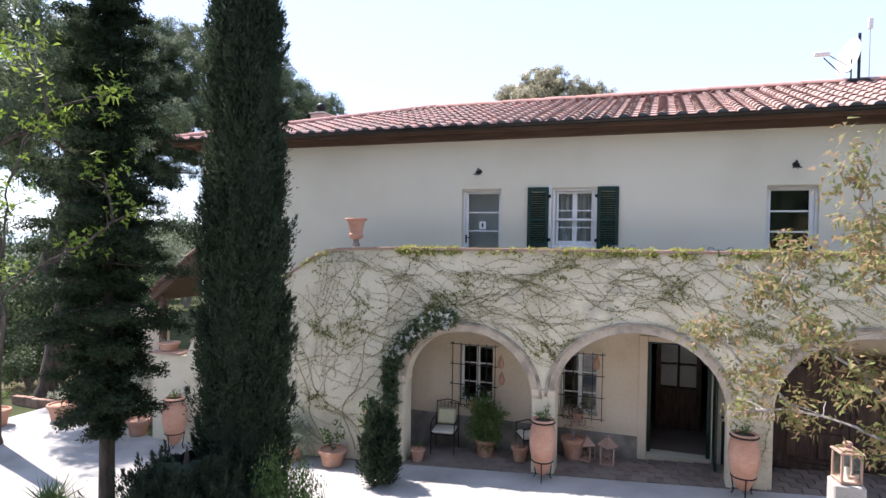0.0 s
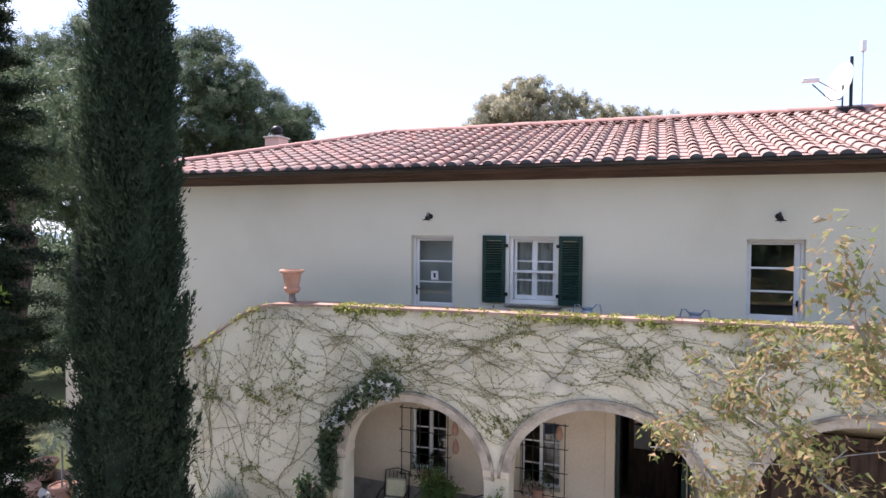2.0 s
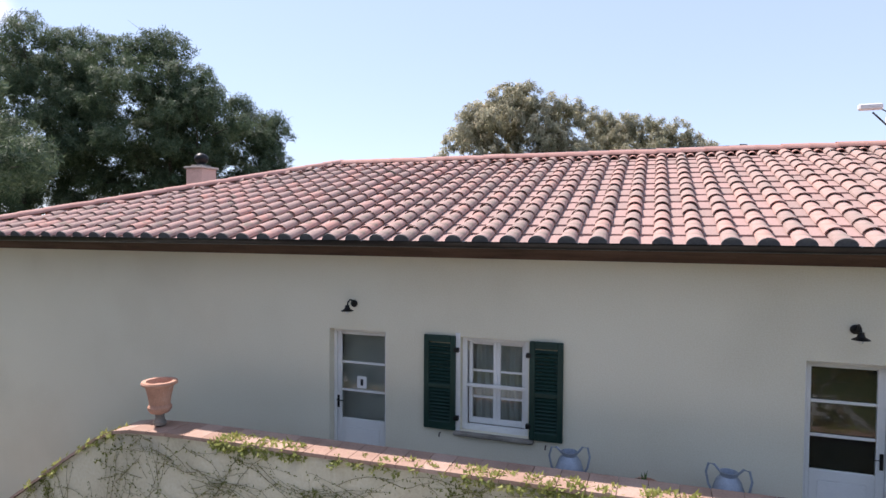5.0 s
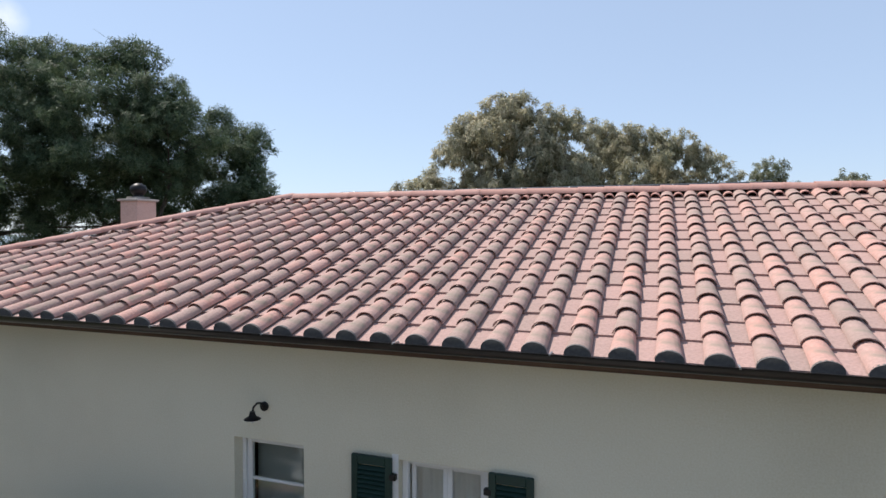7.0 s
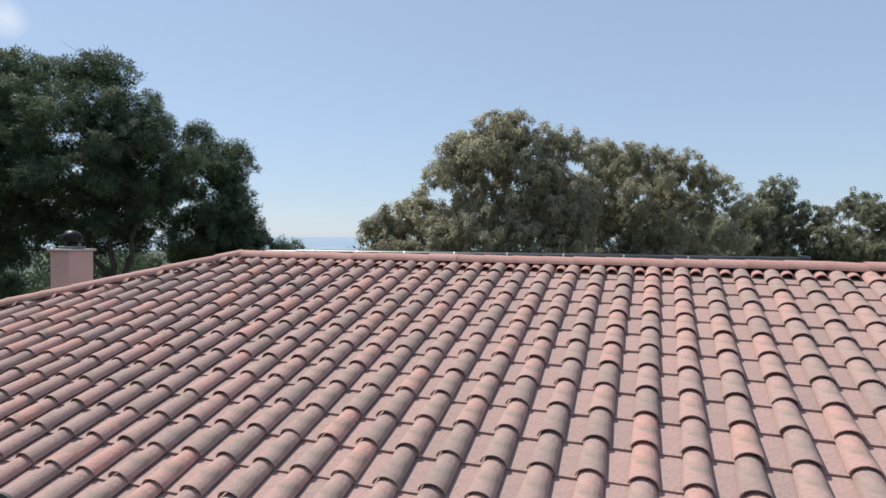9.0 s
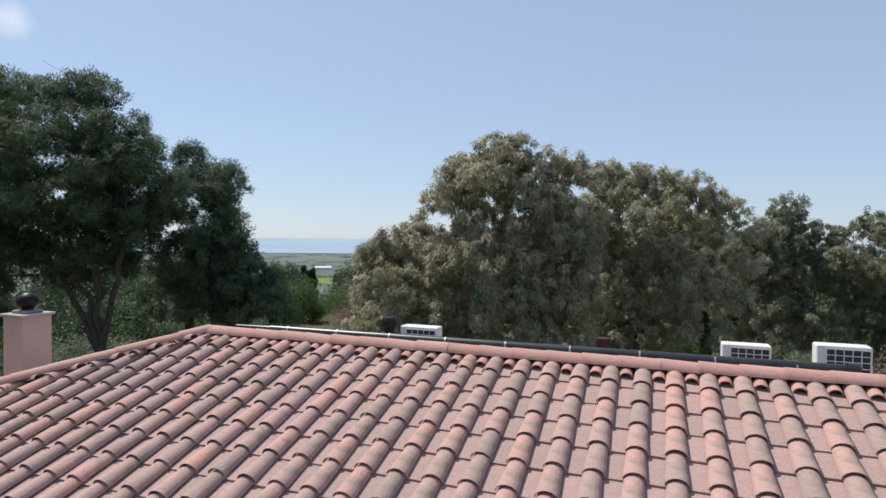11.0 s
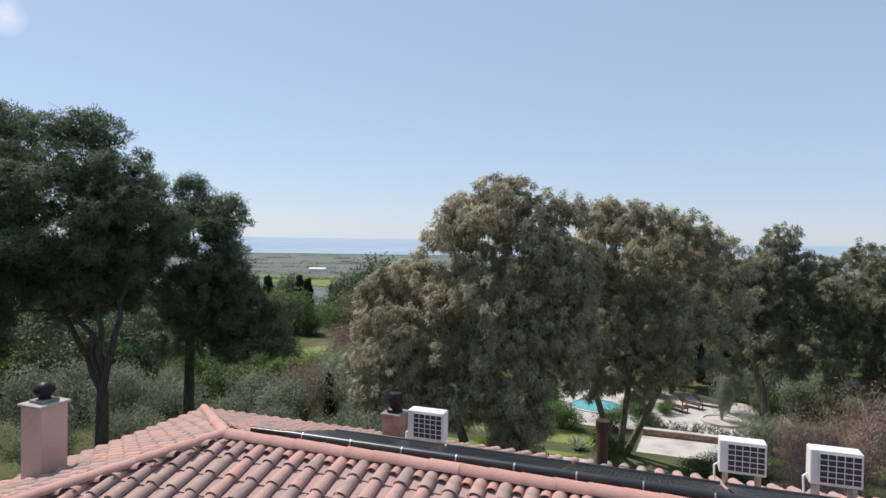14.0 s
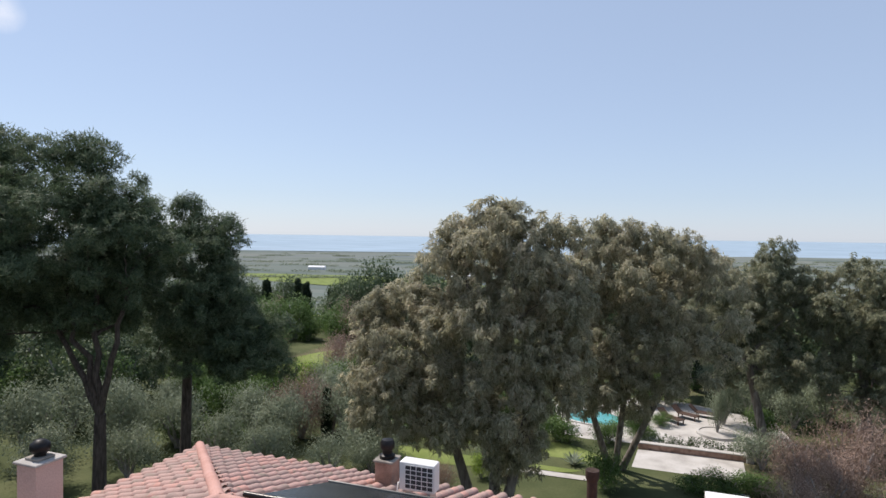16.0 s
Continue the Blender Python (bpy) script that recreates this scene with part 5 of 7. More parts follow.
for x, y, w, h in [(-22.0, 15.0, 2.0, 2.6), (-24.5, 17.5, 2.4, 3.2), (-20.6, 19.5, 2.0, 2.4), (-27.0, 15.0, 2.4, 3.2), (-18.6, 13.6, 1.2, 1.4), (-29.0, 12.0, 2.6, 3.4), (-25.0, 11.5, 2.0, 2.4), (-22.0, 9.5, 1.6, 1.8)]:
    shrub("wood_tree", "dark evergreen shrub at the edge of the court", x, y, w, h, rt.uniform(0, 360), rt.randrange(3), group="court shrubs")
for x, y, w, h in [(-8.4, 41.8, 1.6, 1.5), (-13.6, 37.6, 1.5, 1.7), (5.8, 47.2, 1.8, 1.9)]:
    shrub("olive_tree", "grey-green olive bush behind the house", x, y, w, h, rt.uniform(0, 360), rt.randrange(3), group="olive bushes")
for x, y, w, h in [(-15.8, 47.5, 2.0, 2.6), (-14.2, 48.8, 2.2, 2.8), (-17.2, 49, 1.8, 2.2)]:
    shrub("bare_shrub", "pinkish-brown shrub of bare spring twigs", x, y, w, h, rt.uniform(0, 360), rt.randrange(2), group="bare shrubs")
for x, y, w, h in [(-22.0, 42.5, 2.0, 3.4), (-20.6, 42.0, 2.2, 3.9), (-19.4, 43.5, 1.8, 3.2)]:
    shrub("bare_shrub", "pinkish-brown shrub of bare spring twigs", x, y, w, h, rt.uniform(0, 360), rt.randrange(2), group="bare shrubs")
# pine at the edge of the court, its thick trunk leaning
tree("pine_tree", "old pine with a thick grey leaning trunk by the court", gz(-17.2, 13.2), (-15.9, 13.4, 5.6),
     clumps(rt, (-17.4, 13.4, 8.8), (2.6, 2.4, 2.9), 34, 0.70), 0.34, BARK_PINE, L_PINE, 17, per=52, each=26, spread=0.34, length=0.22, width=0.06, up=0.25, inner=0.3)
for x, y, w, h in [(-46, 52, 3.0, 3.4), (-40.5, 50, 2.6, 3.0), (-43, 55, 3.0, 3.6), (-48, 57, 3.2, 3.6), (-37, 53, 2.6, 3.0), (-34.5, 56, 2.6, 3.2)]:
    shrub("olive_tree", "grey-green olive tree with a rounded crown", x, y, w, h, rt.uniform(0, 360), rt.randrange(3), "tree", "olive trees behind the house")
for x, y, w, h in [(6.5, 57.5, 2.2, 2.6), (9.0, 56.0, 2.0, 2.4), (11.5, 58.0, 2.4, 2.8), (8.2, 61.0, 2.6, 3.0), (13.5, 55.0, 2.2, 2.4), (3.6, 66.0, 2.4, 2.8), (-2.0, 62.0, 2.2, 2.6), (15.5, 58.0, 2.6, 3.0), (5.2, 62.5, 2.2, 2.4)]:
    shrub("olive_tree", "pale grey-green olive tree beyond the pool terrace", x, y, w, h, rt.uniform(0, 360), rt.randrange(3), "tree", "olive trees beyond the pool")
for x, y, w, h in [(-28.5, 23.5, 1.8, 2.2), (-33.0, 26.5, 2.4, 3.0), (-38.0, 30.0, 2.8, 3.4), (-22.8, 20.5, 1.5, 1.6), (-31.0, 21.0, 2.0, 2.4)]:
    shrub("olive_tree", "grey-green olive tree beyond the lean-to", x, y, w, h, rt.uniform(0, 360), rt.randrange(3), "tree", "olive trees beside the house")


# ---- coping of the arcade wall ----
x = -11.34
while x < 8.9:
    w = 0.30
    za, zb = crest(max(-11.3, x)), crest(min(9.0, x + w))
    if abs(zb - za) < 0.3:
        m = Mesh()
        q = [(x + 0.004, za), (x + w - 0.004, zb)]
        m.v = [(px, y, z + dz) for px, z in q for y in (AF - 0.045, AB + 0.04) for dz in (0.003, 0.048)]
        m.f = [(0, 4, 5, 1), (2, 3, 7, 6), (1, 5, 7, 3), (0, 1, 3, 2), (4, 6, 7, 5)]
        part("coping_tile", m, COPING, arcade)
    x += w


# ---- upper doors, window, shutters ----
def bar(parent, name, x0, x1, y0, y1, z0, z1, material, b=0.006):
    return part(name, Mesh().box(x0, x1, y0, y1, z0, z1, b=b), material, parent)


def pane(parent, x0, x1, y, z0, z1):
    ob = part("pane", Mesh().box(x0, x1, y, y + 0.006, z0, z1), GLASS, parent)
    ob.visible_shadow = False
    return ob


def glazed_door(name, opening, glass_x, glass_z, handle_x, label):
    x0, x1, z0, z1 = opening
    g0, g1 = glass_x
    y = 12.86
    d = thing(name, (0, 0, 0), label, "door", kind="structure")
    f = 0.045
    bar(d, "door_frame", x0, x0 + f, y - 0.03, y + 0.08, z0, z1, WHITE_PAINT)
    bar(d, "door_frame", x1 - f, x1, y - 0.03, y + 0.08, z0, z1, WHITE_PAINT)
    bar(d, "door_frame", x0 + f, x1 - f, y - 0.03, y + 0.08, z1 - 0.06, z1, WHITE_PAINT)
    bar(d, "stile", x0 + f + 0.003, g0, y, y + 0.05, z0 + 0.02, z1 - 0.063, WHITE_PAINT)
    bar(d, "stile", g1, x1 - f - 0.003, y, y + 0.05, z0 + 0.02, z1 - 0.063, WHITE_PAINT)
    bar(d, "rail", g0, g1, y, y + 0.05, glass_z[1], z1 - 0.063, WHITE_PAINT)
    bar(d, "lower_panel", g0, g1, y + 0.004, y + 0.045, z0 + 0.02, glass_z[0], WHITE_PAINT)
    bar(d, "panel_moulding", g0 + 0.08, g1 - 0.08, y - 0.006, y + 0.01, z0 + 0.15, glass_z[0] - 0.12, WHITE_PAINT)
    h = (glass_z[1] - glass_z[0]) / 3
    for k in range(3):
        pane(d, g0, g1, y + 0.02, glass_z[0] + h * k + (0.016 if k else 0), glass_z[0] + h * (k + 1) - (0.016 if k < 2 else 0))
        if k:
            bar(d, "glazing_bar", g0, g1, y + 0.003, y + 0.042, glass_z[0] + h * k - 0.016, glass_z[0] + h * k + 0.016, WHITE_PAINT)
    hd = part("door_handle", Mesh().box(handle_x - 0.018, handle_x + 0.018, y - 0.012, y + 0.002, 4.62, 4.80, b=0.005), BLACK_METAL, d, "black door handle plate")
    part("lever", Mesh().tube([(handle_x, y - 0.01, 4.74), (handle_x, y - 0.05, 4.74), (handle_x + (0.1 if handle_x < 0 else -0.1), y - 0.055, 4.735)], 0.009, 6), BLACK_METAL, hd, "", True)
    return d


door_a = glazed_door("door_1", DOOR_A, (-3.85, -3.17), (4.48, 5.69), -3.90, "white glazed terrace door with three panes, closed")
door_b = glazed_door("door_2", DOOR_B, (2.05, 2.68), (4.55, 5.70), 2.73, "white glazed terrace door with dark reflecting panes, closed")
notice = thing("paper_notice", (-3.53, 12.866, 5.01), "small white paper notice taped to the glass door", "notice")
part("sheet", Mesh().box(-0.075, 0.075, 0, 0.003, -0.085, 0.085), PAPER, notice)
part("mark", Mesh().box(-0.02, 0.022, -0.003, -0.0005, -0.045, 0.045), INK, notice, "small black mark")
structure("curtain_wall", Mesh().box(-3.95, -3.1, 13.10, 13.12, 3.66, 5.9), NET_AND_SHEEN, "dim grey curtain behind the terrace door", "curtain")

# added sheet: the unlit room's darkness is put into its near-black colour
structure("dark_room_sheet", Mesh().box(1.98, 2.8, 13.10, 13.12, 3.66, 5.9), ROOM_DARK, "black sheet added behind the second terrace door for its unlit room", "curtain")

win = thing("window_1", (0, 0, 0), "white double casement window with a mid rail", "window", kind="structure")
wx0, wx1, wz0, wz1 = WIN
wy = 12.78
for a, b, c, d in ((wx0, wx0 + 0.06, wz0, wz1), (wx1 - 0.06, wx1, wz0, wz1), (wx0 + 0.06, wx1 - 0.06, wz1 - 0.06, wz1), (wx0 + 0.06, wx1 - 0.06, wz0, wz0 + 0.07)):
    bar(win, "window_frame", a, b, wy, wy + 0.07, c, d, WHITE_PAINT)
bar(win, "mid_rail", wx0 + 0.06, wx1 - 0.06, wy + 0.01, wy + 0.05, 5.12, 5.165, WHITE_PAINT)
for s in (0, 1):
    a = wx0 + 0.065 + s * 0.385
    cas = part("casement", Mesh().box(a, a + 0.05, wy + 0.08, wy + 0.12, wz0 + 0.07, wz1 - 0.06, b=0.006).box(a + 0.335, a + 0.385, wy + 0.08, wy + 0.12, wz0 + 0.07, wz1 - 0.06, b=0.006).box(a + 0.05, a + 0.335, wy + 0.08, wy + 0.12, wz1 - 0.11, wz1 - 0.06, b=0.006).box(a + 0.05, a + 0.335, wy + 0.08, wy + 0.12, wz0 + 0.07, wz0 + 0.15, b=0.006), WHITE_PAINT, win)
    for z in (4.98, 5.33):
        part("glazing_bar", Mesh().box(a + 0.05, a + 0.335, wy + 0.085, wy + 0.115, z - 0.013, z + 0.013), WHITE_PAINT, cas)
    for z0, z1 in ((4.70, 4.967), (4.993, 5.317), (5.343, 5.68)):
        pane(cas, a + 0.05, a + 0.335, wy + 0.10, z0, z1)
bar(win, "window_sill", wx0 - 0.08, wx1 + 0.08, 12.62, 12.78, wz0 - 0.05, wz0 - 0.003, GREY_PLASTER, 0.01)
bar(win, "reveal_trim", wx0 - 0.07, wx0 - 0.003, 12.69, 12.698, wz0, wz1 + 0.05, WHITE_PAINT, 0.002)
cm = Mesh()
for k in range(60):
    a, b = wx0 + 0.05 + k * 0.0133, wx0 + 0.05 + (k + 1) * 0.0133
    ya, yb = (13.0 + 0.018 * math.sin(q * 55) for q in (a, b))
    cm.add([(a, ya, 4.6), (b, yb, 4.6), (b, yb, 5.78), (a, ya, 5.78)], [(0, 1, 2, 3)])
tagged(part("curtain", cm, NET_AND_SHEEN, None, "", True), "thin grey curtain hanging inside the window", "curtain")


def shutter(x0, x1, hinge):
    s = thing("shutter", (0, 0, 0), "dark green louvred wooden shutter, folded open against the wall", "shutter", "window shutters")
    z0, z1, y0, y1 = 4.555, 5.805, 12.645, 12.685
    for a, b, c, d in ((x0, x0 + 0.07, z0, z1), (x1 - 0.07, x1, z0, z1), (x0 + 0.07, x1 - 0.07, z1 - 0.09, z1), (x0 + 0.07, x1 - 0.07, z0, z0 + 0.10), (x0 + 0.07, x1 - 0.07, 5.10, 5.16)):
        bar(s, "shutter_frame", a, b, y0, y1, c, d, GREEN_PAINT)
    z = z0 + 0.11
    slat = Mesh().box(x0 + 0.07, x1 - 0.07, -0.024, 0.024, -0.004, 0.004).data("louvre", GREEN_PAINT)
    while z < z1 - 0.1:
        if not 5.09 < z < 5.17:
            ob = new("louvre", slat)
            ob.parent = s
            ob.matrix_basis = pose(0, 12.667, z, 40, 0, 0)
        z += 0.046
    for z in (4.72, 5.62):
        part("hinge", Mesh().box(hinge - 0.035, hinge + 0.035, 12.64, 12.70, z - 0.03, z + 0.03, b=0.006), BLACK_METAL, s)
    part("catch", Mesh().tube([((x0 + x1) / 2, 12.70, 4.49), ((x0 + x1) / 2, 12.66, 4.49), ((x0 + x1) / 2, 12.65, 4.45)], 0.009, 6), RUST, s)
    return s


shutter(-2.50, -2.06, -2.05)
shutter(-1.08, -0.66, -1.09)


def wall_lamp(x):
    l = thing("wall_lamp", (x, 12.7, 6.16), "small black swan-neck wall lamp with a plate shade", "lamp", "lamps over the terrace doors")
    m = Mesh().lathe([(0.05, 0), (0.05, 0.02), (0.035, 0.03)], 16)
    m.v = [(a, -c, b) for a, b, c in m.v]
    part("wall_plate", m, BLACK_METAL, l, "", True)
    part("arm", Mesh().tube([(0, -0.03, 0), (0, -0.07, 0.05), (0, -0.13, 0.065), (0, -0.19, 0.04), (0, -0.21, -0.02)], 0.011, 8), BLACK_METAL, l, "", True)
    shade_part = part("shade", Mesh().lathe([(0.088, -0.08), (0.085, -0.075), (0.04, -0.05), (0.028, -0.015), (0.028, 0.0)], 18, (0, -0.21, 0)), BLACK_METAL, l, "", True)
    part("bulb", Mesh().lathe([(0.005, -0.12), (0.03, -0.10), (0.03, -0.08), (0.015, -0.06)], 10, (0, -0.21, 0)), PLASTIC, shade_part, "", True)


wall_lamp(-3.56)
wall_lamp(2.41)

# ---- things on the terrace and its parapet ----
URN = [(0.10, 0), (0.105, 0.04), (0.085, 0.06), (0.072, 0.10), (0.078, 0.15), (0.08, 0.15), (0.15, 0.17), (0.19, 0.215), (0.195, 0.25), (0.165, 0.285), (0.185, 0.38), (0.215, 0.49), (0.225, 0.53), (0.285, 0.555), (0.295, 0.58), (0.28, 0.60), (0.21, 0.60), (0.18, 0.54), (0.02, 0.52)]
urn = thing("garden_urn", (-5.95, 11.6, 4.52), "terracotta pedestal urn on the parapet corner", "urn")
part("bowl", Mesh().lathe(URN[5:], 24), TERRACOTTA, urn, "", True)
urn.scale = (0.8, 0.8, 1.0)
part("foot", Mesh().lathe(URN[:6], 20), GREY_PLASTER, urn, "dark weathered foot", True)


def zinc_jug(x, y, h, turn):
    """A tall zinc jug: rounded shoulders, a short neck, a spout lip and two looped handles."""
    c = thing("zinc_jug", (x, y, 3.645), "tall blue-grey zinc jug with two looped handles on the terrace", "jug", "zinc jugs", turn)
    part("body", Mesh().lathe([(0.11, 0), (0.12, 0.02), (0.165, 0.25 * h), (0.18, 0.55 * h), (0.17, 0.76 * h), (0.13, 0.89 * h), (0.085, 0.95 * h), (0.095, h), (0.08, h), (0.07, 0.95 * h), (0.01, 0.94 * h)], 22), ZINC, c, "", True)
    for sx, r in ((1, 1.0), (-1, 0.8)):
        part("handle", Mesh().tube([(sx * 0.08, 0, 0.97 * h), (sx * 0.15, 0, h + 0.055 * r), (sx * 0.21, 0, h + 0.05 * r), (sx * 0.235, 0, 0.94 * h), (sx * 0.21, 0, 0.80 * h), (sx * 0.165, 0, 0.72 * h)], 0.013, 7), ZINC, c, "", True)
    return c


zinc_jug(-0.53, 12.35, 0.94, 12)
zinc_jug(1.18, 12.35, 0.94, -20)
POT = [(0.62, 0), (0.70, 0.05), (0.86, 0.75), (0.95, 0.78), (1.0, 0.82), (1.0, 0.98), (0.96, 1.0), (0.86, 1.0), (0.82, 0.90), (0.02, 0.88)]


def pot(parent, r, h, material=TERRACOTTA):
    return part("pot", Mesh().lathe([(a * r, b * h) for a, b in POT], 22), material, parent, "", True)


def potted(name, label, at, r, h, foliage, blobs, seed, length=0.07, width=0.03, per=300, droop=0.0, up=0.3, each=6, spread=0.06, group=""):
    t = thing(name, at, label, "plant", group)
    pot(t, r, h)
    g = np.random.default_rng(seed)
    local = [(x, y, h + z, rx, ry, rz) for x, y, z, rx, ry, rz in blobs]
    m = Mesh()
    for b in local:
        limb(m, g, (0, 0, h * 0.85), b[:3], 0.012, 0.004, 4, 0.05, 5)
    part("branchwork", m, BARK_PALE, t, "", True)
    part("foliage", leaf_mesh("foliage", leaves(g, blob_points(g, local, per, 0.2), spread, each, length, width, droop, up), foliage), None, t)
    return t


potted("potted_plant", "small brown clay pot on the terrace", (0.33, 12.3, 3.645), 0.14, 0.72, L_GREEN, [(0, 0, 0.02, 0.06, 0.06, 0.04)], 50)

# ---- chimneys, cowls, antenna ----
ch = thing("chimney", (-10.515, 17.64, 7.1), "pink plastered square chimney with a round black cowl", "chimney")
part("shaft", Mesh().box(-0.245, 0.245, -0.26, 0.26, 0, 1.58, b=0.008), CHIM_PLASTER, ch)
part("cap_slab", Mesh().box(-0.29, 0.29, -0.305, 0.305, 1.582, 1.63, b=0.01), DECK, ch, "pale stone cap slab")
part("collar", Mesh().box(-0.17, 0.17, -0.17, 0.17, 1.632, 1.68, b=0.01), GREY_PLASTER, ch)
part("cowl", Mesh().lathe([(0.10, 1.68), (0.10, 1.72), (0.15, 1.76), (0.175, 1.83), (0.165, 1.90), (0.11, 1.95), (0.08, 1.97), (0.06, 1.98), (0.01, 1.985)], 22), BLACK_METAL, ch, "glossy dark metal cowl", True)


def roof_z(y):
    return RZ - SLOPE * abs(y - RY)


fl = thing("chimney", (-5.44, 21.72, roof_z(21.72) - 0.1), "small weathered brick flue with a black cowl", "chimney")
part("shaft", Mesh().box(-0.20, 0.20, -0.21, 0.21, 0, 0.70, b=0.012), BRICKWALL, fl)
part("rim", Mesh().box(-0.235, 0.235, -0.245, 0.245, 0.70, 0.75, b=0.01), GREY_PLASTER, fl)
part("cowl", Mesh().lathe([(0.17, 0.75), (0.17, 0.82), (0.11, 0.86), (0.11, 0.92), (0.155, 0.97), (0.16, 1.08), (0.12, 1.15), (0.02, 1.17)], 18), BLACK_METAL, fl, "", True)
f2 = thing("flue_pipe", (-1.12, 22.2, roof_z(22.2) - 0.05), "rust-brown metal flue pipe with a flared top", "flue")
part("pipe", Mesh().lathe([(0.105, 0), (0.105, 0.82), (0.01, 0.82)], 16), RUST, f2, "", True)
part("collar", Mesh().lathe([(0.11, 0.80), (0.135, 0.86), (0.14, 1.02), (0.12, 1.02), (0.01, 0.98)], 16), RUST, f2, "", True)

ant = thing("satellite_dish", (4.56, 17.42, RZ - 0.03), "white satellite dish on a grey mast over the ridge", "antenna")
part("mast", Mesh().tube([(0, 0, 0), (0, 0, 1.24)], 0.034, 10), GUTTER, ant, "", True)
part("mount", Mesh().box(-0.28, 0.22, -0.16, 0.16, -0.03, 0.12, b=0.02), GUTTER, ant, "dark lead flashing round the mast")
part("brace", Mesh().tube([(-0.16, 0.0, 0.0), (-0.16, 0, 0.62), (0, 0, 0.66)], 0.018, 7), GUTTER, ant, "", True)
dish = Mesh()
for j in range(6):
    q = j / 5
    dish.v += [(0.11 * q * q - 0.11, 0.40 * q * math.cos(2 * math.pi * k / 24), 0.46 * q * math.sin(2 * math.pi * k / 24)) for k in range(24)]
dish.f = [(j * 24 + k, j * 24 + (k + 1) % 24, (j + 1) * 24 + (k + 1) % 24, (j + 1) * 24 + k) for j in range(5) for k in range(24)]
o = len(dish.v)
dish.v += [(p[0] + 0.012, p[1], p[2]) for p in dish.v]
dish.f += [tuple(i + o for i in reversed(q)) for q in dish.f]
dish.f += [(120 + k, 120 + (k + 1) % 24, 120 + o + (k + 1) % 24, 120 + o + k) for k in range(24)]
rot = pose(-0.22, 0.05, 0.70, 0, 14, 24)
dish.v = [rot @ Vector((-p[0], p[1], p[2])) for p in dish.v]
part("reflector", dish, PLASTIC, ant, "white dish reflector", True)
part("feed_arm", Mesh().tube([(-0.20, -0.12, 0.30), (-0.45, -0.28, 0.24), (-0.85, -0.48, 0.58)], 0.014, 7), GUTTER, ant, "", True)
feed = part("feed_arm", Mesh().tube([(-0.28, -0.06, 0.48), (-0.85, -0.46, 0.72)], 0.010, 6), GUTTER, ant, "", True)
part("receiver", Mesh().box(-1.06, -0.72, -0.55, -0.43, 0.62, 0.72, b=0.02), PLASTIC, feed, "grey-white receiver head")
rod = thing("antenna_rod", (4.78, 17.45, RZ - 0.02), "thin antenna rod with a small white box on top", "antenna")
part("rod", Mesh().tube([(0, 0, 0), (0, 0, 1.38)], 0.010, 6), STEEL, rod)
part("box", Mesh().box(-0.05, 0.05, -0.05, 0.05, 1.32, 1.58, b=0.015), PLASTIC, rod)


# ---- air conditioners, solar mats and header pipe on the back slope ----
def air_conditioner(x0, x1, y, top, turn):
    w, h = x1 - x0, 0.56
    base = roof_z(y + 0.05)
    a = thing("air_conditioner", ((x0 + x1) / 2, y, base), "white outdoor air conditioner with a dark square grille", "air conditioner", "roof air conditioners", turn)
    z0, z1 = top - base - h, top - base
    part("body", Mesh().box(-w / 2, w / 2, 0.012, 0.30, z0, z1, b=0.015), PLASTIC, a)
    part("front", Mesh().box(-w / 2 + 0.01, w / 2 - 0.01, 0.0, 0.012, z0 + 0.01, z1 - 0.01), PLASTIC, a)
    gx0, gx1, gz0, gz1 = -w / 2 + 0.13, w / 2 - 0.03, z0 + 0.05, z1 - 0.05
    grille = part("grille", Mesh().box(gx0, gx1, -0.004, 0.002, gz0, gz1), GRILLE, a, "dark fan grille")
    for k in range(6):
        x = gx0 + (gx1 - gx0) * k / 5
        part("grille_bar", Mesh().box(x - 0.006, x + 0.006, -0.014, -0.004, gz0, gz1), PLASTIC, grille)
    for k in range(6):
        z = gz0 + (gz1 - gz0) * k / 5
        part("grille_bar", Mesh().box(gx0, gx1, -0.016, -0.0045, z - 0.006, z + 0.006), PLASTIC, grille)
    for x in (-w / 2 + 0.08, w / 2 - 0.14):
        part("foot", Mesh().box(x, x + 0.06, 0.0, 0.32, -0.08, z0), STEEL, a)
    part("hose", Mesh().tube([(-w / 2, 0.15, z0 + 0.12), (-w / 2 - 0.07, 0.12, z0 + 0.08), (-w / 2 - 0.06, 0.05, 0.02), (-w / 2 - 0.2, -0.1, 0.03)], 0.018, 7), PLASTIC, a, "white insulated hose", True)
    return a


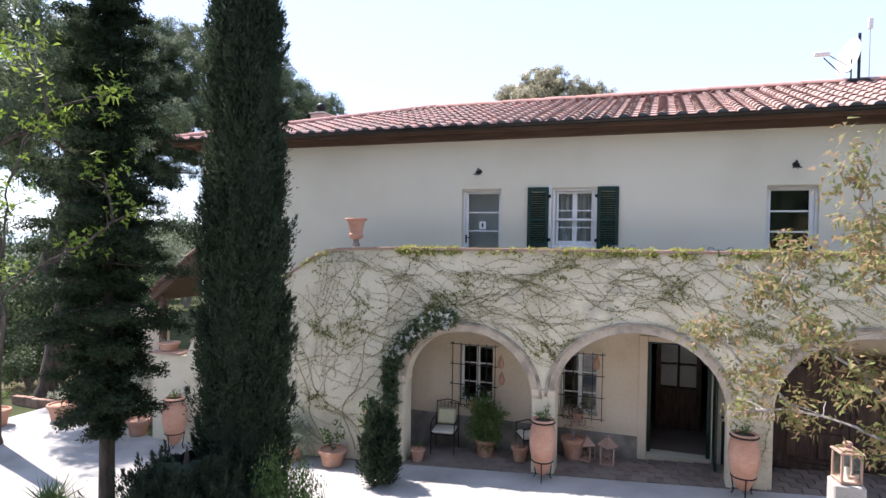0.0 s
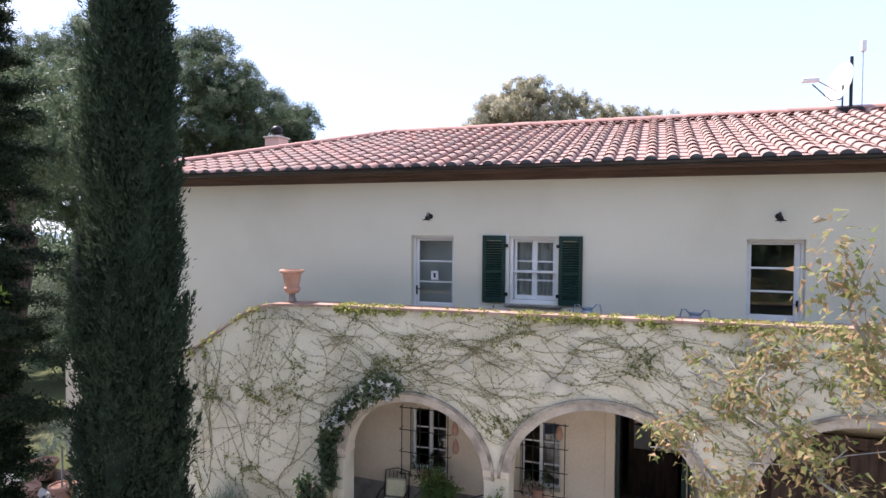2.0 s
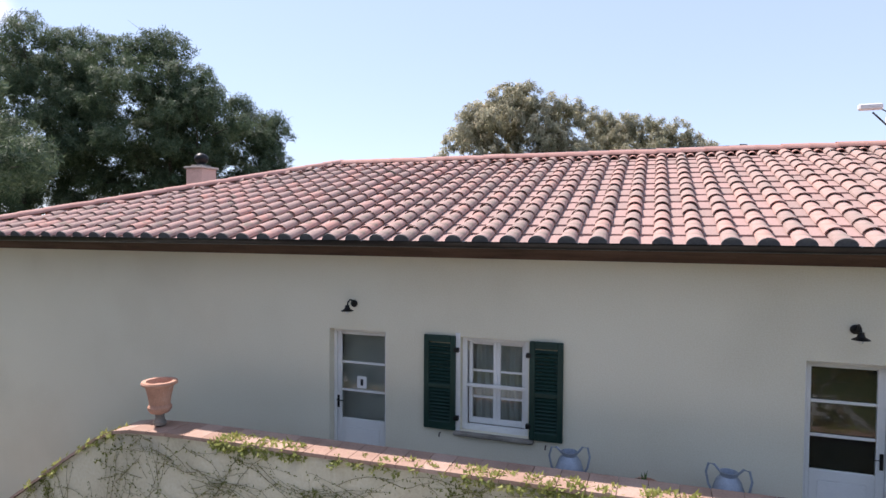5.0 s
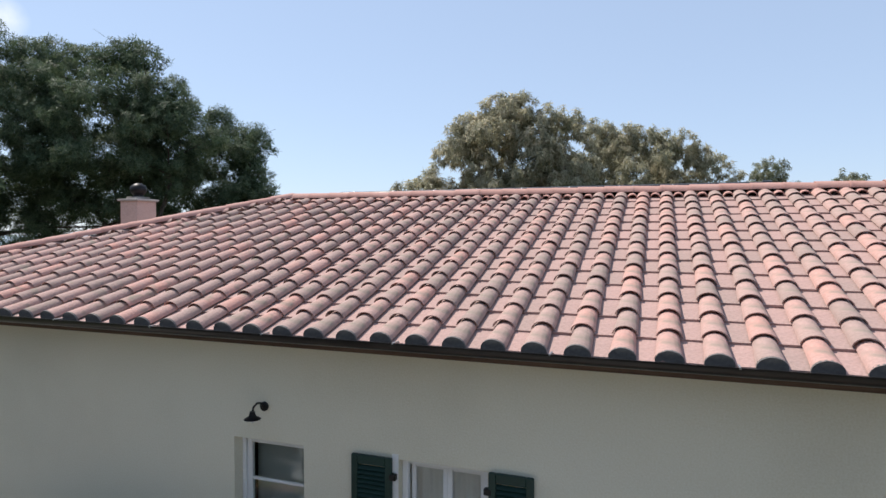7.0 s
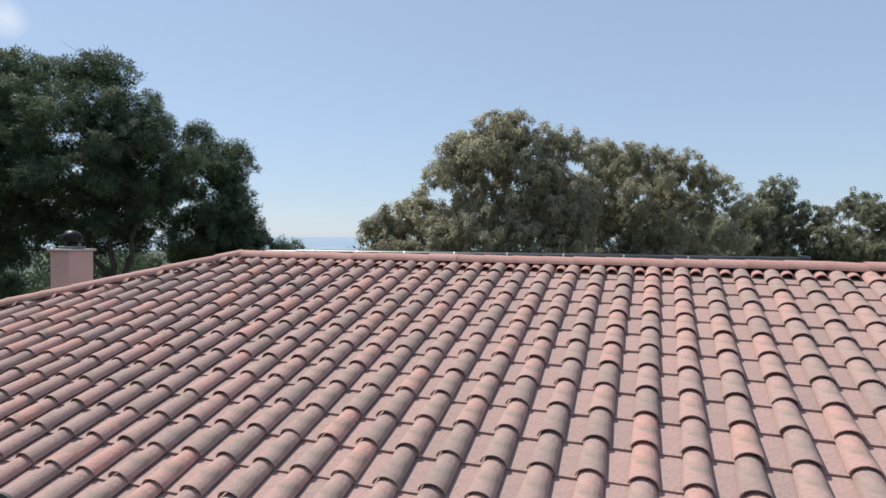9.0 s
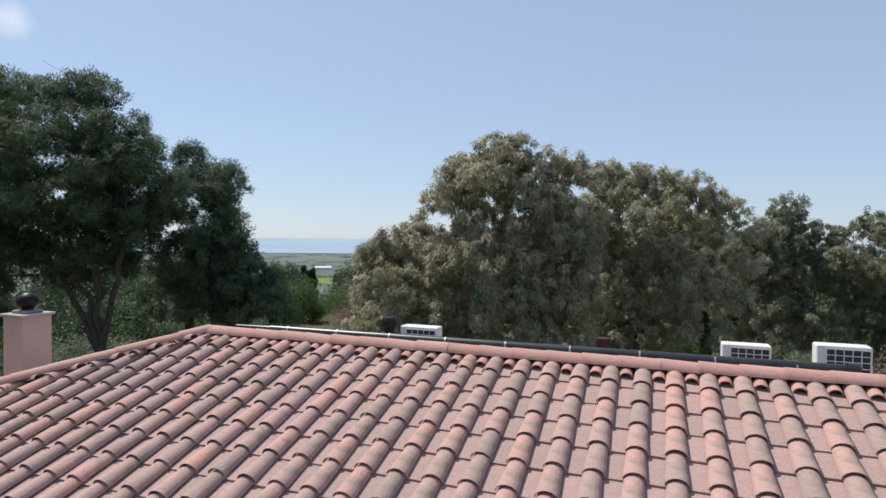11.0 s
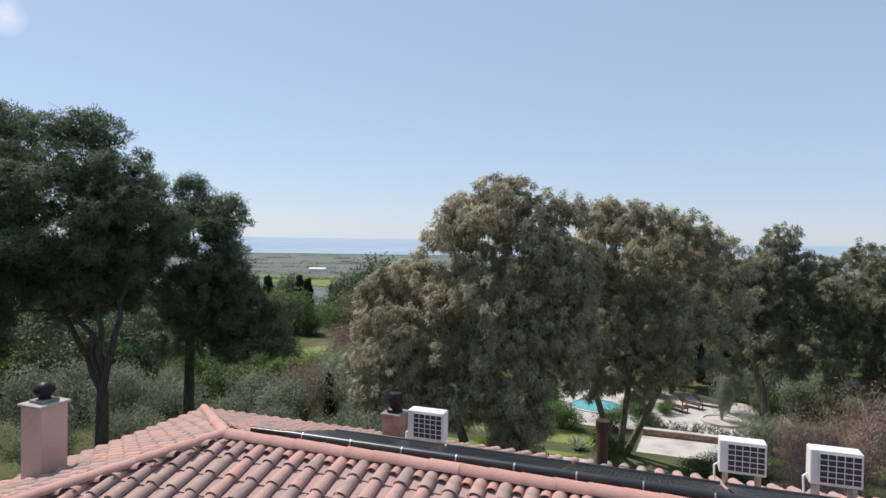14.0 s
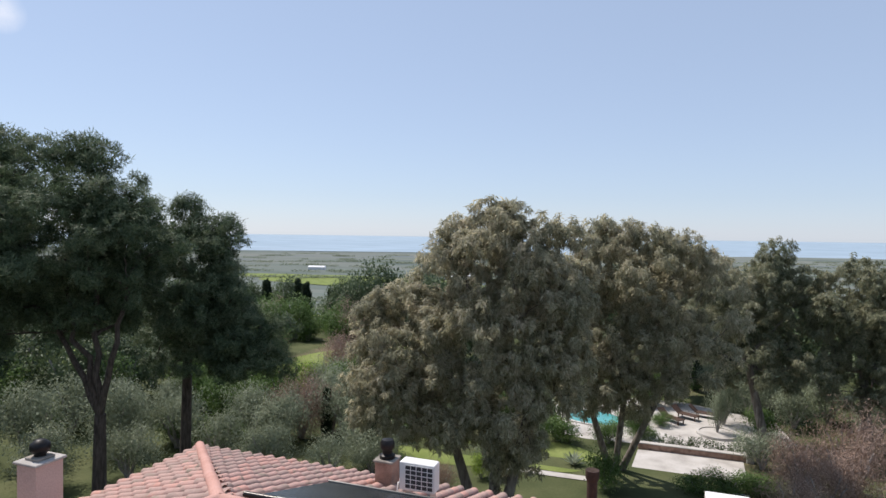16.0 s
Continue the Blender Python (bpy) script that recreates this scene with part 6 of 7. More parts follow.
air_conditioner(-4.68, -3.94, 20.62, 8.435, 0)
air_conditioner(0.91, 1.64, 21.15, 8.40, 0)
air_conditioner(2.19, 2.92, 20.78, 8.535, 0)
for k in range(4):
    x0 = -6.0 + 2.3 * k
    mat_m = Mesh()
    n = 30
    for i in range(n):
        x = x0 + 2.24 * i / n
        prof = [(x + 0.0747 * j / 4, 0.013 * math.sin(math.pi * j / 4)) for j in range(5)]
        mat_m.add([(px, y, roof_z(y) + 0.175 + h) for px, h in prof for y in (17.86, 20.15)], [(2 * j, 2 * j + 2, 2 * j + 3, 2 * j + 1) for j in range(4)])
    sm = thing("solar_mat", (0, 0, 0), "black ribbed solar heating mat lying on the back slope", "solar mat", "solar mats")
    part("ribs", mat_m, MAT, sm, "", True)
    part("backing", Mesh().add([(x0, 17.86, roof_z(17.86) + 0.168), (x0 + 2.24, 17.86, roof_z(17.86) + 0.168), (x0 + 2.24, 20.15, roof_z(20.15) + 0.168), (x0, 20.15, roof_z(20.15) + 0.168)], [(0, 1, 2, 3)]), RUBBER, sm)
    part("lower_header", Mesh().tube([(x0, 20.18, roof_z(20.18) + 0.19), (x0 + 2.24, 20.18, roof_z(20.18) + 0.19)], 0.03, 8), RUBBER, sm, "", True)
hp = thing("header_pipe", (0, 0, 0), "thick black header pipe lying behind the ridge tiles", "pipe")
long_pipe = part("pipe", Mesh().tube([(-5.5, 17.76, 8.73), (-2, 17.77, 8.735), (1.84, 17.76, 8.74)], 0.062, 12), RUBBER, hp, "", True)
part("end_sleeve", Mesh().tube([(-6.12, 17.75, 8.725), (-5.5, 17.76, 8.73)], 0.05, 12), GUTTER, hp, "dull dark end of the pipe", True)
part("end_plug", Mesh().tube([(1.84, 17.76, 8.74), (1.96, 17.76, 8.73)], 0.085, 12), RUBBER, hp, "", True)
for k in range(9):
    part("clamp", Mesh().tube([(-5.2 + 0.82 * k, 17.762, 8.733), (-5.18 + 0.82 * k, 17.762, 8.733)], 0.066, 12), STEEL, long_pipe, "", True)

# ---- arcade: window grilles, doors, furniture, pots ----
for (x0, x1, z0, z1), nm in ((LOW_WIN, "window_2"), (LOW_WIN_B, "window_3")):
    w = thing(nm, (0, 0, 0), "white casement window behind a projecting iron grille", "window", kind="structure")
    y = 12.86
    for a, b, c, d in ((x0, x0 + 0.05, z0, z1), (x1 - 0.05, x1, z0, z1), (x0 + 0.05, x1 - 0.05, z1 - 0.05, z1), (x0 + 0.05, x1 - 0.05, z0, z0 + 0.06), ((x0 + x1) / 2 - 0.04, (x0 + x1) / 2 + 0.04, z0 + 0.06, z1 - 0.05)):
        bar(w, "window_frame", a, b, y, y + 0.06, c, d, WHITE_PAINT)
    for k in (1, 2):
        z = z0 + (z1 - z0) * k / 3
        for a, b in ((x0 + 0.05, (x0 + x1) / 2 - 0.04), ((x0 + x1) / 2 + 0.04, x1 - 0.05)):
            bar(w, "glazing_bar", a, b, y + 0.005, y + 0.05, z - 0.012, z + 0.012, WHITE_PAINT, 0.003)
    pane(w, x0 + 0.05, x1 - 0.05, y + 0.03, z0 + 0.06, z1 - 0.05)
    g = thing("window_grille", (0, 0, 0), "black wrought-iron window grille on the arcade wall", "grille", "window grilles")
    a0, a1, b0, b1 = x0 - 0.1, x1 + 0.1, z0 - 0.05, z1 + 0.08
    for k in range(6):
        x = a0 + (a1 - a0) * k / 5
        part("upright", Mesh().tube([(x, 12.5, b0), (x, 12.5, b1)], 0.009, 6), BLACK_METAL, g)
    for k in range(4):
        z = b0 + 0.04 + (b1 - b0 - 0.08) * k / 3
        part("crossbar", Mesh().tube([(a0 - 0.05, 12.7, z), (a0 - 0.05, 12.5, z), (a1 + 0.05, 12.5, z), (a1 + 0.05, 12.7, z)], 0.009, 6), BLACK_METAL, g)
    potted("potted_plant", "dark trailing plant on the window ledge", ((x0 + x1) / 2, 12.56, z0 - 0.12), 0.13, 0.2, L_DARK, [(0, 0, 0.1, 0.30, 0.12, 0.2), (0.15, 0, 0.2, 0.2, 0.12, 0.2), (-0.2, 0, 0.05, 0.2, 0.1, 0.2)], 51, 0.07, 0.035)

ed = thing("door_3", (0, 0, 0), "dark panelled entrance door standing open inwards", "door", kind="structure")
part("leaf", Mesh().box(-0.04, 0.01, 13.06, 14.1, 0.42, 2.72, b=0.008), DARK_WOOD, ed)
part("frame", Mesh().box(-0.05, 0.02, 12.86, 13.0, 0.42, 2.75, b=0.006).box(1.05, 1.12, 12.86, 13.0, 0.42, 2.75, b=0.006).box(0.02, 1.05, 12.86, 13.0, 2.68, 2.75, b=0.006), GREEN_PAINT, ed)
part("open_leaf", Mesh().box(1.135, 1.175, 12.08, 12.66, 0.46, 2.6, b=0.006), GREEN_PAINT, ed, "dark green outer leaf folded out")
inner = thing("inner_door", (0.1, 14.6, 0.50), "dark inner door with small glazed panes in the hallway", "door")
part("frame", Mesh().box(0, 0.1, 0, 0.06, 0, 2.1, b=0.006).box(0.85, 0.95, 0, 0.06, 0, 2.1, b=0.006).box(0.1, 0.85, 0, 0.06, 2.0, 2.1, b=0.006).box(0.1, 0.85, 0, 0.06, 0, 0.95, b=0.006).box(0.45, 0.5, 0, 0.06, 0.95, 2.0, b=0.004), DARK_WOOD, inner)
# opaque pale panes: the faint reflection of glass is put into their colour
for x in (0.1, 0.5):
    for z in (0.95, 1.48):
        part("pane", Mesh().box(x + 0.005, x + 0.345, 0.02, 0.03, z + 0.02, z + 0.50), NET_AND_SHEEN, inner, "opaque pane with a faint reflection put into its pale colour")
for z in (1.40, 2.2):
    part("strap_hinge", Mesh().box(1.18, 1.72, 12.672, 12.692, z - 0.018, z + 0.018, b=0.004), BLACK_METAL, ed)
structure("plinth_side", Mesh().box(1.30, 8.0, YF - 0.025, YF - 0.003, 0.0, 1.32), GREEN_PAINT, "dark green painted skirting beside the entrance", "plinth")
cab = thing("carved_door", (2.15, 12.52, 0.64), "large dark carved wooden double door under the arch", "door")
part("frame", Mesh().box(0, 2.4, 0.02, 0.14, 0, 0.12, b=0.01).box(0, 2.4, 0.02, 0.14, 1.98, 2.12, b=0.01).box(0, 0.12, 0.02, 0.14, 0.12, 1.98, b=0.01).box(2.28, 2.4, 0.02, 0.14, 0.12, 1.98, b=0.01), DARK_WOOD, cab)
for s in range(2):
    lf = part("leaf", Mesh().box(0.125 + s * 1.08, 1.195 + s * 1.08, 0.06, 0.12, 0.125, 1.975, b=0.005), DARK_WOOD, cab)
    for i in range(2):
        for j in range(3):
            x, z = 0.20 + s * 1.08 + i * 0.5, 0.22 + j * 0.6
            part("panel", Mesh().box(x, x + 0.4, 0.035, 0.062, z, z + 0.48, b=0.025), DARK_WOOD, lf)
    part("pull_ring", Mesh().lathe([(0.03, 0), (0.045, 0.012), (0.03, 0.024)], 12, (1.12 + s * 0.16, 0.03, 1.1)), STEEL, lf, "", True)


def jar(at, h, r, label):
    j = thing("oil_jar", at, label, "jar", "terracotta jars")
    s = h
    part("vessel", Mesh().lathe([(0.22 * r, 0.09 * s), (0.42 * r, 0.13 * s), (0.66 * r, 0.25 * s), (0.86 * r, 0.40 * s), (0.98 * r, 0.56 * s), (1.0 * r, 0.68 * s), (0.94 * r, 0.80 * s), (0.82 * r, 0.91 * s), (0.74 * r, 0.945 * s), (0.86 * r, 0.96 * s), (0.88 * r, 0.99 * s), (0.78 * r, 1.0 * s), (0.66 * r, 0.98 * s), (0.60 * r, 0.90 * s), (0.05 * r, 0.88 * s)], 28), TERRACOTTA, j, "", True)
    for z, q in ((0.32, 0.765), (0.955, 0.88)):
        part("iron_ring", Mesh().lathe([(q * r + 0.006, z * s - 0.012), (q * r + 0.016, z * s), (q * r + 0.006, z * s + 0.012)], 24), BLACK_METAL, j, "", True)
    for k in range(3):
        a = 2.1 * k + 0.6
        part("stand_leg", Mesh().tube([(0.80 * r * math.cos(a), 0.80 * r * math.sin(a), 0.32 * s), (0.62 * r * math.cos(a), 0.62 * r * math.sin(a), 0.06 * s), (0.75 * r * math.cos(a), 0.75 * r * math.sin(a), 0)], 0.011, 6), BLACK_METAL, j)
    g = np.random.default_rng(int(h * 100))
    part("succulent", leaf_mesh("succulent", leaves(g, blob_points(g, [(0, 0, s + 0.04, r * 0.6, r * 0.6, 0.08)], 900, 0.1), 0.05, 4, 0.09, 0.03, 0, 0.6), L_GREEN), None, j)
    return j


jar((-1.82, 11.14, ground_z(-1.8, 11.1) + 0.012), 1.13, 0.245, "tall terracotta oil jar in an iron stand by the pier")
jar((1.5, 11.12, ground_z(1.5, 11.1) + 0.012), 1.05, 0.245, "terracotta oil jar with an iron hoop by the pier")
pj = jar((-10.25, 11.0, ground_z(-10.2, 11.0) + 0.012), 1.2, 0.27, "large pale terracotta jar at the foot of the stairs")


def iron_chair(x, y, turn, label):
    c = thing("iron_chair", (x, y, ground_z(x, 11.5) + 0.035), label, "chair", "arcade chairs", turn)
    for sx in (-0.25, 0.25):
        part("front_leg", Mesh().tube([(sx, -0.25, 0), (sx, -0.24, 0.44), (sx, -0.24, 0.64)], 0.011, 6), BLACK_METAL, c)
        part("back_leg", Mesh().tube([(sx, 0.28, 0), (sx, 0.24, 0.44), (sx * 0.95, 0.33, 0.98)], 0.011, 6), BLACK_METAL, c)
        part("armrest", Mesh().tube([(sx, -0.26, 0.64), (sx * 1.05, 0.0, 0.68), (sx, 0.27, 0.66)], 0.012, 6), BLACK_METAL, c)
    part("seat_frame", Mesh().box(-0.25, 0.25, -0.24, 0.24, 0.41, 0.43), BLACK_METAL, c)
    part("top_rail", Mesh().tube([(-0.24, 0.33, 0.97), (0, 0.35, 1.02), (0.24, 0.33, 0.97)], 0.011, 6), BLACK_METAL, c)
    for k in range(5):
        part("back_rod", Mesh().tube([(-0.16 + 0.08 * k, 0.25, 0.46), (-0.16 + 0.08 * k, 0.335, 0.985)], 0.006, 5), BLACK_METAL, c)
    part("seat_cushion", Mesh().box(-0.24, 0.24, -0.25, 0.22, 0.432, 0.50, b=0.028), CUSHION, c, "cream seat cushion", True)
    m = pose(0, 0.19, 0.52, -12, 0, 0)
    part("back_cushion", Mesh().box(-0.20, 0.20, -0.05, 0.05, 0, 0.34, m, b=0.03), PALE_YELLOW, c, "pale yellow back cushion", True)
    return c


iron_chair(-4.12, 12.25, 8, "black iron armchair with cream cushions in the arcade")
iron_chair(-2.25, 12.22, -60, "black iron chair with a cream seat turned sideways")


def big_bush(name, label, x, y, w, h, foliage, seed):
    t = thing(name, (x, y, ground_z(x, 11.5) + 0.035), label, "plant")
    pot(t, 0.22, 0.35)
    g = np.random.default_rng(seed)
    bl = clumps(random.Random(seed), (0, 0, h * 0.55), (w * 0.55, w * 0.5, h * 0.4), 16, w * 0.33, 1.0)
    m = Mesh()
    for b in bl:
        limb(m, g, (0, 0, 0.3), b[:3], 0.012, 0.004, 4, 0.05, 5)
    part("branchwork", m, BARK_PALE, t)
    part("foliage", leaf_mesh("foliage", leaves(g, blob_points(g, bl, 700, 0.2), 0.08, 9, 0.11, 0.026, 0.6, 0), foliage), None, t)


big_bush("potted_plant", "large feathery green potted plant in the arcade", -3.18, 12.12, 0.56, 1.25, L_GREEN, 70)
gp = 0.012
potted("potted_plant", "terracotta pot with a leafy green shrub by the arcade", gz(-6.15, 11.05, gp), 0.30, 0.34, L_GREEN, [(0, 0, 0.22, 0.25, 0.25, 0.2), (0.12, 0, 0.42, 0.16, 0.16, 0.15), (-0.12, 0.05, 0.35, 0.16, 0.16, 0.12)], 71, 0.09, 0.04, 260)
potted("potted_plant", "silvery ornamental grass in a pot against the wall", gz(-7.15, 11.1, gp), 0.24, 0.36, L_SILVER, [(0, 0, 0.2, 0.46, 0.38, 0.28)], 72, 0.46, 0.016, 700, 0.3, 0.6, 6, 0.05)
potted("potted_plant", "small clay pot with a dry plant on the porch", (-2.42, 11.95, ground_z(-2.4, 11.5) + 0.035), 0.17, 0.3, L_PINK, [(0, 0, 0.1, 0.14, 0.14, 0.12)], 73)
potted("potted_plant", "small pale clay pot on the porch edge", (-4.45, 11.55, ground_z(-4.45, 11.5) + 0.035), 0.15, 0.26, L_GREEN, [(0, 0, 0.05, 0.1, 0.1, 0.08)], 74)
potted("potted_plant", "clay bowl of pale succulents on the low wall", (-11.0, 11.6, 1.90), 0.26, 0.2, L_SILVER, [(0, 0, 0.04, 0.16, 0.16, 0.06)], 75)
for k, (x, y) in enumerate([(-12.4, 11.0), (-14.6, 11.6), (-15.6, 10.6), (-13.4, 12.2)]):
    potted("potted_plant", "terracotta tub with green leaves on the court", gz(x, y, gp), 0.34, 0.42, (L_GREEN, L_SILVER)[k % 2], [(0, 0, 0.22, 0.3, 0.3, 0.22), (0.1, 0.1, 0.4, 0.2, 0.2, 0.15)], 76 + k, 0.1, 0.04, 220, group="court tubs")
st = thing("standard_tree", gz(-11.8, 11.45, gp), "clipped silver-leaved standard tree in a clay pot", "tree")
pot(st, 0.28, 0.38)
part("stem", Mesh().tube([(0, 0, 0.3), (0.01, 0, 0.8), (0, 0, 1.25)], 0.022, 8), BARK_PALE, st, "", True)
g = np.random.default_rng(80)
part("crown", leaf_mesh("crown", leaves(g, blob_points(g, [(0, 0, 1.48, 0.34, 0.34, 0.28)], 700, 0.3), 0.07, 6, 0.08, 0.03), L_SILVER), None, st)


def lantern(x, y, z, h, material, label):
    l = thing("lantern", (x, y, z), label, "lantern", "arcade lanterns", rt.uniform(-20, 20))
    w = h * 0.24
    part("base", Mesh().box(-w, w, -w, w, 0, h * 0.06, b=0.006), material, l)
    for sx in (-1, 1):
        for sy in (-1, 1):
            part("post", Mesh().box(sx * w * 0.9 - 0.012, sx * w * 0.9 + 0.012, sy * w * 0.9 - 0.012, sy * w * 0.9 + 0.012, h * 0.06, h * 0.62), material, l)
    for k in range(4):
        part("lattice", Mesh().box(-w * 0.85, w * 0.85, -0.005, 0.005, -0.008, 0.008, pose(0, (-w * 0.9, w * 0.9)[k % 2], h * (0.34), 0, (40, -40)[k // 2], 0)), material, l)
    part("roof", Mesh().lathe([(w * 1.5, h * 0.62), (w * 1.45, h * 0.65), (w * 0.5, h * 0.86), (w * 0.2, h * 0.9), (w * 0.2, h * 0.97), (0.004, h)], 4), material, l)


pz = lambda x: ground_z(x, 11.5) + 0.035
lantern(-0.74, 12.12, pz(-0.74), 0.56, COPING, "reddish pierced clay lantern on the porch floor")
lantern(-1.14, 12.25, pz(-1.14), 0.50, COPING, "reddish pierced clay lantern beside the plant stand")
post_z = ground_z(2.74, 10.3) + 0.68
gl = thing("lantern", (2.74, 10.3, post_z), "copper-coloured lantern with glazed sides on a stone post", "lantern", turn=12)
part("base", Mesh().box(-0.15, 0.15, -0.15, 0.15, 0, 0.04, b=0.008), COPING, gl)
for sx in (-1, 1):
    for sy in (-1, 1):
        part("post", Mesh().box(sx * 0.13 - 0.014, sx * 0.13 + 0.014, sy * 0.13 - 0.014, sy * 0.13 + 0.014, 0.04, 0.42), COPING, gl)
for k in range(4):
    m = pose(0, 0, 0, 0, 0, 90 * k)
    ob = part("pane", Mesh().box(-0.115, 0.115, -0.133, -0.129, 0.045, 0.415, m), GLASS, gl)
    ob.visible_shadow = False
part("candle", Mesh().lathe([(0.035, 0.04), (0.035, 0.2), (0.005, 0.21)], 12), CUSHION, gl, "pale candle", True)
lid = part("roof", Mesh().box(-0.165, 0.165, -0.165, 0.165, 0.42, 0.45, b=0.01).box(-0.12, 0.12, -0.12, 0.12, 0.45, 0.49, b=0.018), COPING, gl)
part("chimney", Mesh().lathe([(0.05, 0.49), (0.05, 0.53), (0.065, 0.54), (0.05, 0.57), (0.005, 0.58)], 14), COPING, lid, "", True)
tagged(part("stone_post", Mesh().box(2.54, 2.94, 10.1, 10.5, ground_z(2.74, 10.3) - 0.1, ground_z(2.74, 10.3) + 0.67, b=0.02), DECK), "square pale stone post carrying a lantern", "post")
potted("plant_stand", "clay pots of dry flowers on a wire stand", (-1.42, 12.3, pz(-1.42)), 0.24, 0.42, L_PINK, [(0, 0, 0.2, 0.3, 0.2, 0.25), (0.1, 0, 0.4, 0.25, 0.2, 0.2), (-0.1, 0, 0.5, 0.2, 0.15, 0.2)], 85, 0.08, 0.02, 240)
for x, z in ((-3.02, 2.09), (-3.0, 1.74), (-1.03, 2.25)):
    o = thing("wall_ornament", (x, 12.69, z), "dark red clay wall ornament", "ornament", "wall ornaments")
    m = Mesh().lathe([(0.005, -0.16), (0.05, -0.13), (0.075, -0.05), (0.05, 0.06), (0.02, 0.13), (0.005, 0.16)], 12)
    m.v = [(a, -abs(b) * 0.7 if b < 0 else 0, c) for a, b, c in m.v]
    part("relief", m, TERRACOTTA, o, "", True)

# ---- lean-to at the left end, low walls ----
lt = thing("lean_to", (0, 0, 0), "brown timber lean-to roof with clay tiles at the house end", "roof")
pts = [(-11.02, 4.42), (-12.75, 3.12)]
m = Mesh()
for (x, z) in pts:
    m.v += [(x, 12.75, z), (x, 16.5, z), (x, 12.75, z - 0.24), (x, 16.5, z - 0.24)]
m.f = [(0, 4, 5, 1), (2, 3, 7, 6), (0, 2, 6, 4), (1, 5, 7, 3), (4, 6, 7, 5), (0, 1, 3, 2)]
part("timber_deck", m, BROWN_WOOD, lt)
tm = Mesh()
F = slope_frame((-12.8, 16.5, 3.13), (0, -1, 0), Vector((1.73, 0, 1.30)))
for i in range(11):
    for r in range(5):
        q = F @ pose(i * PITCH + 0.1, r * EXPO - 0.02, 0.03)
        tm.add([q @ Vector(p) for p in COVER_V.v], COVER_V.f)
        q = F @ pose((i + 0.5) * PITCH + 0.1, r * EXPO - 0.02, 0.004)
        tm.add([q @ Vector(p) for p in PAN_V.v], PAN_V.f)
part("tiles", tm, COVER_ISL, lt, "", True)
for y in (12.95, 16.2):
    part("post", Mesh().box(-12.6, -12.45, y - 0.075, y + 0.075, ground_z(-12.5, y) - 0.1, 3.02, b=0.01), BROWN_WOOD, lt)
structure("garden_wall", Mesh().box(-14.4, -13.2, 13.6, 13.9, -1.2, 2.5, b=0.02), PINK_PLASTER, "pinkish plastered garden wall beside the house", "wall")
low = thing("stone_edging", (0, 0, 0), "low brick edging of the planting bed", "edging")
for k in range(26):
    x = -17.5 + 0.26 * k
    if x < -11.8:
        part("brick", Mesh().box(x, x + 0.25, 12.3, 12.45, ground_z(x, 12.3) - 0.1, ground_z(x, 12.3) + 0.16 + 0.01 * (k % 3), b=0.008), BRICKWALL, low)
wl = structure("terrace_wall", Mesh().box(-0.8, 5.3, 47.95, 48.25, -0.2, 0.36, b=0.03), BRICKWALL, "low brick retaining wall behind the paved court", "wall")
part("wall_cap", Mesh().box(-0.85, 5.35, 47.9, 48.3, 0.363, 0.42, b=0.01), DECK, wl)
part("end_pier", Mesh().box(5.1, 5.5, 47.8, 48.35, -0.2, 0.62, b=0.02), DECK, wl)
ring_m = Mesh().lathe([(1.30, 0.0), (1.30, 0.16), (1.12, 0.16), (1.12, 0.10), (0.02, 0.14)], 30, (4.0, 52.6, 0.02))
tagged(part("round_planter", ring_m, DECK, None, "", True), "round stone-edged planter on the pool terrace", "planter")
hedge = thing("hedge", (0, 0, 0), "clipped low green hedge along the garden wall", "hedge")
g = np.random.default_rng(90)
hb = [(x, 49.0, 0.35, 0.5, 0.45, 0.42) for x in np.arange(-0.3, 5.2, 0.55)]
part("foliage", leaf_mesh("foliage", leaves(g, blob_points(g, hb, 160, 0.3), 0.12, 10, 0.11, 0.05), L_DARK), None, hedge)


def lounger(x, y, turn):
    l = thing("sun_lounger", (x, y, 0.03), "dark wooden sun lounger on the pool terrace", "lounger", "pool loungers", turn)
    part("bed", Mesh().box(-0.32, 0.32, -0.9, 0.45, 0.28, 0.34, b=0.01), DARK_WOOD, l)
    part("backrest", Mesh().box(-0.32, 0.32, 0, 0.65, -0.03, 0.03, pose(0, 0.45, 0.32, 40, 0, 0), b=0.01), DARK_WOOD, l)
    for sx in (-0.27, 0.27):
        for sy in (-0.8, 0.4):
            part("leg", Mesh().box(sx - 0.03, sx + 0.03, sy - 0.03, sy + 0.03, 0, 0.28), DARK_WOOD, l)


lounger(2.2, 55.6, 60)
lounger(3.4, 56.4, 75)
lounger(1.2, 54.4, 50)

# ---- climbing vine on the arcade wall ----
rv = random.Random(77)


def on_wall(x, z):
    if not -10.2 < x < 8.5 or z < 0.1 or z > crest(x) - 0.02:
        return False
    for c, r, s in ARCHES:
        if math.hypot(x - c, max(0, z - s) / RISE) < r + 0.12 and z > s - 0.1 or (abs(x - c) < r + 0.04 and z <= s):
            return False
    return True


vine, tips = Mesh(), []


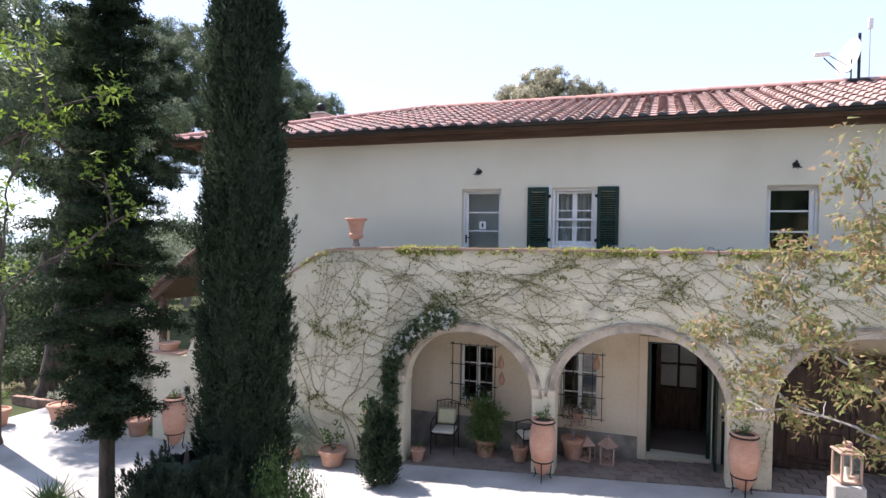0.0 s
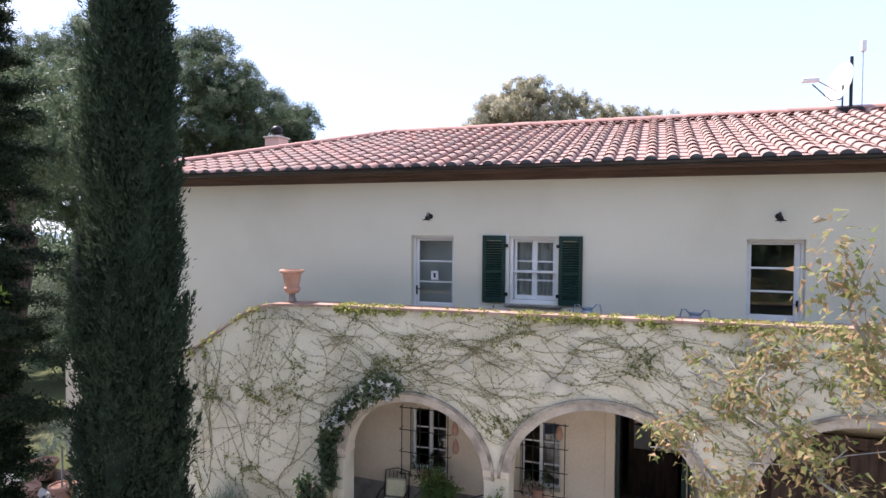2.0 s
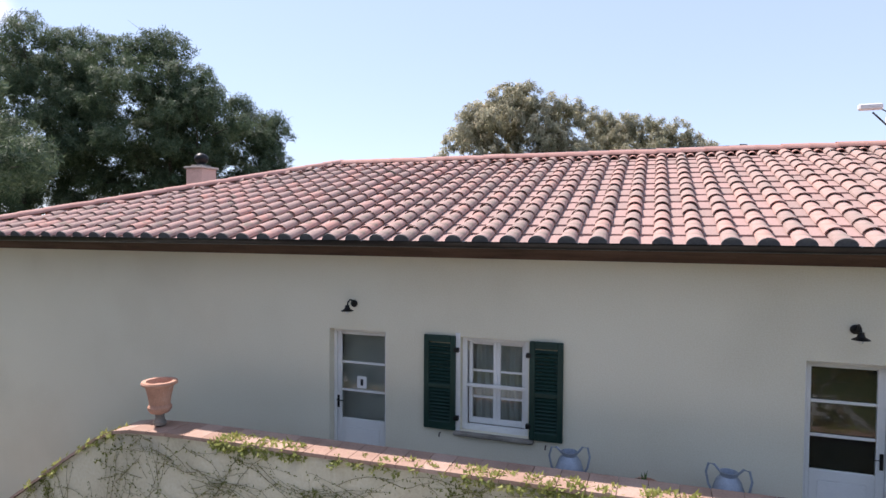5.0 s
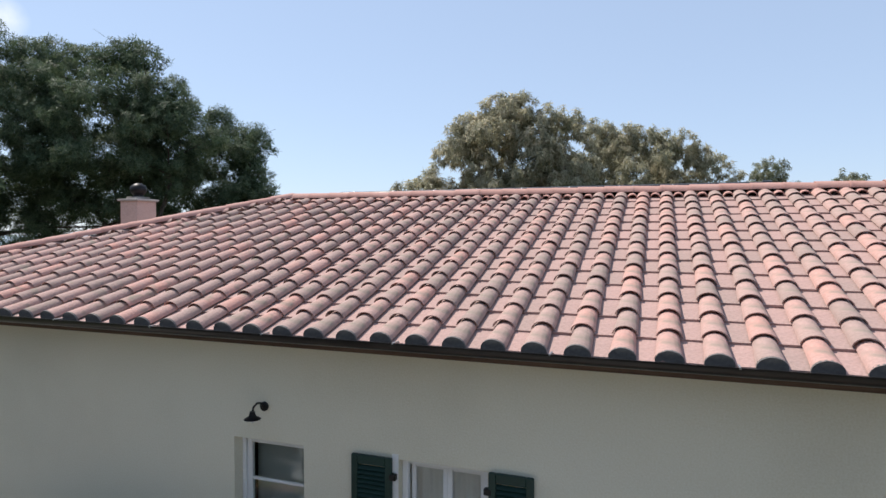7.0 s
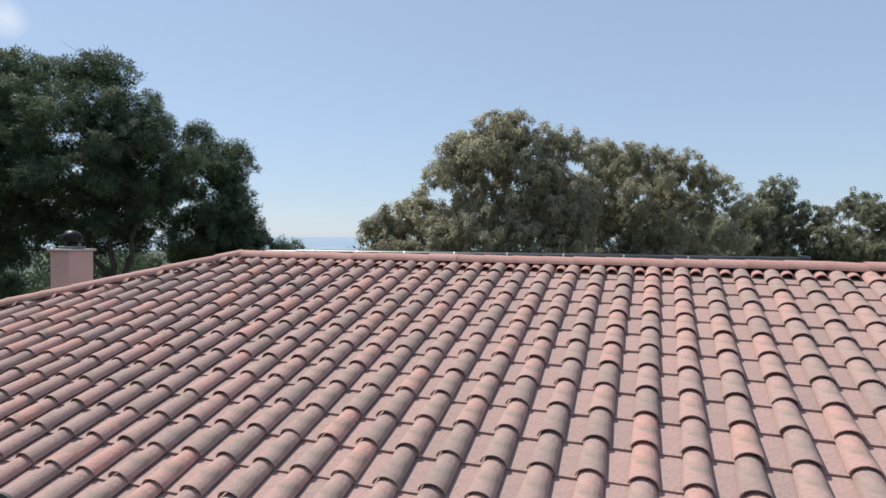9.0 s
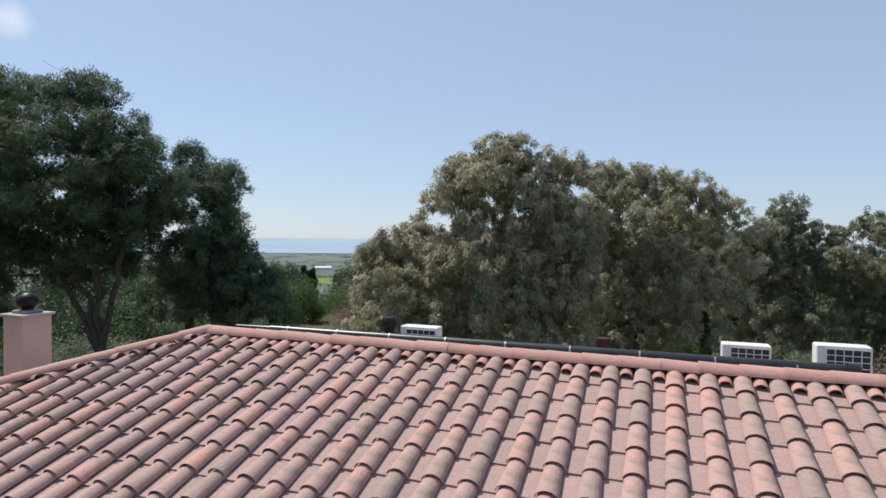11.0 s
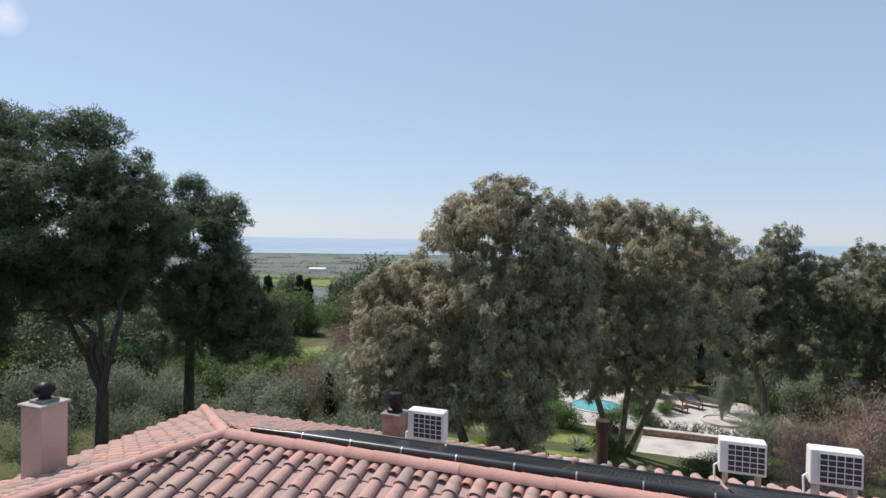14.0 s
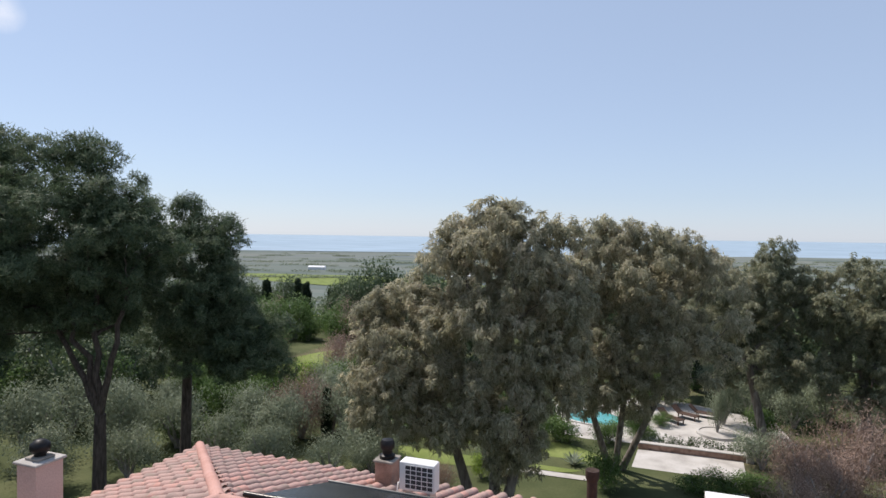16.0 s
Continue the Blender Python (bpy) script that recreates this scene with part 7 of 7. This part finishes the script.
def creep(x, z, heading, length, r, depth):
    """A stem that keeps near its heading in long waves, clinging to the wall and forking now and then."""
    pts, bend, base = [], rv.uniform(0, 6.3), heading
    step = 0.07
    for k in range(int(length / step)):
        sway = 0.75 * noise.noise((x * 0.9, 7.0 + depth, z * 0.9)) + 0.30 * math.sin(bend + k * 0.23)
        heading += 0.35 * (base + sway - heading) + rv.gauss(0, 0.13)
        nx, nz = x + step * math.cos(heading), z + step * math.sin(heading)
        if not on_wall(nx, nz):
            break
        x, z = nx, nz
        pts.append((x, AF - 0.008 - 0.010 * rv.random(), z))
        tips.append((x, AF - 0.02, z))
        if depth < 3 and rv.random() < 0.05:
            creep(x, z, base + rv.choice((-1, 1)) * rv.uniform(0.35, 0.8), length * rv.uniform(0.3, 0.6), r * 0.7, depth + 1)
    if len(pts) > 2:
        vine.tube(pts, [r * (1 - 0.55 * i / len(pts)) for i in range(len(pts))], 4, False)


for x in (-9.6, -8.9, -8.1, -7.3, -6.5, -5.9, -5.3, -4.95, -1.85, 1.6):
    creep(x + rv.gauss(0, 0.08), 0.15 if x < -4.9 else 0.5, math.pi / 2 + rv.gauss(0, 0.35), 4.2, 0.009, 0)
for k in range(820):
    x = rv.uniform(-9.2, 4.6)
    z = rv.uniform(0.9, 4.45)
    dense = 1.0 if x > -5.5 else 0.5
    if on_wall(x, z) and rv.random() < dense:
        slant = rv.choice((-0.42, -0.42, -0.30, 0.35, math.pi - 0.35)) if x > -6.0 else rv.choice((0.3, 0.9, math.pi - 0.5, -0.5, 1.4))
        creep(x, z, slant + rv.gauss(0, 0.15), rv.uniform(0.6, 1.9), rv.uniform(0.003, 0.0055), 2)
creeper = thing("climbing_vine", (0, 0, 0), "web of bare vine stems with small leaves on the wall", "vine")
tagged(part("vine_web", vine, VINE_BARK, creeper), "", "", "", "stuff")
g = np.random.default_rng(91)
tips = np.array(tips)
keep = np.array([noise.noise((p[0] * 1.3, 3.0, p[2] * 1.3)) for p in tips])
some = tips[(keep > 0.22) & (g.random(len(tips)) < 0.55)]
part("leaves", leaf_mesh("leaves", leaves(g, some, (0.05, 0.015, 0.05), 3, 0.045, 0.03), L_IVY), None, creeper)
bits = tips[g.random(len(tips)) < 0.7]
part("bud_sprays", leaf_mesh("bud_sprays", leaves(g, bits, (0.03, 0.012, 0.03), 2, 0.032, 0.016), L_IVY), None, creeper)
crestleaf = []
for a, b, n in ((-4.9, -3.6, 260), (-1.6, 0.1, 260), (0.3, 0.8, 90), (1.2, 2.2, 160), (-8.2, -6.5, 90), (-3.6, -1.6, 60), (2.2, 4.5, 160)):
    for k in range(n):
        x = rv.uniform(a, b)
        crestleaf.append((x, rv.uniform(AF - 0.06, AF + 0.2), crest(x) + rv.uniform(-0.07, 0.045)))
part("crest_leaves", leaf_mesh("crest_leaves", leaves(g, np.array(crestleaf), 0.045, 11, 0.055, 0.038, 0, 0.2), L_CREST), None, creeper, "yellow-green young leaves along the coping")

rose = thing("flowering_climber", (-4.95, 11.3, ground_z(-4.95, 11.3)), "dark green climber with white blossoms over the arch", "climber")
path = [(-4.95, 0.3), (-4.92, 1.2), (-5.0, 1.85), (-4.93, 2.2), (-4.72, 2.5), (-4.38, 2.86), (-4.0, 3.08), (-3.6, 3.12)]
gz0 = ground_z(-4.95, 11.3)
part("stem", Mesh().tube([(x + 4.95, 0.04, z - gz0) for x, z in path], 0.018, 6), VINE_BARK, rose, "", True)
lc, fc = [], []
for (x0, z0), (x1, z1) in zip(path[1:], path[2:]):
    for k in range(150):
        u = rv.random()
        x, z = x0 + (x1 - x0) * u + rv.gauss(0, 0.07), z0 + (z1 - z0) * u + rv.gauss(0, 0.08) + 0.04
        lc.append((x + 4.95, -0.04 + rv.gauss(0, 0.06), z - gz0))
        if z > 2.35 and rv.random() < 0.12:
            fc.append((x + 4.95, -0.14 + rv.gauss(0, 0.03), z - gz0))
part("foliage", leaf_mesh("foliage", leaves(g, np.array(lc), 0.07, 6, 0.085, 0.045), L_DARK), None, rose)
part("blossoms", leaf_mesh("blossoms", leaves(g, np.array(fc), 0.03, 9, 0.07, 0.05), L_WHITE), None, rose, "white star-shaped blossoms")
bush = thing("fuchsia_bush", (-5.35, 11.1, ground_z(-5.35, 11.1)), "leafy bush with a few red flowers at the wall", "bush")
lb = clumps(random.Random(6), (0.1, 0, 1.0), (0.25, 0.18, 0.55), 10, 0.2, 1.0)
part("branchwork", Mesh().tube([(0, 0, -0.05), (0.05, 0, 0.6), (0.12, 0, 1.4)], [0.02, 0.014, 0.006], 6), BARK_PALE, bush)
part("foliage", leaf_mesh("foliage", leaves(g, blob_points(g, lb, 300, 0.2), 0.07, 5, 0.08, 0.04), L_GREEN), None, bush)
part("flowers", leaf_mesh("flowers", leaves(g, np.array([(0.25, -0.2, 1.35), (0.3, -0.18, 1.25), (0.05, -0.2, 1.2)]), 0.03, 10, 0.05, 0.03), L_RED), None, bush)
for k, (x, y, s) in enumerate([(-7.3, 8.2, 0.5), (-6.6, 8.6, 0.45), (-8.4, 8.6, 0.5), (-9.4, 7.6, 0.5), (-6.0, 8.9, 0.4), (-10.2, 8.0, 0.5)]):
    t = thing("strap_leaf_plant", gz(x, y), "clump of green strap leaves at the cypress foot", "plant", "strap-leaf clumps")
    part("leaves", leaf_mesh("leaves", leaves(g, np.zeros((70, 3)) + g.normal(0, 0.08, (70, 3)) * [1, 1, 0.1], 0.05, 2, s, 0.03, 0, 0.9), L_GREEN), None, t)

ag = thing("agave", gz(-4.1, 43.7), "blue-grey agave rosette on the garden lawn", "plant")
agm = Mesh()
for k in range(26):
    a, tilt, n_ = k * 2.4, 0.35 + 0.9 * (k / 26), 5
    rows_ = []
    for i in range(n_ + 1):
        u = i / n_
        reach, hgt, w_ = 0.85 * u * math.cos(tilt), 0.85 * u * math.sin(tilt) * (1.15 - 0.2 * u), 0.075 * math.sin(math.pi * (0.25 + 0.75 * u))
        cx, cy = reach * math.cos(a), reach * math.sin(a)
        rows_ += [(cx - w_ * math.sin(a), cy + w_ * math.cos(a), hgt + 0.03), (cx, cy, hgt), (cx + w_ * math.sin(a), cy - w_ * math.cos(a), hgt + 0.03)]
    agm.add(rows_, [(3 * i + j, 3 * i + 3 + j, 3 * i + 4 + j, 3 * i + 1 + j) for i in range(n_) for j in (0, 1)])
part("rosette", agm, L_SILVER, ag, "", True)

# ---- far sheds on the plain ----
for d, s, w in ((330, -0.12, 14), (345, -0.10, 10), (420, 0.02, 16), (430, 0.05, 12), (520, -0.2, 14), (470, 0.1, 9), (260, 0.33, 8), (275, 0.36, 7)):
    x, y = VIEW[0] * d + VIEW[1] * d * s, VIEW[1] * d - VIEW[0] * d * s
    h = thing("far_building", (x, y, ground_z(x, y)), "tiny white building far off on the plain", "building", "far buildings", 19)
    part("wall", Mesh().box(-w / 2, w / 2, -3, 3, -1, 2.2), TOWN, h)
    part("roof", Mesh().add([(-w / 2 - 0.3, -3.4, 2.2), (w / 2 + 0.3, -3.4, 2.2), (w / 2 + 0.3, 3.4, 2.2), (-w / 2 - 0.3, 3.4, 2.2), (-w / 2, 0, 3.4), (w / 2, 0, 3.4)], [(0, 1, 5, 4), (2, 3, 4, 5), (0, 4, 3), (1, 2, 5)]), COPING if s > 0.3 else TOWN, h)


# ---- roof tiles, last ----
place(covers, "cover_tile", COVER_ME, COVER_V, joined_covers, 0.019)
place(pans, "pan_tile", PAN_ME, PAN_V, joined_pans, 0.0)
tagged(part("cover_tiles_far", joined_covers, COVER_ISL, roof, "", True), "", "", "", "stuff")
tagged(part("pan_tiles_far", joined_pans, PAN_ISL, roof), "", "", "", "stuff")
